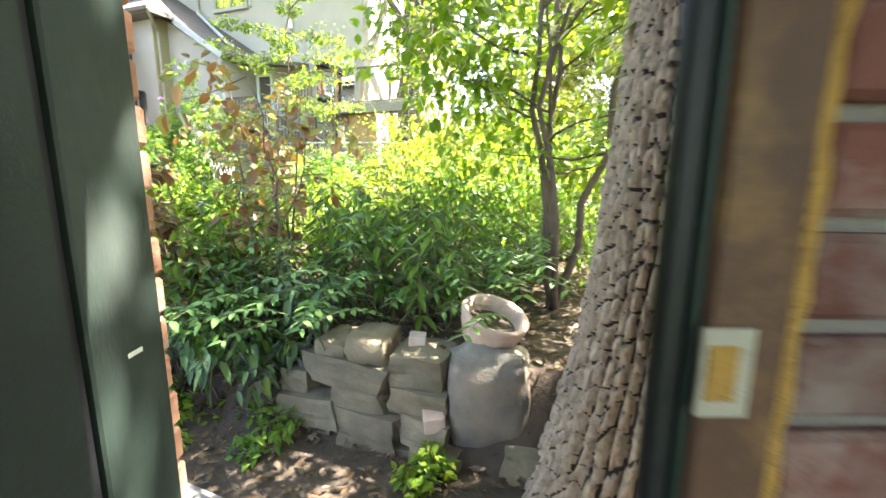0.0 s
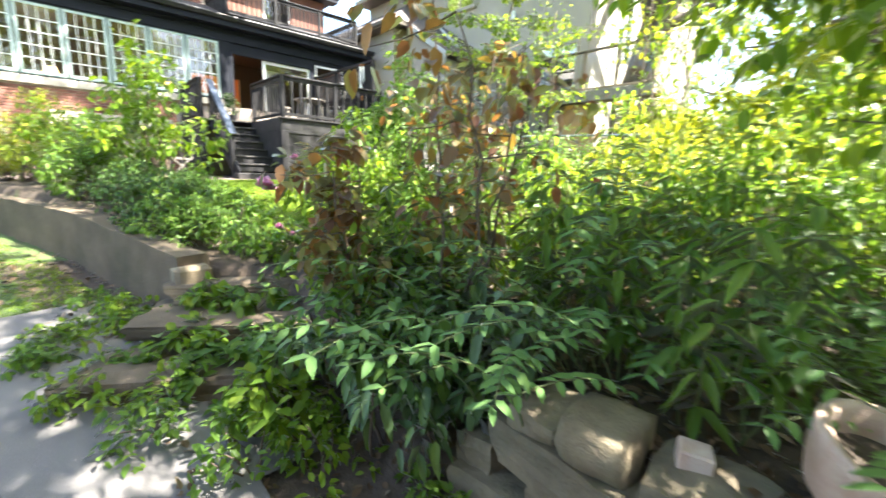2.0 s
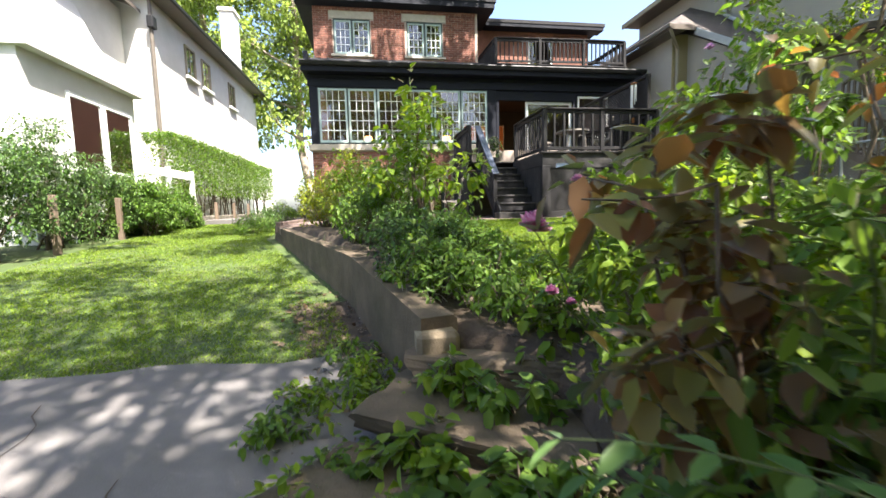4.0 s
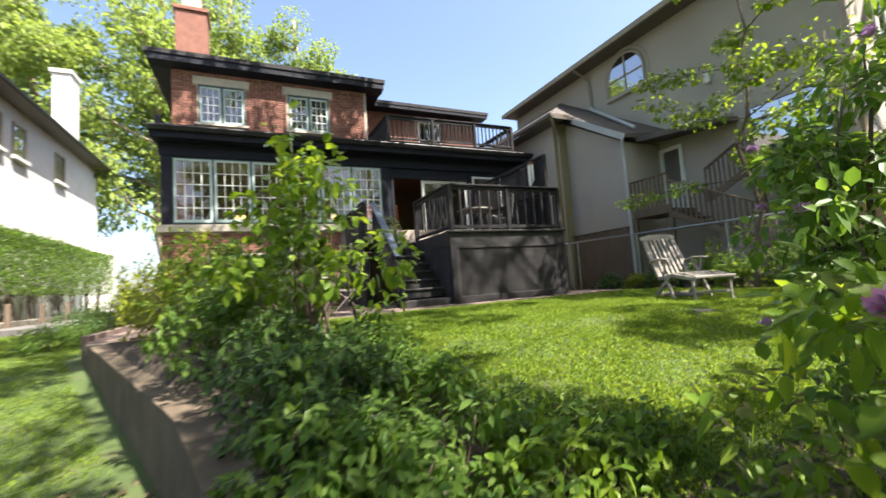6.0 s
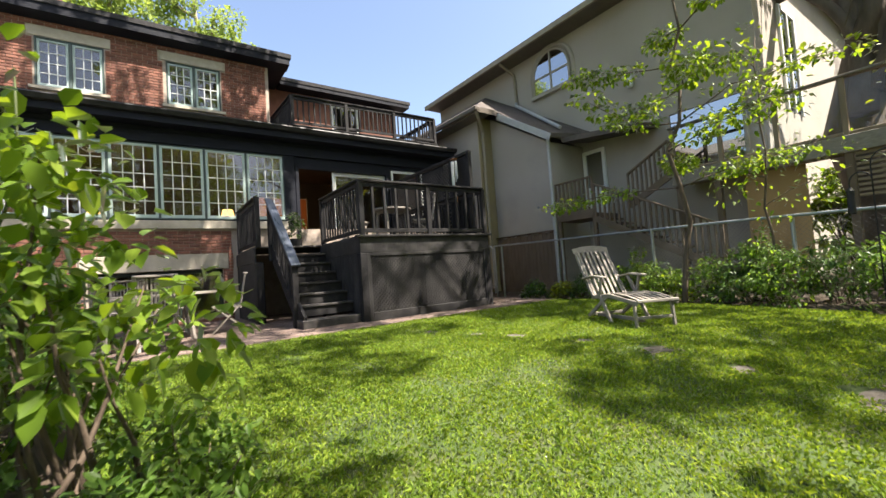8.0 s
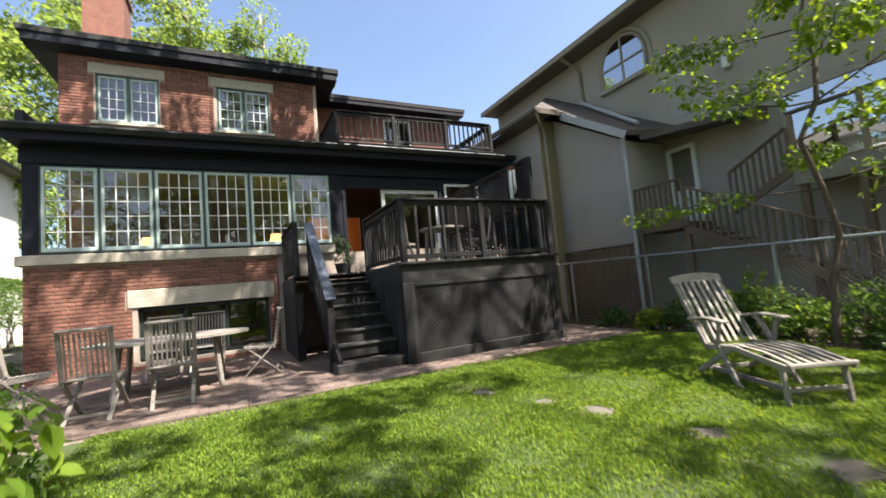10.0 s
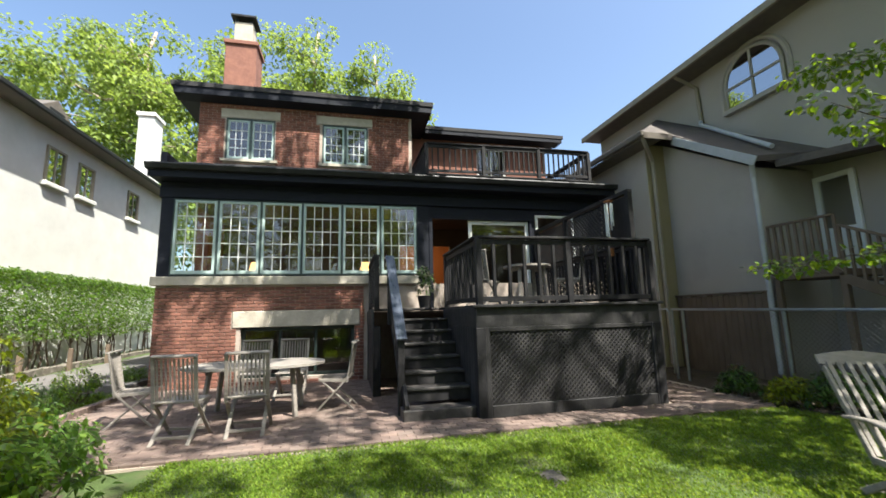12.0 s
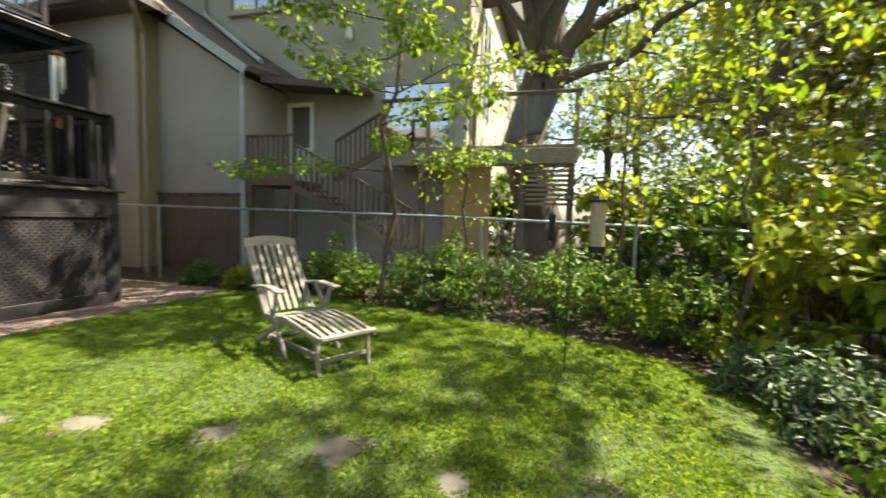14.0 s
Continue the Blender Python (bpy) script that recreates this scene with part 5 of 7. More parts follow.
for k in range(260):
    x0 = -13.2 + k * 0.075
    if x0 > -1.5:
        break
    for sgn in (1, -1):
        xa = x0 if sgn > 0 else x0 + 1.35
        pts = [Vector((xa + sgn * 1.35 * q, FYF, 1.05 + 1.33 * q)) for q in (0, 1)]
        wire.tube(pts, 0.0015, 3, False)
part("mesh", wire, M_WIRE, fence, "diamond wire mesh")
tagged(bpy.data.objects["mesh"], kind="stuff")

# ---- garage doorway where the walk begins ----
GTURN = pose(0, 0, 0, 0, 0, 19.9)
UL, UR, VI, VO = -0.507, 0.153, 0.28, 0.715


def garage(name, shape, material, label):
    ob = setting(name, shape, material, label)
    ob.matrix_world = GTURN
    return ob


def garage_thing(name, label):
    e = thing(name, label, "door frame", (0, 0, 0), kind="structure")
    e.matrix_world = GTURN
    return e


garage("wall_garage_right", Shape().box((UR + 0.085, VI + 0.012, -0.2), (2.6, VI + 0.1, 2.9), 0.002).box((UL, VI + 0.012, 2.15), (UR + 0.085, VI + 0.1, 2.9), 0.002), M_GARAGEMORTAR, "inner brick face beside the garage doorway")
garage("wall_garage_left", Shape().box((-0.74, 0.3, -0.2), (UL - 0.035, VO - 0.012, 2.9), 0.002).box((UL - 0.035, 0.45, 2.15), (UR, VO - 0.012, 2.9), 0.002), M_MORTAR, "brick pier beside the garage doorway")
garage("wall_garage_sides", Shape().box((-0.94, -2.6, -0.2), (-0.74, VO - 0.01, 2.9), 0.004).box((2.6, -2.6, -0.2), (2.8, VI + 0.1, 2.9), 0.004), M_BRICKS, "brick side walls of the open-fronted garage")
garage("ceiling_garage", Shape().box((-1.0, -2.6, 2.9), (2.9, VO + 0.1, 3.0), 0.004), M_WHITE, "pale boarded garage ceiling")
garage("floor_garage", Shape().box((-0.74, -2.6, -0.2), (2.6, VI + 0.1, -0.07), 0.004), M_CONCRETE, "grey concrete garage floor")
garage("wall_garage_joint", Shape().box((UL - 0.2, VO - 0.01, -0.1), (UL - 0.014, VO + 0.018, 2.1), 0.002), M_MORTAR, "pale mortar between the doorway edge bricks")
jl = garage_thing("door_frame_left", "green-grey painted doorway jamb with dark seal")
part("jamb_board", Shape().box((UL - 0.03, 0.56, -0.1), (UL, VO, 2.13), 0.004), M_DOORGREEN, jl)
part("seal", Shape().box((UL - 0.03, 0.535, -0.1), (UL - 0.012, 0.56, 2.13), 0.002), M_RUBBER, jl, "black weather seal")
part("door_stop", Shape().box((UL - 0.03, 0.36, -0.1), (UL + 0.004, 0.535, 2.13), 0.004), M_DOORDARK, jl, "dark green stop board")
chip = Shape().box((UL - 0.002, 0.628, 1.205), (UL + 0.0015, 0.66, 1.213), 0.001)
part("paint_chip", chip, M_WHITE, jl, "small pale paint chip")
jr = garage_thing("door_frame_right", "brown painted doorway casing with orange filler and latch plate")
part("casing", Shape().box((UR + 0.026, VI - 0.012, -0.1), (UR + 0.085, VI + 0.012, 2.13), 0.004), M_BROWNJAMB, jr)
part("seal", Shape().box((UR, VI - 0.002, -0.1), (UR + 0.018, VI + 0.014, 2.13), 0.003), M_RUBBER, jr, "black weather seal")
part("metal_edge", Shape().box((UR + 0.018, VI - 0.006, -0.1), (UR + 0.026, VI + 0.012, 2.13), 0.002), M_DOORGREEN, jr, "pale metal edge")
fo = Shape()
pts = [(UR + 0.088 + 0.005 * noise.noise((q * 0.37, 0, 0)), VI - 0.004 + 0.003 * noise.noise((q * 0.41, 3, 0)), -0.1 + q * 0.02) for q in range(112)]
fo.tube(pts, [0.0085 + 0.004 * noise.noise((q * 0.6, 7, 0)) for q in range(112)], 8)
part("filler", fo, M_FOAM, jr, "orange expanding-foam bead", True)
part("latch_plate", Shape().box((UR + 0.022, VI - 0.0165, 1.335), (UR + 0.058, VI - 0.011, 1.40), 0.001), M_STONE, jr, "pale worn latch plate")
part("latch_recess", Shape().box((UR + 0.026, VI - 0.0185, 1.348), (UR + 0.046, VI - 0.016, 1.388), 0.0005), M_FOAM, jr, "brass latch recess")
garage("trim_door_head", Shape().box((UL - 0.03, VI + 0.105, 2.13), (UR + 0.03, VO - 0.02, 2.15), 0.002), M_BROWNJAMB, "brown painted door head")
dl = garage_thing("garage_door_leaf", "dark green garage side door folded open")
part("leaf", Shape().box((UL - 0.075, -0.45, -0.06), (UL - 0.032, 0.35, 2.1), 0.004), M_DOORDARK, dl)


# ---- planting tools ----
def leaf_mesh(name, P, D, N, L, W, material, simple=False, droop=0.15):
    """Leaves at P pointing along D with upper side N: a folded blade each."""
    n = len(P)
    D = D / np.linalg.norm(D, axis=1, keepdims=True)
    S = np.cross(D, N)
    S /= np.linalg.norm(S, axis=1, keepdims=True) + 1e-9
    U = np.cross(S, D)
    L, W = np.broadcast_to(L, n)[:, None], np.broadcast_to(W, n)[:, None]
    dr = np.array([0, 0, -1.0])
    if simple:
        V = np.stack([P, P + D * L * 0.45 + S * W * 0.5 + U * W * 0.14, P + D * L + dr * L * droop, P + D * L * 0.45 - S * W * 0.5 + U * W * 0.14], 1)
        base = np.arange(n)[:, None] * 4
        F = (base + np.array([[0, 1, 2, 0, 2, 3]])).ravel()
        return fast_mesh(name, V.reshape(-1, 3), F, 3, material)
    V = np.stack([P, P + D * L * 0.28 + S * W * 0.42 + U * W * 0.12, P + D * L * 0.66 + S * W * 0.38 + U * W * 0.1 + dr * L * droop * 0.4, P + D * L + dr * L * droop,
                  P + D * L * 0.66 - S * W * 0.38 + U * W * 0.1 + dr * L * droop * 0.4, P + D * L * 0.28 - S * W * 0.42 + U * W * 0.12], 1)
    base = np.arange(n)[:, None] * 6
    F = (base + np.array([[0, 1, 2, 3, 0, 3, 4, 5]])).ravel()
    return fast_mesh(name, V.reshape(-1, 3), F, 4, material)


def rand_dirs(rng, n, up=0.0):
    d = rng.normal(size=(n, 3))
    d[:, 2] += up
    return d / np.linalg.norm(d, axis=1, keepdims=True)


def clump_points(rng, centres, radii, n, squash=0.75, shell=0.5):
    k = rng.integers(0, len(centres), n)
    d = rand_dirs(rng, n)
    r = rng.uniform(shell, 1.0, n) ** 0.7
    p = centres[k] + d * (radii[k] * r)[:, None] * np.array([1, 1, squash])
    return p, d


def foliage(name, parent, centres, radii, n, size, material, seed, aspect=0.6, squash=0.75, simple=True, droop=0.2, flat=0.7):
    rng = np.random.default_rng(seed)
    p, d = clump_points(rng, np.asarray(centres, float), np.asarray(radii, float), n, squash)
    D = d * 0.6 + rand_dirs(rng, n) * 0.8
    D[:, 2] -= 0.25
    N = rand_dirs(rng, n) * (1 - flat) + np.array([0, 0, 1.0]) * flat + d * 0.2
    L = size * rng.uniform(0.6, 1.3, n)
    ob = part(name, leaf_mesh(name, p, D, N, L, L * aspect, material, simple, droop), material, parent)
    return ob


def limb(s, a, b, r0, r1, rng, bend=0.12, sides=6, k=6):
    a, b = np.array(a, float), np.array(b, float)
    L = np.linalg.norm(b - a)
    w = rng.normal(size=3) * bend * L
    pts = []
    for q in range(k + 1):
        t = q / k
        pts.append(a + (b - a) * t + w * math.sin(math.pi * t) * 0.5 + rng.normal(size=3) * 0.012 * L * (0 < q < k))
    s.tube(pts, [r0 + (r1 - r0) * q / k for q in range(k + 1)], sides)
    return pts


def tree(name, label, base, height, radius, crown_from, spread, leaves, size, material, seed, lean=(0, 0), limbs=9, bark=None, clump=0.9, squash=0.7, category="tree", group="", aspect=0.6, simple=True):
    """A tapered trunk with limbs and twigs, and leaf clumps round the twig ends."""
    rng = np.random.default_rng(seed)
    e = thing(name, label, category, base, group)
    t = Shape()
    top = np.array([lean[0], lean[1], height * 0.92])
    pts = limb(t, (0, 0, -0.2), top, radius, radius * 0.25, rng, 0.04, 10, 10)
    br = t
    ends, rad = [top], [clump]
    for k in range(limbs):
        q = crown_from + (0.95 - crown_from) * (k + 0.5) / limbs
        a = pts[min(10, int(q * 10))]
        ang = k * 2.4 + rng.uniform(-0.4, 0.4)
        reach = spread * (1.0 - 0.55 * (q - crown_from) / (1 - crown_from)) * rng.uniform(0.75, 1.15)
        b = a + np.array([math.cos(ang) * reach, math.sin(ang) * reach, reach * rng.uniform(0.15, 0.6)])
        lp = limb(br, a, b, radius * 0.35, radius * 0.08, rng, 0.15)
        for j in range(5):
            c = lp[2 + j % 5] if 2 + j % 5 < len(lp) else lp[-1]
            v = rng.normal(size=3) * np.array([1, 1, 0.5])
            tip = c + v / np.linalg.norm(v) * reach * rng.uniform(0.2, 0.42)
            limb(br, c, tip, radius * 0.08, radius * 0.025, rng, 0.15, 4, 3)
            ends.append(tip)
            rad.append(clump * rng.uniform(0.6, 1.2))
    part("trunk", t, bark or M_BARK, e, smooth=True)
    foliage("crown", e, ends, rad, leaves, size, material, seed + 1, aspect, squash, simple)
    return e


def shrub(name, label, at, r, h, leaves, size, material, seed, stems=9, category="shrub", group="", aspect=0.55, simple=False, stem_mat=None, squash=0.8, clumps=26, low=0.15, droop=0.2, flat=0.7):
    rng = np.random.default_rng(seed)
    e = thing(name, label, category, at, group)
    st = Shape()
    ends, rad = [], []
    for k in range(stems):
        a = rng.normal(size=2) * r * 0.15
        ang, q = rng.uniform(0, 6.28), math.sqrt(rng.uniform(0.05, 1))
        b = (math.cos(ang) * q * r * 0.8, math.sin(ang) * q * r * 0.8, h * rng.uniform(0.6, 0.98) * (1.05 - 0.4 * q))
        limb(st, (a[0], a[1], -0.05), b, 0.006 + 0.008 * h, 0.003, rng, 0.12, 5, 5)
        ends.append(b)
        rad.append(r * 0.28)
    for k in range(clumps):
        ang, q = rng.uniform(0, 6.28), math.sqrt(rng.uniform(0, 1))
        ends.append((math.cos(ang) * q * r, math.sin(ang) * q * r, h * rng.uniform(low, 0.95) * (1.1 - 0.55 * q * q)))
        rad.append(r * rng.uniform(0.16, 0.36))
    part("woody_frame", st, stem_mat or M_TWIG, e, smooth=True)
    foliage("foliage", e, ends, rad, leaves, size, material, seed + 1, aspect, squash, simple, droop, flat)
    return e


# ---- old tree with furrowed bark ----
def build_old_tree():
    e = thing("old_tree", "old tree with deeply furrowed grey-brown bark", "tree", (0.36, 2.02, 0.0))
    rng = np.random.default_rng(5)
    s, plates = Shape(), []
    sides, rings, top = 440, 300, 4.6
    for k in range(rings + 1):
        z = -0.3 + (top + 0.3) * (k / rings) ** 1.25
        r = 0.365 + 0.30 * math.exp(-max(z + 0.1, 0) / 0.55) - 0.018 * z
        cx = 0.035 * z
        for q in range(sides):
            a = 2 * math.pi * q / sides
            ca, sa = math.cos(a), math.sin(a)
            p = Vector((ca * 3.4, sa * 3.4, z * 1.15))
            turn = a * 28 + 1.6 * noise.noise((ca * 1.2, sa * 1.2, z * 1.3)) + 1.0 * noise.noise((ca * 4, sa * 4, z * 4.5)) + 0.35 * noise.noise((ca * 13, sa * 13, z * 14))
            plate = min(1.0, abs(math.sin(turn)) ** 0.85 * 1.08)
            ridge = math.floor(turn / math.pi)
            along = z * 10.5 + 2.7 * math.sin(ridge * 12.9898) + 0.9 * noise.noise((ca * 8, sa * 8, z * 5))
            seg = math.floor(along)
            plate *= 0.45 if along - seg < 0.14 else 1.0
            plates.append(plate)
            lift = 0.008 * math.sin(ridge * 78.233 + seg * 37.719) + 0.008 * (along - seg)
            flare = 1 + 0.10 * math.sin(a * 5 + 1) * math.exp(-max(z, 0) / 0.5)
            rr = r * flare + 0.042 * (plate - 0.8) + lift * plate + 0.012 * noise.noise((p.x * 5, p.y * 5, p.z * 4)) + 0.012 * noise.noise((p.x * 10, p.y * 10, p.z * 16))
            s.v.append(Vector((cx + math.cos(a) * rr, math.sin(a) * rr, z)))
    for k in range(rings):
        for q in range(sides):
            a, b = k * sides + q, k * sides + (q + 1) % sides
            s.f.append([a, b, b + sides, a + sides])
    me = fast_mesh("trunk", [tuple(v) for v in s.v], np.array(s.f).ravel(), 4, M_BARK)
    # Deep faces take the darker colour, so furrow shade is painted in.
    me.materials.append(M_FURROWSHADE)
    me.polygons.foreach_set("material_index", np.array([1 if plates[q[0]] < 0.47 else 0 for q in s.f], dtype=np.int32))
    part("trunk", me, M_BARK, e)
    br, ends, rad = Shape(), [], []
    up = limb(br, (0.16, 0, 4.4), (0.6, 0.6, 12.5), 0.29, 0.08, rng, 0.05, 10, 10)
    for k in range(11):
        a = up[min(10, k)]
        ang, reach = k * 2.4 + 0.6, 3.4 * (1 - 0.05 * k)
        b = a + np.array([math.cos(ang) * reach, math.sin(ang) * reach, 1.5 + 0.6 * rng.random()])
        lp = limb(br, a, b, 0.06, 0.018, rng, 0.15)
        for j in range(5):
            v = rng.normal(size=3) * np.array([1, 1, 0.5])
            tip = lp[2 + j % 5] + v / np.linalg.norm(v) * 1.3
            limb(br, lp[2 + j % 5], tip, 0.025, 0.008, rng, 0.15, 4, 3)
            ends.append(tip)
            rad.append(0.65)
    # Extra unseen limb tips, placed to throw shade on drive and bank.
    for tip in ((2.0, 2.0, 8.6), (-0.6, 1.2, 7.8), (1.1, 0.8, 7.6), (0.8, 1.4, 8.0), (-0.2, 0.7, 8.8), (0.2, 0.2, 8.6), (1.5, 1.5, 8.4), (3.9, 3.4, 8.6), (3.2, 2.9, 8.4), (4.6, 4.0, 8.8), (3.4, 4.2, 8.8), (-1.2, 0.4, 8.4), (-2.6, 1.4, 8.4), (-4.6, 1.4, 9.2), (-1.6, 2.8, 8.0), (-3.8, 3.0, 9.0), (-6.0, 0.8, 10.2), (-2.2, 0.2, 9.0), (-4.0, -0.6, 9.6), (-2.0, -1.2, 8.9), (-1.0, -2.2, 8.8), (1.0, -1.2, 8.6), (0.0, -2.8, 8.8), (-3.0, -2.2, 9.0), (-4.2, -2.6, 9.4), (-2.0, -3.4, 9.0)):
        lp = limb(br, up[1], tip, 0.045, 0.016, rng, 0.1)
        for j in range(5):
            ends.append(np.array(tip) + rng.normal(size=3) * np.array([1.0, 1.0, 0.5]))
            limb(br, lp[-2], ends[-1], 0.016, 0.006, rng, 0.1, 4, 3)
            rad.append(0.55)
    part("branchwork", br, M_BARK, e, smooth=True)
    foliage("crown", e, ends, rad, 20000, 0.15, L_BRIGHT, 6)


build_old_tree()

# ---- other trees ----
st = tree("shade_tree", "tall spreading shade tree behind the neighbouring balcony", (-5.95, 13.3, 0.5), 19, 0.56, 0.36, 5.5, 3000, 0.19, L_BRIGHT, 11, clump=1.0, limbs=11, bark=M_DARKBARK)
rg = np.random.default_rng(77)
ext, ends = Shape(), []
fork = Shape()
for a, b, r0 in (((0.1, 0, 4.2), (1.9, -0.2, 7.6), 0.22), ((0.15, 0, 4.8), (3.6, 0.3, 6.9), 0.15), ((0, 0, 5.2), (1.0, -0.5, 9.5), 0.2), ((0, 0, 5.0), (-1.6, -0.4, 8.6), 0.14), ((1.2, -0.1, 6.3), (3.0, -0.6, 8.6), 0.1), ((-0.1, -0.1, 3.8), (-0.7, 0.2, 9.5), 0.24)):
    fp = limb(fork, a, b, r0, r0 * 0.35, rg, 0.1, 8, 7)
    for j in (4, 5, 6):
        limb(fork, fp[j], fp[j] + rg.normal(size=3) * 0.7, r0 * 0.25, 0.01, rg, 0.15, 5, 4)
part("fork", fork, M_DARKBARK, st, smooth=True)
# Limbs and leaf clumps added above the view to cast dappled shade.
for tip in ((-6.5, -4.6, 13.2), (-5.0, -3.2, 12.2), (-8.2, -3.6, 14.6), (-3.4, -5.2, 12.8), (-9.6, -6.0, 15.6), (-7.6, -6.6, 14.4), (-10.5, -4.0, 16.5), (-5.5, -7.0, 14.2), (-1.4, -7.4, 12.2), (-2.4, -9.2, 12.8), (-0.4, -9.4, 12.4), (0.6, -6.0, 12.4), (1.4, -8.4, 12.4), (0.2, -7.6, 12.8), (1.2, -9.8, 12.6), (-4.0, -9.5, 12.4), (-4.2, -7.8, 12.6), (-3.8, -6.0, 12.4), (-5.0, -9.0, 13.0), (-5.0, -6.5, 13.0), (-3.0, -10.5, 12.2), (-3.2, -7.6, 12.6), (-1.8, -10.6, 12.6), (-3.9, -6.7, 12.4), (-4.6, -7.2, 12.6), (-4.4, -8.4, 12.6), (-5.6, -7.8, 12.9), (-6.0, -8.8, 13.0), (-8.6, -10.2, 13.2), (-7.6, -8.4, 12.8), (-8.8, -8.0, 13.4), (-9.4, -9.6, 13.6), (-7.4, -10.8, 13.2), (5.0, -2.2, 12.6), (5.0, -4.6, 13.0), (3.2, -3.6, 12.6), (6.2, -3.6, 12.6)):
    lp = limb(ext, (0, 0, 9.5), tip, 0.03, 0.014, rg, 0.08)
    for j in range(5):
        ends.append(np.array(tip) + rg.normal(size=3) * np.array([1.5, 1.5, 0.6]))
        limb(ext, lp[-2], ends[-1], 0.018, 0.006, rg, 0.1, 4, 3)
part("added_shade_limb", ext, M_DARKBARK, st, smooth=True)
foliage("added_shade_crown", st, ends, [0.5] * len(ends), 26000, 0.19, L_BRIGHT, 78)
for k, (x, y, h, s) in enumerate(((-1.4, 13.5, 10, 3.4), (2.6, 9.6, 11, 3.6), (3.5, 15, 15, 5), (1.6, 21, 16, 5.0), (9.5, 6.5, 12, 4.5), (8, 13, 14, 5), (11, -1, 14, 5), (10, -8, 14, 5), (15, 3, 17, 6), (13, -14, 16, 5.5), (0.5, 23, 16, 5.5), (-9, 27, 17, 5), (1.2, 17.5, 12, 4.0), (-3.5, 27.5, 17, 5), (2.5, 20, 15, 5), (5.5, 18, 15, 5.5), (-1.5, 27, 18, 6))):
    tree("woodland_tree", "leafy woodland tree beyond the garden", (x, y, 0.3), h, 0.26, 0.2, s, (1600, 2600, 3600)[k] if k < 3 else 10500, 0.2, L_YELLOW if k % 3 == 0 else L_BRIGHT, 20 + k, clump=1.0, limbs=13, group="woodland trees", bark=M_DARKBARK)
for k, (x, y, h) in enumerate(((-37, -4, 25), (-42, 5.5, 28), (-38, -11, 25), (-45, -16, 29), (-38, -22, 25), (-41, 0.5, 29), (-36, -30, 24))):
    tree("street_tree", "tall sunlit street tree behind the houses", (x, y, 0.9), h, 0.42, 0.3, 6.0, 15000, 0.36, L_FAR, 40 + k, clump=1.7, limbs=16, group="street trees")


def build_understory():
    """Several thin stems from one foot, with a light crown that hangs over the bank."""
    rng = np.random.default_rng(8)
    e = thing("multi_stem_tree", "slender multi-stemmed understory tree with bright leaves", "tree", (-0.26, 3.3, 0.42))
    ends, rad = [], []
    for k, (dx, dy, h, r) in enumerate(((-0.10, 0.1, 3.4, 0.034), (0.0, 0.0, 3.6, 0.03), (-0.35, 0.3, 3.2, 0.026), (0.42, -0.05, 3.5, 0.036), (0.15, 0.5, 3.8, 0.03))):
        st = Shape()
        pts = limb(st, (0.04 * math.cos(k), 0.04 * math.sin(k), -0.1), (dx, dy, h), r, r * 0.35, rng, 0.05, 8, 10)
        for j in range(7):
            a = pts[4 + j % 7]
            v = np.array([math.cos(j * 2.1 + k) * 1.2, math.sin(j * 2.1 + k) * 1.1, rng.uniform(0.0, 0.6)])
            b = a + v * rng.uniform(0.5, 1.1)
            limb(st, a, b, r * 0.4, 0.004, rng, 0.15, 5, 5)
            ends += [b, a + v * 0.5, b + rng.normal(size=3) * 0.3]
            rad += [0.45, 0.4, 0.42]
        part("stem", st, M_TWIG, e, smooth=True)
    foliage("crown", e, ends, rad, 7000, 0.09, L_BRIGHT, 9, 0.62, 0.5, False, 0.15, 0.85)


build_understory()


def build_maple():
    rng = np.random.default_rng(14)
    e = thing("young_maple", "young maple with airy layered bright leaves", "tree", (-7.75, 9.15, 0.95))
    st = Shape()
    pts = limb(st, (0, 0, -0.1), (0.25, 0.25, 6.4), 0.045, 0.012, rng, 0.02, 8, 12)
    ends, rad = [], []
    for k in range(17):
        a = pts[min(12, 4 + k // 2)]
        ang = k * 2.399 + 0.9
        reach = (2.3 - 0.09 * k) * rng.uniform(0.7, 1.1)
        b = a + np.array([math.cos(ang) * reach, math.sin(ang) * reach * 0.8, rng.uniform(-0.1, 0.5)])
        br = Shape()
        lp = limb(br, a, b, 0.014, 0.004, rng, 0.1, 5, 5)
        part("branch", br, M_TWIG, e, smooth=True)
        for q in (2, 3, 4, 5):
            ends.append(lp[q])
            rad.append(0.34)
    part("trunk", st, M_TWIG, e, smooth=True)
    foliage("crown", e, ends, rad, 5200, 0.08, L_BRIGHT, 15, 0.85, 0.30, False, 0.15, 0.85)


build_maple()
tree("thin_sapling", "thin dark sapling in the fence bed", (-6.6, 9.75, 0.9), 4.6, 0.025, 0.4, 1.1, 500, 0.09, L_BRIGHT, 31, clump=0.35, limbs=8, bark=M_TWIG, simple=False)
tree("thin_sapling", "thin dark sapling at the wood's edge", (-4.6, 10.0, 0.8), 5.5, 0.03, 0.55, 1.1, 260, 0.10, L_YELLOW, 33, clump=0.4, limbs=9, bark=M_TWIG, simple=False)
tree("thin_sapling", "thin dark sapling at the wood's edge", (-3.3, 9.0, 0.75), 5.0, 0.03, 0.35, 1.4, 1000, 0.11, L_BRIGHT, 35, clump=0.45, limbs=9, bark=M_TWIG, simple=False)


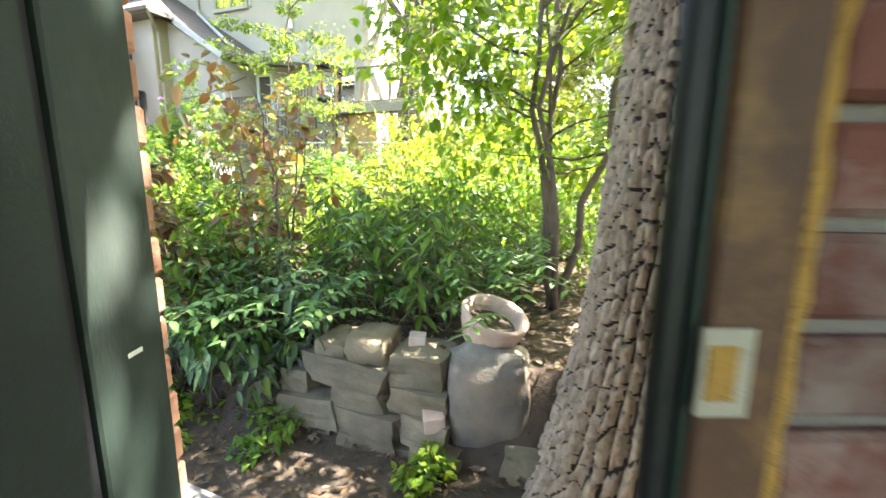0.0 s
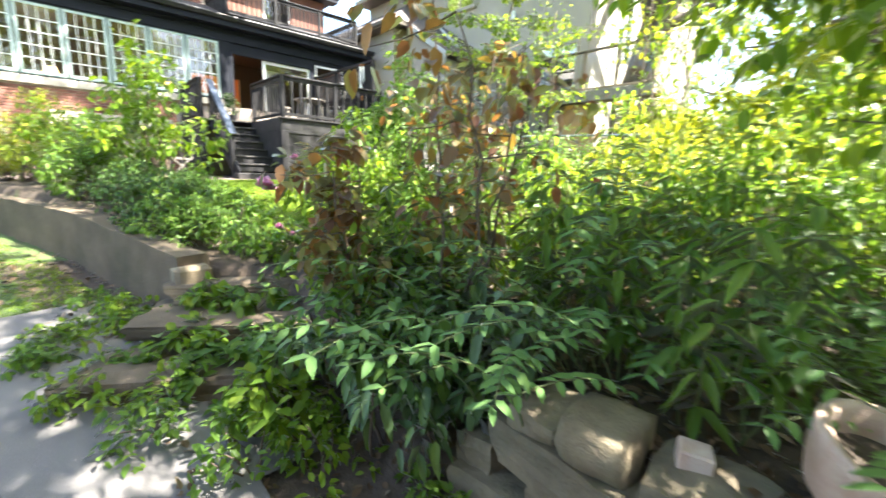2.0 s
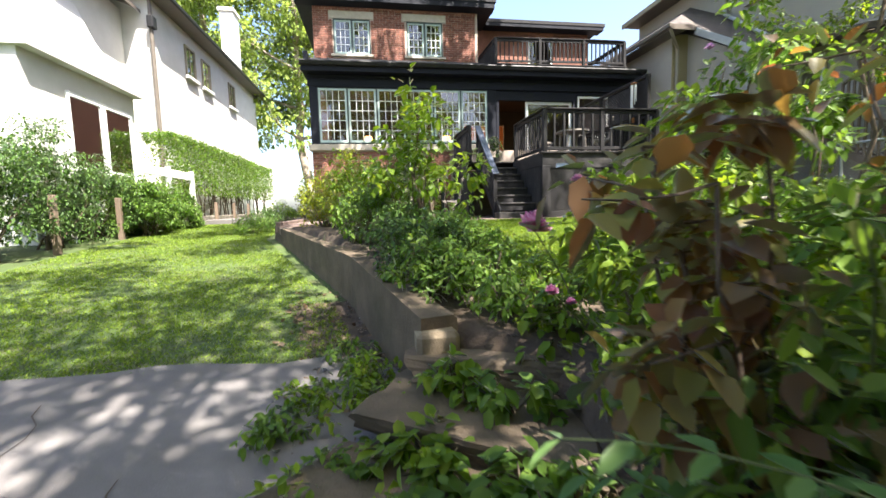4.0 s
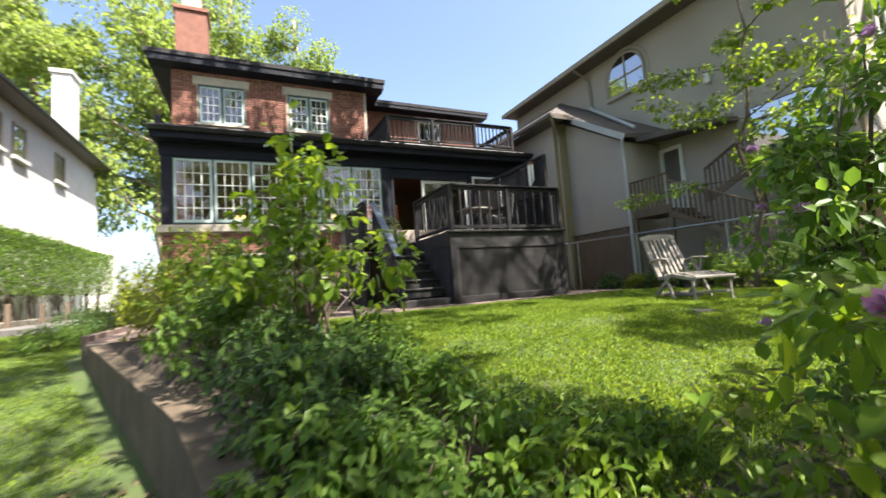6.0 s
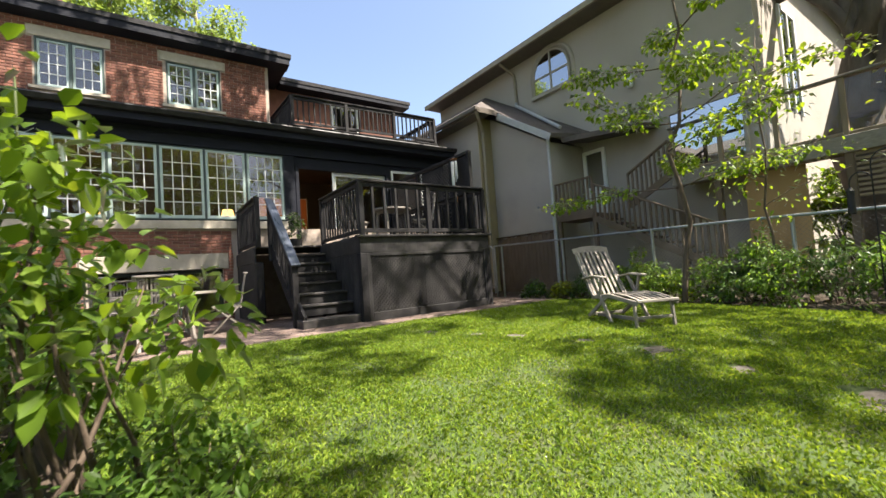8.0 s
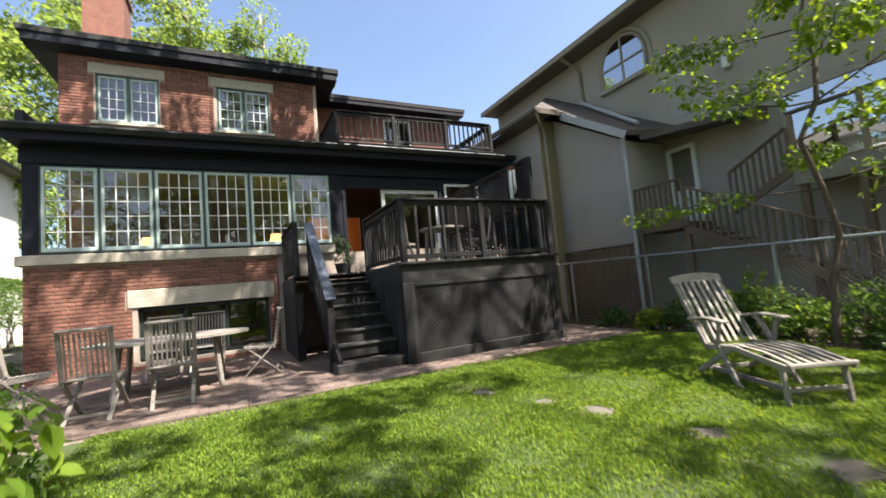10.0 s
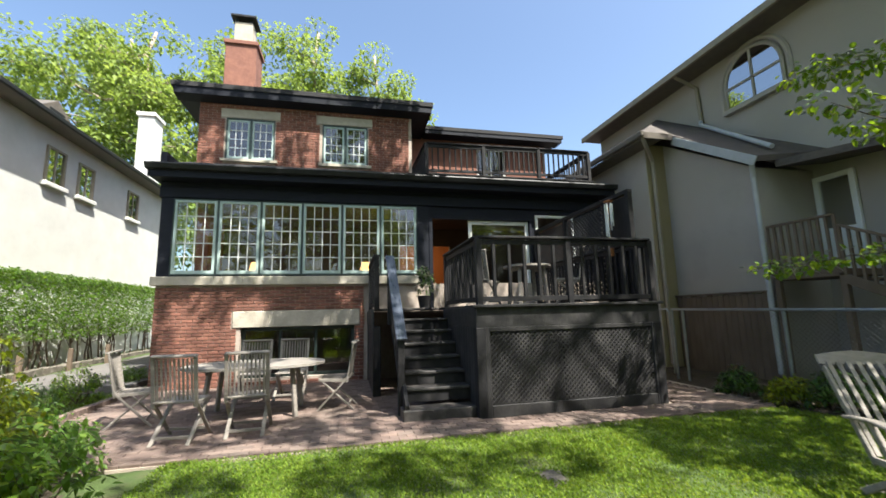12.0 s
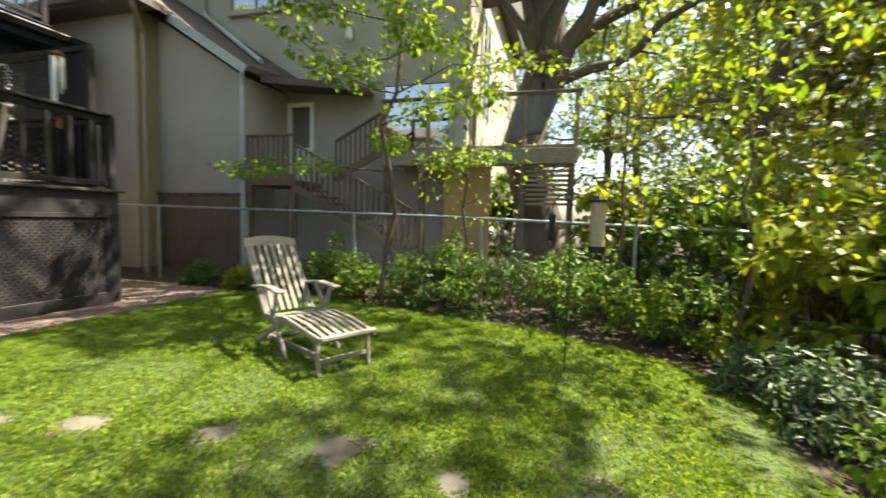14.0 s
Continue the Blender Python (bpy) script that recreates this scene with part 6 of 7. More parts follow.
# ---- the bank behind the field-stone wall ----
def fronds(name, label, at, count, length, height, material, seed, heading=None, spread=0.3, leaflet=0.078, group=""):
    """Arching stalks with paired leaflets."""
    rng = np.random.default_rng(seed)
    e = thing(name, label, "plant", at, group)
    P, D, N = [], [], []
    for k in range(count):
        st = Shape()
        ang = rng.uniform(0, 6.28) if heading is None else heading + rng.uniform(-0.9, 0.9)
        L = length * rng.uniform(0.7, 1.2)
        h = height * rng.uniform(0.5, 1.1)
        b = np.array([rng.uniform(-spread, spread), rng.uniform(-spread, spread), -0.03])
        f = np.array([math.cos(ang), math.sin(ang), 0])
        pts = [b + f * L * (t ** 1.3) + np.array([0, 0, h * (1.9 * t - 1.15 * t * t) / 0.78]) for t in np.linspace(0, 1, 12)]
        st.tube(pts, [0.005 - 0.0032 * q / 11 for q in range(12)], 4)
        part("stalk", st, M_STEM, e, smooth=True)
        side = np.array([-f[1], f[0], 0])
        for q in range(3, 12):
            t = pts[q] - pts[q - 1]
            t = t / np.linalg.norm(t)
            for sg in (-1, 1):
                P.append(pts[q]); D.append(side * sg + t * 0.7 + np.array([0, 0, -0.15])); N.append(np.array([0, 0, 1.0]) + rng.normal(size=3) * 0.2)
    P, D, N = np.array(P), np.array(D), np.array(N)
    LL = leaflet * rng.uniform(0.8, 1.25, len(P))
    part("foliage", leaf_mesh("leaflets", P, D, N, LL, LL * 0.42, material, False, 0.15), material, e)
    return e


for k, (x, y, n, L, h, hd) in enumerate(((-1.55, 2.28, 9, 0.75, 0.42, -1.9), (-1.25, 2.65, 12, 0.8, 0.6, -1.7), (-1.75, 2.9, 12, 0.8, 0.95, None), (-0.5, 3.2, 12, 0.8, 0.8, None), (-2.1, 3.4, 12, 0.9, 1.1, None), (-0.75, 2.95, 12, 0.7, 0.6, -1.6), (-1.9, 2.5, 8, 0.85, 0.6, -2.2), (-2.2, 2.15, 7, 0.75, 0.55, -2.6), (-0.35, 3.7, 10, 0.7, 0.6, None), (-1.6, 3.2, 10, 0.8, 0.8, None), (-2.5, 3.0, 9, 0.8, 0.8, None), (-0.9, 3.6, 12, 0.8, 0.7, None))):
    fronds("pinnate_seedling", "arching blue-green seedling with paired leaflets", (x, y, gz(x, y)), n, L, h, L_BLUE, 200 + k, hd, group="bank seedlings")
BANK = ((-0.6, 4.3, 0.7, 1.1, L_MID), (-1.4, 4.0, 0.8, 1.3, L_MID), (-2.3, 3.8, 0.8, 1.3, L_BRIGHT), (-3.2, 4.2, 0.8, 1.4, L_MID), (-0.2, 5.4, 0.9, 1.5, L_BRIGHT), (-1.2, 5.2, 0.9, 1.6, L_BRIGHT),
        (-2.2, 5.2, 0.9, 1.7, L_YELLOW), (0.9, 4.4, 0.8, 1.3, L_MID), (-3.0, 6.2, 0.8, 1.7, L_BRIGHT), (-1.9, 6.6, 1.0, 2.0, L_YELLOW), (-0.6, 6.6, 1.0, 2.1, L_BRIGHT), (0.8, 6.2, 1.0, 1.8, L_YELLOW))
for k, (x, y, r, h, m) in enumerate(BANK):
    shrub("bank_shrub", "leafy green shrub on the wooded bank", (x, y, gz(x, y)), r, h, 2000, 0.075, m, 60 + k, stems=11, group="bank shrubs", clumps=34)
for k, (x, y, h) in enumerate(((-1.35, 2.75, 0.75), (-1.05, 2.6, 0.7), (-0.8, 2.75, 0.8), (-1.7, 2.7, 0.85), (-1.1, 3.1, 0.9), (-2.0, 3.0, 0.9), (-1.5, 3.6, 1.0), (-2.4, 2.5, 0.8))):
    rng = np.random.default_rng(300 + k)
    e = thing("tall_weed", "upright green weed stalk with drooping leaves", "plant", (x, y, gz(x, y)), "bank weeds")
    P = []
    for j in range(7):
        st = Shape()
        a = rng.normal(size=2) * 0.13
        pts = limb(st, (a[0], a[1], -0.05), (a[0] * 1.8, a[1] * 1.8, h * rng.uniform(0.7, 1.1)), 0.006, 0.003, rng, 0.05, 5, 8)
        part("stalk", st, M_STEM, e, smooth=True)
        P += pts[3:] * 3
    P = np.array(P)
    D = rand_dirs(rng, len(P))
    D[:, 2] = -0.25
    LL = rng.uniform(0.09, 0.17, len(P))
    part("foliage", leaf_mesh("foliage", P, D, np.tile([0, 0, 1.0], (len(P), 1)) + rng.normal(size=P.shape) * 0.2, LL, LL * 0.36, L_MID, False, 0.35), L_MID, e)
for k, (x, y, r, h) in enumerate(((-1.95, 2.0, 0.30, 0.42), (-2.2, 1.85, 0.34, 0.5), (-1.8, 2.2, 0.3, 0.5), (-2.5, 1.8, 0.32, 0.55))):
    shrub("drooping_plant", "grey-green broad-leaved plant drooping over the wall", (x, y, gz(x, y)), r, h, 230, 0.10, L_GREYBLUE, 320 + k, stems=8, category="plant", group="drooping plants", aspect=0.5, squash=0.9, clumps=14, droop=0.5)
for k, (x, y, r, h) in enumerate(((-2.15, 2.05, 0.4, 0.7), (-2.55, 2.15, 0.4, 0.8), (-2.9, 2.45, 0.42, 0.85), (-3.1, 2.9, 0.5, 1.0))):
    shrub("leafy_perennial", "dense toothed-leaf perennial on the bank", (x, y, gz(x, y)), r, h, 1100, 0.085, L_DARK if k == 0 else L_MID if k % 2 else L_BRIGHT, 330 + k, stems=10, category="plant", group="bank perennials", aspect=0.5, clumps=24)


def smoke_bush(at, lean, h, r, n, seed):
    rng = np.random.default_rng(seed)
    e = thing("smoke_bush", "bronze-red leaved smoke bush on dark twigs", "shrub", at, "smoke bushes")
    st, ends, rad = Shape(), [], []
    for k in range(4):
        b = (lean[0] + rng.normal() * r * 0.5, lean[1] + rng.normal() * r * 0.5, h * rng.uniform(0.8, 1.0))
        pts = limb(st, (rng.normal() * 0.03, rng.normal() * 0.03, -0.05), b, 0.013, 0.004, rng, 0.06, 6, 8)
        for q in (4, 5, 6, 7, 8):
            v = rng.normal(size=3) * np.array([1, 1, 0.4]) * r * 0.5
            limb(st, pts[q], pts[q] + v, 0.005, 0.002, rng, 0.1, 4, 3)
            ends += [pts[q] + v, pts[q] + v * 0.5]
            rad += [r * 0.36, r * 0.3]
    part("woody_frame", st, M_TWIG, e, smooth=True)
    foliage("foliage", e, ends, rad, n, 0.088, L_BRONZE, seed + 1, 0.72, 0.7, False)


smoke_bush((-2.62, 1.88, gz(-2.62, 1.88)), (0.0, -0.06), 1.45, 0.26, 420, 350)
smoke_bush((-2.2, 2.35, gz(-2.2, 2.35)), (0.0, 0.05), 1.75, 0.45, 330, 352)
smoke_bush((-2.6, 2.9, gz(-2.6, 2.9)), (-0.1, 0.1), 1.7, 0.5, 330, 354)
for k, (x, y, r, h, m) in enumerate(((-3.0, 1.45, 0.22, 0.25, L_MID), (-3.3, 1.12, 0.2, 0.22, L_BRIGHT), (-4.15, 1.25, 0.22, 0.2, L_MID), (-4.6, 1.05, 0.25, 0.2, L_BRIGHT), (-3.75, 1.0, 0.22, 0.18, L_MID), (-2.75, 1.45, 0.22, 0.35, L_BRIGHT), (-3.3, 2.25, 0.3, 0.6, L_BRIGHT), (-4.5, 0.7, 0.2, 0.12, L_BRIGHT), (-4.1, 0.6, 0.2, 0.14, L_MID), (-3.5, 0.75, 0.22, 0.2, L_BRIGHT), (-5.0, 0.9, 0.22, 0.15, L_MID), (-3.0, 1.0, 0.24, 0.22, L_MID), (-2.5, 1.3, 0.24, 0.3, L_MID), (-2.3, 1.55, 0.25, 0.35, L_BRIGHT), (-3.15, 1.75, 0.2, 0.4, L_MID), (-1.75, 1.75, 0.2, 0.2, L_MID), (-0.75, 1.8, 0.14, 0.16, L_BRIGHT), (-4.25, 2.25, 0.22, 0.3, L_MID), (-4.3, 0.95, 0.25, 0.22, L_BRIGHT))):
    shrub("weed_tuft", "low green weed tuft beside the stone steps", (x, y, gz(x, y)), r, h, 260, 0.06, m, 360 + k, stems=6, category="plant", group="step weeds", clumps=10)

for k, (x, y, z, rr, h) in enumerate(((-3.3, 1.62, 0.2, 0.2, 0.22), (-3.6, 1.35, 0.2, 0.2, 0.2), (-3.75, 1.8, 0.34, 0.2, 0.25), (-4.0, 1.55, 0.34, 0.18, 0.2), (-3.35, 1.3, 0.12, 0.22, 0.24), (-4.15, 2.1, 0.48, 0.22, 0.28), (-2.95, 1.68, 0.15, 0.24, 0.42), (-2.6, 1.5, 0.1, 0.24, 0.4))):
    shrub("broadleaf_weed", "broad bright-leaved weed growing over the stone steps", (x, y, z), rr, h, 110, 0.095, L_BRIGHT if k % 2 else L_MID, 820 + k, stems=6, category="plant", group="step weeds", clumps=9, aspect=0.7, flat=0.85)

# ---- shrub border along the retaining wall ----
BORDER = ((-4.85, 1.68, 0.26, 0.42, L_MID, 700, 0.06), (-5.2, 1.55, 0.34, 0.5, L_MID, 1300, 0.06), (-5.65, 1.6, 0.42, 0.55, L_DARK, 1700, 0.06), (-6.05, 1.8, 0.42, 0.5, L_MID, 1600, 0.06), (-6.35, 1.4, 0.38, 0.55, L_DARK, 1400, 0.06), (-5.7, 2.1, 0.36, 0.36, L_MID, 1100, 0.06), (-6.5, 2.1, 0.36, 0.45, L_MID, 1100, 0.06),
          (-7.5, 1.35, 0.55, 1.1, L_MID, 1600, 0.07), (-8.2, 1.0, 0.6, 1.25, L_BRIGHT, 1800, 0.07), (-9.2, 0.55, 0.6, 1.35, L_YELLOW, 2600, 0.06), (-9.9, 0.25, 0.5, 1.0, L_YELLOW, 1800, 0.06), (-8.8, 1.2, 0.5, 0.9, L_MID, 1200, 0.07),
          (-4.75, 2.35, 0.3, 0.28, L_BRIGHT, 600, 0.06), (-5.1, 2.1, 0.32, 0.34, L_MID, 800, 0.06), (-5.3, 2.5, 0.3, 0.22, L_BRIGHT, 600, 0.055), (-4.9, 2.75, 0.28, 0.2, L_MID, 500, 0.055), (-4.5, 2.0, 0.24, 0.3, L_MID, 500, 0.06),
          (-10.3, 0.6, 0.45, 0.7, L_MID, 1100, 0.07), (-7.1, 1.0, 0.4, 0.7, L_MID, 1000, 0.07))
for k, (x, y, r, h, m, n, sz) in enumerate(BORDER):
    shrub("border_shrub", "yellow-green shrub in the border above the wall" if m is L_YELLOW else "leafy green plant in the border above the wall", (x, y, gz(x, y)), r, h, n, sz, m, 400 + k, stems=10, group="wall border plants", clumps=26)
shrub("tall_border_shrub", "tall twiggy border shrub with lobed green leaves", (-6.8, 1.75, gz(-6.8, 1.75)), 0.75, 1.7, 950, 0.085, L_BRIGHT, 430, stems=14, clumps=16, low=0.35, aspect=0.8)
tree("border_sapling", "slim sapling rising from the border", (-6.75, 1.6, gz(-6.75, 1.6)), 2.1, 0.014, 0.6, 0.26, 130, 0.10, L_BRIGHT, 432, clump=0.2, limbs=6, bark=M_STEM, aspect=0.85, simple=False)


def flower(parent, at, r, material, seed, petals=80):
    rng = np.random.default_rng(seed)
    u = rng.uniform(0, 1, petals)
    ang = np.arange(petals) * 2.4
    tilt = 0.15 + 1.25 * u
    D = np.stack([np.cos(ang) * np.sin(tilt), np.sin(ang) * np.sin(tilt), np.cos(tilt)], 1)
    P = np.tile(np.array(at), (petals, 1)) + rng.normal(size=(petals, 3)) * r * 0.05
    N = np.cross(D, np.cross(np.array([[0, 0, 1.0]]), D)) + rng.normal(size=D.shape) * 0.3
    part("bloom", leaf_mesh("bloom", P, D, N, r * rng.uniform(0.7, 1.1, petals), r * 0.75, material, False, 0.05), material, parent)


rose = shrub("rose_bush", "leafy rose bush with full pink blooms", (-3.62, 2.5, gz(-3.62, 2.5)), 0.52, 1.2, 3000, 0.062, L_BRIGHT, 440, stems=16, clumps=40, aspect=0.6)
st = Shape()
rg = np.random.default_rng(3)
for k, (x, y, z, r) in enumerate(((-3.62, 1.84, 1.25, 0.09), (-3.72, 2.10, 1.46, 0.045), (-3.52, 1.88, 0.98, 0.04), (-3.55, 1.98, 0.92, 0.035))):
    p = (x + 3.62, y - 2.5, z - gz(-3.62, 2.5))
    limb(st, (rg.normal() * 0.1, -0.3, 0.1), p, 0.006, 0.003, rg, 0.1, 5, 6)
    flower(rose, p, r, M_PINK, 450 + k)
part("flower_stalk", st, M_STEM, rose)
lilac = shrub("flowering_shrub", "tall green shrub with mauve blooms", (-4.1, 3.42, gz(-4.1, 3.42)), 0.46, 2.0, 4000, 0.06, L_MID, 460, stems=16, clumps=46, aspect=0.6)
for k, (x, y, z) in enumerate(((-4.45, 2.75, 1.95), (-4.3, 2.7, 1.7), (-4.55, 2.95, 1.75), (-4.5, 2.8, 1.3), (-4.1, 2.75, 2.2))):
    flower(lilac, (x + 4.2, y - 3.15, z - gz(-4.2, 3.15)), 0.036, M_PURPLE, 470 + k, 20)

# ---- bed along the fence ----
FB = ((-10.6, 9.75, 0.35, 0.35, L_YELLOW), (-10.0, 9.8, 0.4, 0.5, L_DARK), (-9.3, 9.9, 0.42, 0.6, L_MID), (-8.6, 9.9, 0.45, 0.7, L_DARK), (-8.2, 9.5, 0.4, 0.55, L_BRIGHT), (-7.6, 9.7, 0.45, 0.8, L_MID), (-7.0, 9.5, 0.45, 0.75, L_DARK), (-6.4, 9.3, 0.45, 0.8, L_MID),
      (-5.9, 9.6, 0.5, 0.95, L_DARK), (-5.3, 9.2, 0.5, 1.0, L_MID), (-4.8, 9.5, 0.5, 1.1, L_MID), (-4.4, 9.0, 0.45, 0.8, L_BRIGHT), (-3.9, 9.3, 0.55, 1.1, L_MID), (-11.4, 9.7, 0.35, 0.4, L_DARK), (-6.9, 9.85, 0.45, 1.2, L_MID), (-9.0, 9.95, 0.4, 1.0, L_BRIGHT))
for k, (x, y, r, h, m) in enumerate(FB):
    shrub("fence_bed_plant", "leafy plant in the shaded bed by the chain-link fence", (x, y, gz(x, y)), r, h, 1100, 0.075, m, 500 + k, stems=8, category="plant", group="fence bed plants", clumps=22)
for k, (x, y, r, h) in enumerate(((-3.25, 7.55, 0.4, 0.5), (-2.9, 7.0, 0.4, 0.5), (-3.35, 8.2, 0.45, 0.55), (-2.6, 6.4, 0.45, 0.6), (-2.9, 7.9, 0.5, 0.7))):
    shrub("silvery_perennial", "silvery green perennial at the lawn's edge", (x, y, gz(x, y)), r, h, 1500, 0.085, L_GREYBLUE, 530 + k, stems=12, category="plant", group="silvery perennials", aspect=0.35, clumps=24)
for k, (x, y, r, h, m) in enumerate(((-2.6, 9.0, 0.9, 2.2, L_YELLOW), (-1.6, 8.4, 1.0, 2.4, L_BRIGHT), (-3.3, 10.6, 1.0, 2.6, L_BRIGHT), (-0.8, 9.6, 1.1, 2.9, L_YELLOW), (-2.2, 11.4, 1.2, 3.2, L_YELLOW), (-4.6, 11.2, 0.8, 2.0, L_YELLOW), (-0.6, 7.6, 0.9, 2.0, L_MID), (-1.9, 7.4, 0.7, 1.4, L_MID), (0.6, 8.3, 1.2, 2.8, L_BRIGHT), (-1.0, 12.4, 1.3, 3.4, L_BRIGHT), (-6.5, 14.6, 0.8, 3.0, L_BRIGHT))):
    shrub("wood_edge_shrub", "sunlit bushy growth at the edge of the wood", (x, y, gz(x, y)), r, h, 1900, 0.165, m, 560 + k, stems=12, group="wood edge shrubs", clumps=44, aspect=0.72, squash=0.45, flat=0.93)

# ---- hedge and shrubs on the drive side ----
for k, (x, h) in enumerate(((-9.6, 2.3), (-10.9, 2.35), (-12.2, 2.0), (-13.5, 1.4), (-14.8, 1.4), (-12.6, 1.3), (-14.0, 1.1))):
    shrub("hedge_shrub", "dense dark green boundary shrub", (x, -5.0 if k < 5 else -4.1, float(drive_z(x))), 0.85 if k < 5 else 0.6, h, 7000, 0.075, L_DARK if k < 3 else L_MID, 600 + k, stems=10, category="hedge", group="boundary shrubs", clumps=52, simple=True)


def hedge_section(x, y, z, lx, ly, low, high, n, seed):
    """A clipped block of leaves on bare stems."""
    rng = np.random.default_rng(seed)
    e = thing("hedge_section", "clipped bright green hedge on bare brown stems", "hedge", (x, y, z), "boundary hedge")
    st = Shape()
    for k in range(5):
        a = np.array([rng.uniform(-lx, lx) * 0.45, rng.uniform(-0.15, 0.15), -0.1])
        t = a + np.array([rng.normal() * 0.15, rng.normal() * 0.1, low + 0.5])
        tp = limb(st, a, t, 0.03, 0.014, rng, 0.08, 6, 6)
        for j in (3, 4, 5):
            limb(st, tp[j], tp[j] + np.array([rng.normal() * 0.3, rng.normal() * 0.25, 0.45]), 0.012, 0.005, rng, 0.1, 4, 3)
    part("woody_frame", st, M_TWIG, e, smooth=True)
    u = rng.uniform(-1, 1, (n, 3))
    side = rng.integers(0, 3, n)
    keep = side < 2
    u[side == 0, 2] = 1 - rng.exponential(0.12, (side == 0).sum())
    u[side == 1, 1] = 1 - rng.exponential(0.2, (side == 1).sum())
    lump = np.array([noise.noise((float(p[0]) * lx * 1.5 + x, float(p[1]) * 2, float(p[2]) * 2)) for p in u]) * 0.09
    ragged = np.where(u[:, 2] < -0.5, rng.uniform(0, 1, n) > 0.45, True) & (keep | (rng.uniform(0, 1, n) > 0.3))
    P = np.stack([u[:, 0] * lx / 2, u[:, 1] * (ly / 2 + lump), (low + high) / 2 + u[:, 2] * ((high - low) / 2 + lump)], 1)[ragged]
    D = rand_dirs(rng, len(P), 0.3)
    L = 0.075 * rng.uniform(0.7, 1.35, len(P))
    part("foliage", leaf_mesh("foliage", P, D, rand_dirs(rng, len(P), 0.8), L, L * 0.6, L_MID, True, 0.15), L_MID, e)


for k in range(8):
    x = -16.3 - k * 1.5
    hedge_section(x, -5.1, 1.08, 1.6, 1.0, 0.95, 2.72, 6500 if k < 5 else 4500, 640 + k)
hw = thing("hedge_wall", "low grey-brown rubble wall under the hedge", "wall", (-21, -4.75, 1.0), kind="structure")
for k in range(40):
    part("stone", rough_stone((0.34, 0.24, 0.3), 900 + k % 6, 0.2), M_STEPSTONE, hw).location = (5.6 - 0.29 * k, 0.02 * math.sin(k * 2.1), 0.13)
gt = thing("white_garden_fence", "white painted garden fence panel among shrubs", "fence", (-13.1, -4.45, 0.95))
for x in (0, -1.5, -3.0):
    part("post", Shape().box((x - 0.06, -0.06, -0.2), (x + 0.06, 0.06, 1.72), 0.01), M_WHITE, gt)
for z in (1.45,):
    part("rail", Shape().box((-3.0, -0.03, z), (0, 0.03, z + 0.22), 0.008), M_WHITE, gt)
for k, (x, y, r, h, m) in enumerate(((-13.6, -1.7, 0.5, 0.6, L_DARK), (-12.4, -1.75, 0.45, 0.4, L_MID), (-14.8, -1.6, 0.4, 0.7, L_BRIGHT), (-16.5, -1.5, 0.4, 0.5, L_MID))):
    shrub("patio_shrub", "low rounded shrub beside the patio", (x, y, gz(x, y)), r, h, 1800, 0.05, m, 620 + k, stems=8, group="patio shrubs", clumps=30)


# ---- lawn ----
def grass(name, label, n, inside, box, seed, tall=0.05):
    rng = np.random.default_rng(seed)
    x, y = rng.uniform(box[0], box[1], n), rng.uniform(box[2], box[3], n)
    keep = inside(x, y)
    x, y = x[keep], y[keep]
    thin = np.array([noise.noise((float(a) * 1.7, float(b) * 1.7, 4.0)) for a, b in zip(x[::1], y[::1])])
    keep = thin > rng.uniform(-1.2, -0.05, len(x))
    x, y, thin = x[keep], y[keep], thin[keep]
    z = ground_z(x, y) + 0.0
    P = np.stack([x, y, z], 1)
    D = rng.normal(size=P.shape) * 0.55
    D[:, 2] = 1.0
    N = rng.normal(size=P.shape)
    L = tall * rng.uniform(0.5, 1.4, len(P)) * (1 + 0.5 * thin)
    me = leaf_mesh(name, P, D, N, L, 0.011, L_GRASS, True, 0.35)
    tagged(part(name, me, L_GRASS), label, "grass", kind="stuff")


STONES = ((-9.06, 5.05, 0.36, 0.26), (-8.43, 5.30, 0.2, 0.16), (-7.91, 5.46, 0.36, 0.24), (-7.1, 5.62, 0.32, 0.22), (-6.45, 5.74, 0.36, 0.3), (-5.77, 5.77, 0.28, 0.2), (-5.02, 5.88, 0.6, 0.34))


def lawn_here(x, y):
    d = side_of_edge(x, y)
    ok = (d > 1.0 + 0.2 * np.sin(x * 3)) & (y < bed_edge(x) - 0.02) & (x < -3.4 - 0.3 * np.sin(y * 2)) & ~((x < -10.45) & (y < 10))
    for sx, sy, a, b in STONES:
        ok &= ((x - sx) / (a * 0.5)) ** 2 + ((y - sy) / (b * 0.5)) ** 2 > 0.6
    return ok


grass("lawn_grass", "uneven green lawn grass in dappled sun", 330000, lawn_here, (-10.6, -3.2, 1.5, 9.6), 700)
grass("drive_grass", "short grass strip between wheel tracks and hedge", 130000, lambda x, y: (side_of_edge(x, y) < -0.3) & (x < -5.05) & (y > -4.2), (-15.5, -5.0, -4.3, 1.4), 701, 0.04)


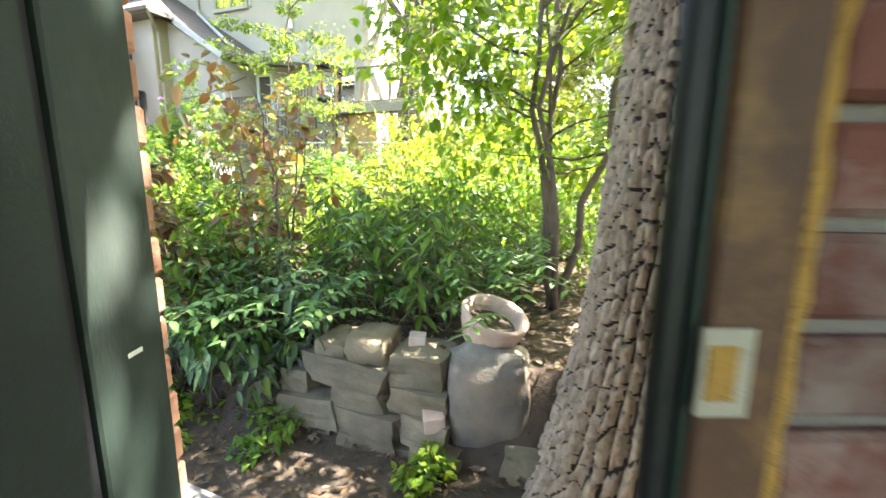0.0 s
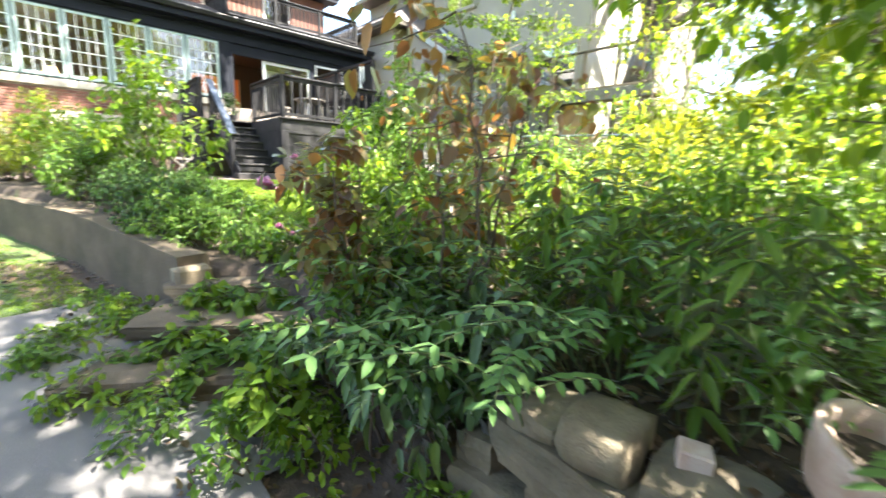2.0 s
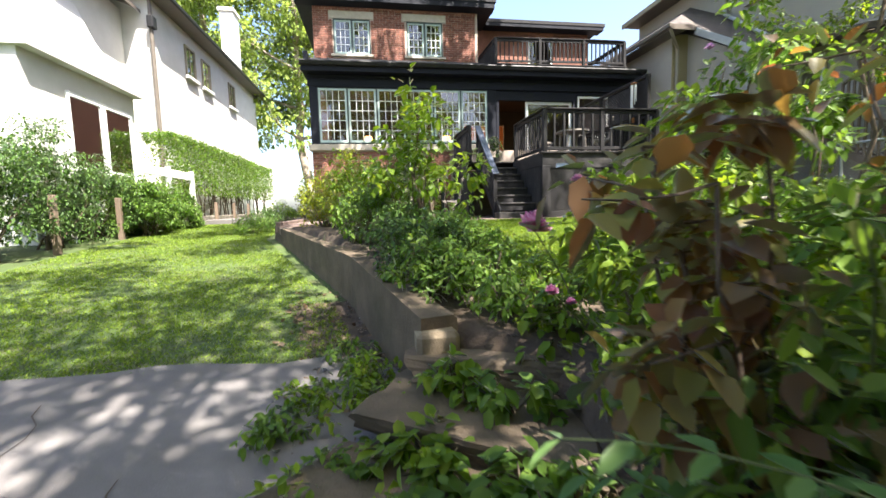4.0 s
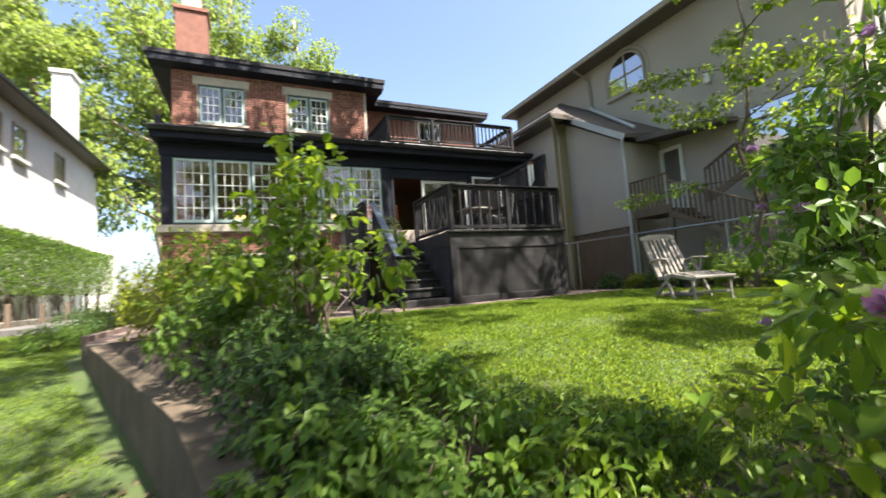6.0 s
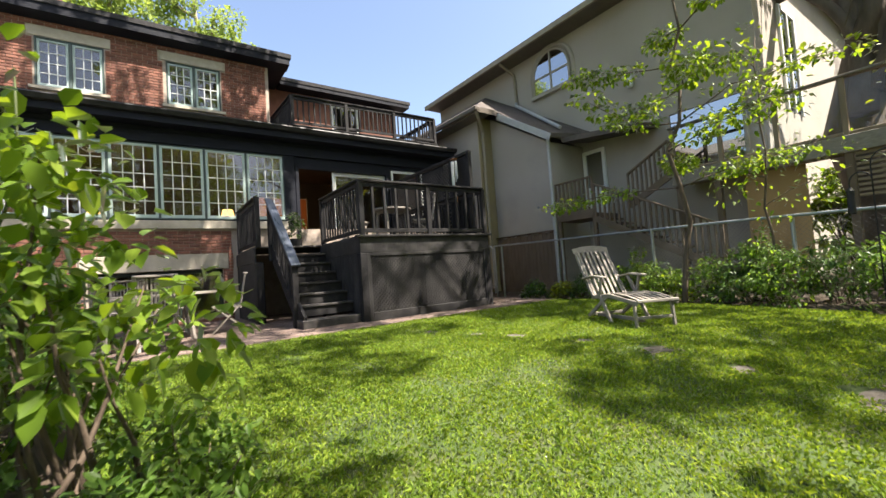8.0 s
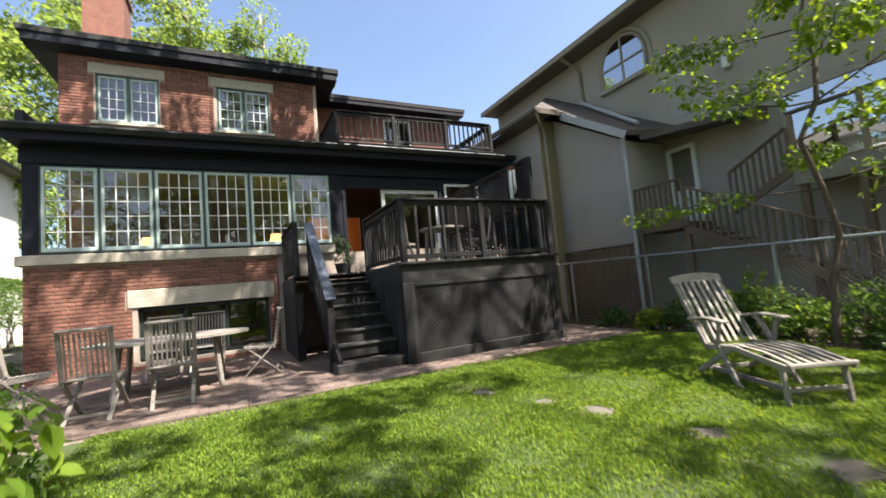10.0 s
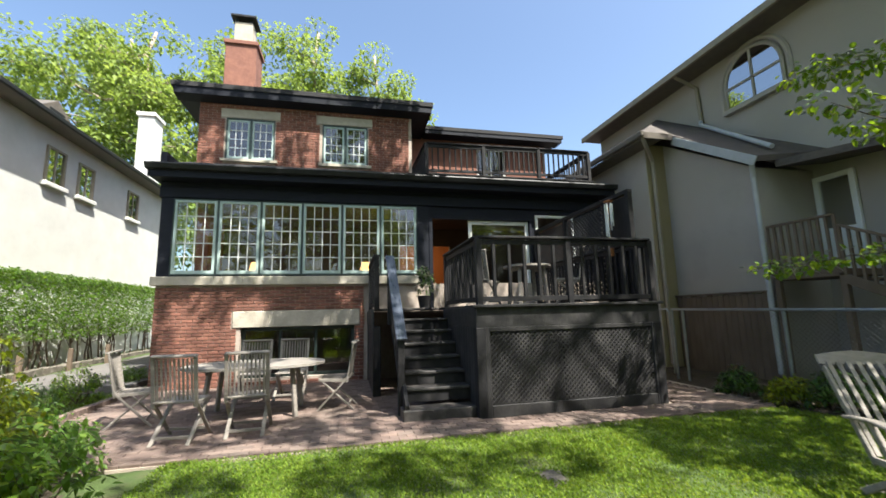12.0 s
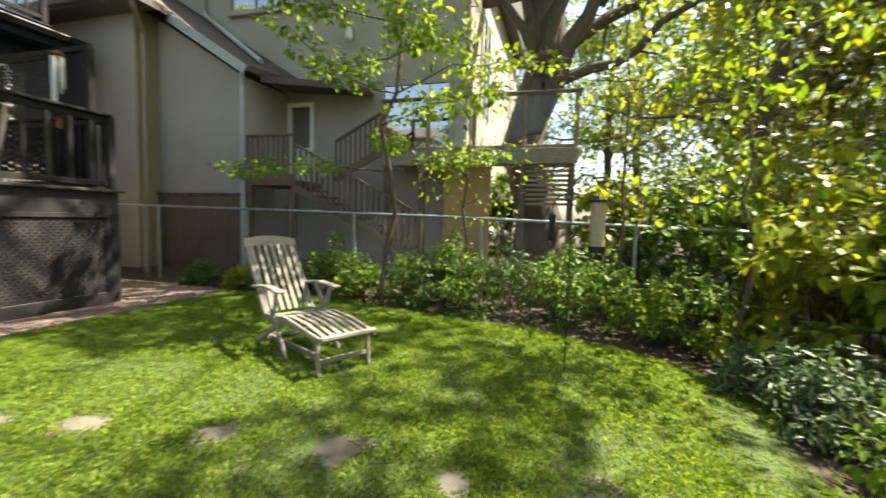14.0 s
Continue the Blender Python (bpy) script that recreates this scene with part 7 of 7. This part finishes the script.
def litter(name, label, n, inside, box, seed, size=0.06):
    rng = np.random.default_rng(seed)
    x, y = rng.uniform(box[0], box[1], n), rng.uniform(box[2], box[3], n)
    k = inside(x, y)
    x, y = x[k], y[k]
    P = np.stack([x, y, ground_z(x, y) + rng.uniform(0.012, 0.04, len(x))], 1)
    D = rng.normal(size=P.shape)
    D[:, 2] *= 0.25
    N = rng.normal(size=P.shape) * 0.35 + np.array([0, 0, 1.0])
    L = size * rng.uniform(0.5, 1.4, len(P))
    tagged(part(name, leaf_mesh(name, P, D, N, L, L * 0.6, L_LITTER, False, 0.0), L_LITTER), label, "leaf litter", kind="stuff")


litter("leaf_litter", "dry brown fallen leaves on the bank", 5200, lambda x, y: side_of_edge(x, y) > -0.25, (-3.4, 1.2, 1.7, 5.0), 710)
litter("leaf_litter", "dry fallen leaves at the foot of the wall", 2200, lambda x, y: (side_of_edge(x, y) < -0.1) & (side_of_edge(x, y) > -0.9), (-7.0, 0.3, 0.2, 2.1), 711, 0.05)
litter("leaf_litter", "dry fallen leaves in the fence bed", 1500, lambda x, y: y > bed_edge(x), (-11, -2.6, 6.5, 10.2), 712, 0.06)

# ---- stepping stones ----
for k, (x, y, a, b) in enumerate(STONES):
    ob = part("stepping_stone", rough_stone((a, b, 0.10), 30 + k, 0.22), M_STEPSTONE)
    ob.matrix_world = pose(x, y, gz(x, y) - 0.042, 0, 0, 17 * k)
    tagged(ob, "flat grey-brown stepping stone sunk in the lawn", "stone", "stepping stones")

# ---- field-stone wall, boulder and pot ----
wall = thing("stone_wall", "low dry-laid field-stone garden wall", "wall", (-1.2, 2.05, 0))
FS = ((-1.55, -1.36, 0.38, 0.50), (-1.33, -1.10, 0.39, 0.56), (-1.62, -1.05, 0.24, 0.40), (-1.04, -0.73, 0.28, 0.48), (-1.06, -0.70, 0.14, 0.28), (-1.42, -1.07, 0.11, 0.24), (-1.77, -1.42, -0.02, 0.13), (-1.40, -0.97, -0.06, 0.11),
      (-1.74, -1.42, -0.16, -0.01), (-1.38, -0.90, -0.2, -0.05), (-0.95, -0.68, -0.02, 0.14), (-0.9, -0.6, -0.16, -0.02), (-1.78, -1.62, 0.13, 0.28), (-0.35, 0.05, -0.12, 0.05))
for k, (x0, x1, z0, z1) in enumerate(FS):
    ob = part("stone", rough_stone((x1 - x0 + 0.02, 0.30, z1 - z0 + 0.02), 60 + k, 0.45 if k == 1 else 0.14), M_FIELD, wall)
    ob.matrix_local = pose((x0 + x1) / 2 + 1.2, 0.10 - 0.12 * (0.5 - z0) + 0.02 * math.sin(k * 5), (z0 + z1) / 2, 2 * math.sin(k * 3), 2 * math.cos(k * 7), 5 * math.sin(k * 2.3))
cube = part("brick_block", Shape().box((-0.05, -0.05, 0), (0.05, 0.05, 0.085), 0.006), M_TERRACOTTA)
cube.matrix_world = pose(-0.95, 2.17, 0.475, 0, 4, 20)
tagged(cube, "small pale pinkish block on the stone wall", "block", "loose blocks")
cube2 = part("brick_block", Shape().box((-0.06, -0.05, 0), (0.06, 0.05, 0.1), 0.006), M_TERRACOTTA)
cube2.matrix_world = pose(-0.76, 1.98, 0.10, 8, -6, 25)
tagged(cube2, "small pale pinkish block lodged in the stone wall", "block", "loose blocks")
bo = part("boulder", rough_stone((0.46, 0.36, 0.80), 77, 0.55), surf("grey boulder", (0.11, 0.098, 0.082), (0.21, 0.19, 0.16), 3.5, 0.85, 0.6, stain=(0.30, 0.22, 0.15), stain_amount=0.5, stain_scale=3))
bo.matrix_world = pose(-0.50, 2.22, 0.12, 6, -7, 12)
tagged(bo, "upright smooth grey boulder leaning on the stone wall", "boulder")
pot = thing("plant_pot", "tilted weathered terracotta bowl on the boulder", "pot", (-0.5, 2.34, 0.555))
pot.matrix_world = pose(-0.57, 2.33, 0.50, 12, 17, 10)
part("bowl", Shape().lathe([(0.12, 0), (0.15, 0.03), (0.185, 0.12), (0.20, 0.19), (0.205, 0.215), (0.195, 0.225), (0.168, 0.215), (0.155, 0.15), (0.11, 0.07), (0.02, 0.06)], (0, 0, 0), 40), M_TERRACOTTA, pot, smooth=True)
part("soil", Shape().lathe([(0.152, 0.115), (0.155, 0.135), (0.02, 0.145)], (0, 0, 0), 24), M_SOIL, pot, "dark soil and leaf debris")


# ---- teak furniture ----
def folding_chair():
    c = thing("folding_chair", "weathered grey slatted teak folding chair", "chair", (0, 0, 0), "patio chairs")
    w = 0.235
    tilt = 0.17

    def back(x, z):
        return (x, -0.20 - (z - 0.42) * tilt, z)
    for sx in (-w, w):
        part("back_stile", Shape().beam(back(sx, 0.40), back(sx, 1.0), 0.024, 0.045, 0.005, up=(1, 0, 0)), M_TEAK, c)
        part("front_leg", Shape().beam((sx, 0.24, 0.0), (sx, -0.20, 0.46), 0.024, 0.045, 0.005, up=(1, 0, 0)), M_TEAK, c)
        part("rear_leg", Shape().beam((sx * 0.86, -0.30, 0.0), (sx * 0.86, 0.18, 0.43), 0.024, 0.045, 0.005, up=(1, 0, 0)), M_TEAK, c)
        part("seat_rail", Shape().beam((sx * 0.93, -0.22, 0.425), (sx * 0.93, 0.22, 0.445), 0.022, 0.04, 0.004), M_TEAK, c)
    part("top_rail", Shape().beam(back(-w - 0.02, 1.0), back(w + 0.02, 1.0), 0.028, 0.075, 0.01, up=(0, 1, 0.2)), M_TEAK, c)
    part("lower_rail", Shape().beam(back(-w, 0.47), back(w, 0.47), 0.024, 0.05, 0.005, up=(0, 1, 0.2)), M_TEAK, c)
    for k in range(9):
        x = -w + 0.045 + k * (2 * w - 0.09) / 8
        part("back_slat", Shape().beam(back(x, 0.49), back(x, 0.97), 0.022, 0.012, 0.003, up=(0, 1, 0)), M_TEAK, c)
    for k in range(8):
        y = -0.19 + k * 0.055
        part("seat_slat", Shape().box((-w + 0.01, y, 0.447), (w - 0.01, y + 0.042, 0.463), 0.004), M_TEAK, c)
    part("stretcher", Shape().beam((-w, 0.16, 0.085), (w, 0.16, 0.085), 0.022, 0.035, 0.004), M_TEAK, c)
    part("stretcher", Shape().beam((-w * 0.86, -0.22, 0.075), (w * 0.86, -0.22, 0.075), 0.022, 0.035, 0.004), M_TEAK, c)
    return c


PZ = 1.075
chair = folding_chair()
chair.matrix_world = pose(-11.35, 1.35, PZ, 0, 0, 84)
for x, y, yaw in ((-11.45, 2.08, 92), (-12.35, 0.42, 12), (-12.55, 3.12, 172), (-13.55, 1.70, -88), (-13.55, 2.32, -94)):
    copy_thing(chair, pose(x, y, PZ, 0, 0, yaw))
for x, y, yaw in ((-12.4, 7.2, 150), (-12.9, 5.75, 40)):
    d = copy_thing(chair, pose(x, y, FLOOR1, 0, 0, yaw))
    tagged(d, "weathered slatted folding chair on the deck", group="deck chairs")


def oval_table(at, a, b, h, label, name="patio_table"):
    t = thing(name, label, "table", at)
    top = Shape()
    n = 40
    top.prism([(a * math.copysign(abs(math.cos(2 * math.pi * q / n)) ** 0.85, math.cos(2 * math.pi * q / n)), b * math.copysign(abs(math.sin(2 * math.pi * q / n)) ** 0.85, math.sin(2 * math.pi * q / n))) for q in range(n)], 2, h - 0.035, h)
    part("tabletop", top, M_TEAK, t)
    part("apron", Shape().box((-a * 0.6, -b * 0.6, h - 0.1), (a * 0.6, -b * 0.6 + 0.025, h - 0.036), 0.004), M_TEAK, t)
    part("apron", Shape().box((-a * 0.6, b * 0.6 - 0.025, h - 0.1), (a * 0.6, b * 0.6, h - 0.036), 0.004), M_TEAK, t)
    for sx in (-1, 1):
        for sy in (-1, 1):
            part("leg", Shape().beam((sx * a * 0.62, sy * b * 0.62, 0), (sx * a * 0.5, sy * b * 0.55, h - 0.036), 0.06, 0.06, 0.008), M_TEAK, t)
    return t


oval_table((-12.45, 1.95, PZ), 0.62, 1.0, 0.74, "weathered grey oval teak patio table")
oval_table((-12.6, 6.5, FLOOR1), 0.42, 0.42, 0.72, "small grey slatted table on the deck", "deck_table")


def deck_chair():
    """Long steamer chair: slatted back, seat and foot rest."""
    c = thing("steamer_chair", "weathered silver-grey slatted teak steamer chair on the lawn", "lounge chair", (0, 0, 0))
    w = 0.24

    def arc(u):
        """Line of the lying surface: height above the grass at u metres from the head."""
        return float(np.interp(u, [0.0, 0.25, 0.52, 0.75, 0.98, 1.3, 1.62], [0.97, 0.64, 0.30, 0.30, 0.37, 0.36, 0.31]))
    for v in (-w, w):
        for us in ((0.03, 0.52), (0.5, 0.98), (0.98, 1.6)):
            part("side_rail", Shape().beam((us[0], v, arc(us[0]) - 0.02), (us[1], v, arc(us[1]) - 0.02), 0.026, 0.05, 0.005), M_TEAK, c)
        part("front_leg", Shape().beam((0.55, v * 1.06, 0.58), (1.0, v * 1.06, 0.0), 0.028, 0.055, 0.005), M_TEAK, c)
        part("rear_leg", Shape().beam((0.95, v * 1.02, 0.36), (0.28, v * 1.02, 0.0), 0.028, 0.05, 0.005), M_TEAK, c)
        part("foot_leg", Shape().beam((1.5, v * 0.95, 0.30), (1.53, v * 0.95, 0.0), 0.028, 0.045, 0.005), M_TEAK, c)
        part("armrest", Shape().beam((0.30, v * 1.12, 0.56), (0.62, v * 1.12, 0.60), 0.07, 0.024, 0.008).beam((0.62, v * 1.12, 0.60), (0.93, v * 1.12, 0.585), 0.08, 0.024, 0.008), M_TEAK, c)
        part("arm_post", Shape().beam((0.82, v * 1.1, 0.58), (0.72, v * 1.06, 0.30), 0.026, 0.045, 0.005), M_TEAK, c)
    for k in range(7):
        v = -w + 0.035 + k * (2 * w - 0.07) / 6
        part("back_slat", Shape().beam((0.03, v, 0.95), (0.50, v, 0.33), 0.034, 0.012, 0.003, up=(0.6, 0, 0.8)), M_TEAK, c)
        leg = Shape()
        for a, b in ((0.98, 1.14), (1.14, 1.3), (1.3, 1.46), (1.46, 1.6)):
            leg.beam((a, v, arc(a) + 0.012), (b, v, arc(b) + 0.012), 0.036, 0.012, 0.003)
        part("foot_slat", leg, M_TEAK, c)
    for k in range(7):
        u = 0.55 + k * 0.06
        part("seat_slat", Shape().box((u, -w, arc(u) + 0.004), (u + 0.045, w, arc(u) + 0.018), 0.004), M_TEAK, c)
    hb = Shape()
    hb.v = []
    n = 10
    for x in (-0.012, 0.014):
        for q in range(n + 1):
            v = -w - 0.03 + (2 * w + 0.06) * q / n
            hb.v.append(Vector((0.02 + x, v, 0.93)))
            hb.v.append(Vector((-0.02 + x, v, 1.0 + 0.035 * math.sin(math.pi * q / n))))
    m = 2 * (n + 1)
    for q in range(n):
        hb.f += [[2 * q, 2 * q + 1, 2 * q + 3, 2 * q + 2], [m + 2 * q, m + 2 * q + 2, m + 2 * q + 3, m + 2 * q + 1], [2 * q + 1, m + 2 * q + 1, m + 2 * q + 3, 2 * q + 3], [2 * q, 2 * q + 2, m + 2 * q + 2, m + 2 * q]]
    hb.f += [[0, m, m + 1, 1], [2 * n, 2 * n + 1, m + 2 * n + 1, m + 2 * n]]
    part("head_board", hb, M_TEAK, c, "curved top board")
    part("end_board", Shape().box((1.58, -w - 0.01, 0.30), (1.62, w + 0.01, 0.335), 0.008), M_TEAK, c)
    part("stretcher", Shape().beam((0.36, -w, 0.06), (0.36, w, 0.06), 0.03, 0.04, 0.004), M_TEAK, c)
    part("stretcher", Shape().beam((1.52, -w, 0.12), (1.52, w, 0.12), 0.025, 0.035, 0.004), M_TEAK, c)
    part("ground_rail", Shape().beam((0.35, -w * 0.5, 0.05), (1.5, -w * 0.5, 0.09), 0.03, 0.045, 0.004), M_TEAK, c)
    return c


dc = deck_chair()
dc.matrix_world = pose(-8.27, 7.5, gz(-7.6, 7.1) + 0.0, 0, 0, -29.8)

# ---- bird feeders ----
hook = thing("shepherd_hook", "thin black iron shepherd's-crook garden hook", "hook", (-5.22, 7.62, gz(-5.22, 7.62)))
top = 2.75 - gz(-5.22, 7.62)
pts = [(0, 0, -0.2), (0, 0, top - 0.15)] + [(0.11 - 0.11 * math.cos(math.pi * q / 10), -0.02 * q / 10, top - 0.15 + 0.13 * math.sin(math.pi * q / 10)) for q in range(1, 11)]
pts += [(0.22, -0.02, top - 0.22)]
part("crook", Shape().tube(pts, 0.007, 6), M_IRON, hook)
pts = [(0, 0, top - 0.3)] + [(-0.08 + 0.08 * math.cos(math.pi * q / 8), 0.01, top - 0.3 + 0.1 * math.sin(math.pi * q / 8)) for q in range(1, 9)] + [(-0.16, 0.01, top - 0.36)]
part("arm", Shape().tube(pts, 0.006, 6), M_IRON, hook)


def feeder(at, r, h, material, label):
    f = thing("bird_feeder", label, "bird feeder", at, "bird feeders")
    part("tube", Shape().lathe([(r, 0.04), (r, h)], (0, 0, 0), 18), material, f)
    part("cap", Shape().lathe([(r * 1.15, h), (r * 1.12, h + 0.02), (r * 0.4, h + 0.05)], (0, 0, 0), 18), M_IRON, f, "dark lid")
    part("tray", Shape().lathe([(r * 0.9, -0.01), (r * 1.1, 0.0), (r * 1.1, 0.045)], (0, 0, 0), 18), M_IRON, f, "dark base")
    part("hanger", Shape().tube([(0, 0, h + 0.04), (0, 0, h + 0.12)], 0.003, 5), M_IRON, f)


feeder((-5.0, 7.6, 2.07), 0.065, 0.42, M_SEED, "clear tube bird feeder half full of seed")
feeder((-5.38, 7.63, 2.16), 0.03, 0.2, M_IRON, "small dark tube bird feeder")

# ---- path beside the house, edging, bins ----
setting("pavement_side", Shape().box((-34, -4.2, 0.95), (-15.8, -1.15, 1.16), 0.01), M_CONCRETE, "pale concrete side drive between the houses")
ed = thing("patio_edging", "brick edging along the patio", "edging", (-13, -0.78, 1.0))
for k in range(20):
    part("edging_brick", Shape().box((-2.3 + k * 0.23, -0.055, -0.06), (-2.08 + k * 0.23, 0.055, 0.15), 0.008), M_PAVER, ed)
lowf = thing("hedge_fence", "low weathered board and wire fence under the hedge", "fence", (-14, -4.35, 0.8))
for k in range(7):
    x = -3.5 + k * 1.9 - 4
    part("post", Shape().box((x - 0.05, -0.05, -0.3), (x + 0.05, 0.05, 0.95), 0.01), M_STAIRWOOD, lowf)
pp = thing("potted_plant", "dark leafy potted plant at the garden door", "plant", (-14.7, 4.95, FLOOR1))
part("pot", Shape().lathe([(0.1, 0), (0.15, 0.26), (0.16, 0.28), (0.13, 0.28)], (0, 0, 0), 20), M_IRON, pp)
foliage("foliage", pp, [(0, 0, 0.45), (0.05, 0.05, 0.65), (-0.05, 0, 0.8)], [0.2, 0.2, 0.16], 240, 0.09, L_DARK, 800, 0.5, 0.9, False)


# ---- pavers and bricks ----
def lay(name, parent, mesh, places, near, joined_mat, joined_label):
    """Pieces as objects of their own where the walk passes nearest; the rest joined."""
    places = sorted(places, key=lambda p: near(p[0]))
    co = np.array([tuple(v.co) for v in mesh.vertices])
    fa = [list(p.vertices) for p in mesh.polygons]
    for m in places[:300]:
        ob = new(name, mesh)
        ob.parent = parent
        ob.matrix_local = Matrix.Translation(Vector(m[0]) - parent.location) @ m[1]
    V, F = [], []
    for m in places[300:]:
        R = np.array(m[1].to_3x3())
        n = sum(len(q) for q in V)
        V.append(co @ R.T + np.array(m[0]) - np.array(parent.location))
        F += [[n + q for q in p] for p in fa]
    if V:
        me = bpy.data.meshes.new(name + "s_rest")
        me.from_pydata(np.concatenate(V).tolist(), [], F)
        me.materials.append(joined_mat)
        ob = new(name + "_rest", me)
        ob.parent = parent
        tagged(ob, joined_label, kind="stuff")


def slab_mesh(size, bevel, material):
    me = Shape().box([-q / 2 for q in size], [q / 2 for q in size], bevel).mesh("piece")
    me.materials.append(material)
    return me


def brick_wall_x(wall, x, y0, y1, z0, z1, holes, seed, skip_top=0.0):
    rnd = random.Random(seed)
    me = slab_mesh((0.09, 0.203, 0.062), 0.005, M_BRICK)
    half = slab_mesh((0.09, 0.094, 0.062), 0.005, M_BRICK)
    whole, ends = [], []
    row, z = 0, z0 + 0.037
    while z < z1 - 0.02:
        cuts = sorted((a, b) for a, b, c, d in holes if c - 0.03 < z < d + 0.03)
        spans, y = [], y0
        for a, b in cuts + [(y1, y1)]:
            if a - y > 0.09:
                spans.append((y, a))
            y = max(y, b)
        for a, b in spans:
            y = a + 0.004
            if row % 2:
                ends.append(((x - 0.04, y + 0.047, z), Matrix()))
                y += 0.1065
            while y + 0.203 <= b:
                whole.append(((x - 0.04 + rnd.uniform(-0.003, 0.003), y + 0.1015, z), Matrix.Rotation(rnd.gauss(0, 0.008), 4, "X")))
                y += 0.2155
            if b - y >= 0.085:
                ends.append(((x - 0.04, min(y + 0.047, b - 0.047), z), Matrix()))
        z += 0.0745
        row += 1
    near = lambda p: abs(p[1] - 2.2) + abs(p[2] - 2.2)
    lay("brick", wall, me, whole, near, M_BRICKS, "rest of the red brick courses")
    lay("half_brick", wall, half, ends, near, M_BRICKS, "rest of the half bricks")


brick_wall_x(house_wall, FX + 0.004, -0.66, 3.72, 1.0, SILL - 0.01, [(1.03, 3.44, 1.2, 2.28), (0.87, 3.56, 2.28, 2.63)], 1)
brick_wall_x(bpy.data.objects["wall_house_upper"], UX + 0.004, -0.67, 5.1, 6.55, 8.36, [(a - 0.02, b + 0.02, 6.66, 7.93) for a, b in UW] + [(a - 0.13, b + 0.13, 7.93, 8.17) for a, b in UW], 2)


def brick_wall_garage():
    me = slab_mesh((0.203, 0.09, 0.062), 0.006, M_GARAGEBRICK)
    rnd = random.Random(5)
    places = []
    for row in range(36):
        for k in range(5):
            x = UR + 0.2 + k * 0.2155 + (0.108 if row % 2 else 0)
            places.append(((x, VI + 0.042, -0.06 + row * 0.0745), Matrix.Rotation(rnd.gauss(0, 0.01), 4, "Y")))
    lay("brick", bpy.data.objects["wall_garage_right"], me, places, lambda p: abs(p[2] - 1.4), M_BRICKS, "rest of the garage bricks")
    small = slab_mesh((0.094, 0.09, 0.062), 0.006, M_GARAGEBRICK)
    for row in range(1, 36, 2):
        ob = new("brick", small)
        ob.parent = bpy.data.objects["wall_garage_right"]
        ob.location = (UR + 0.146, VI + 0.042, -0.06 + row * 0.0745)
    edge = slab_mesh((0.20, 0.09, 0.066), 0.006, M_SUNTONEBRICK)
    for row in range(29):
        ob = new("brick", edge)
        ob.parent = bpy.data.objects["wall_garage_left"]
        ob.location = (UL - 0.105 + rnd.uniform(-0.004, 0.004), VO - 0.018, -0.06 + row * 0.0745)


brick_wall_garage()


def build_patio():
    base = setting("pavement_patio", Shape().box((FX + 0.02, -0.72, 0.9), (-10.5, 5.1, 1.045), 0.004).box((-11.15, 5.1, 0.9), (-10.5, 9.2, 1.045), 0.004).box((FX, 8.1, 0.9), (-11.15, 9.6, 1.045), 0.004), M_MORTAR, "clay paver patio and path")
    me = slab_mesh((0.096, 0.196, 0.05), 0.006, M_PAVER)
    rnd = random.Random(9)
    places = []
    for i in range(48):
        x = -10.56 - i * 0.1
        for j in range(-4, 50):
            y = -0.62 + j * 0.2 + (0.1 if i % 2 else 0)
            ok = (-0.66 < y < 5.0 and x > FX + 0.1) or (5.0 <= y < 9.15 and x > -11.12) or (8.2 < y < 9.5 and x > FX + 0.1)
            if ok:
                places.append(((x, y, 1.052 + rnd.uniform(-0.004, 0.004)), Matrix.Rotation(rnd.gauss(0, 0.012), 4, "Z") @ Matrix.Rotation(rnd.gauss(0, 0.012), 4, "X")))
    lay("paver", base, me, places, lambda p: math.hypot(p[0] + 10.4, (p[1] - 3.2) * 0.7), M_PAVERS, "rest of the clay pavers")


build_patio()
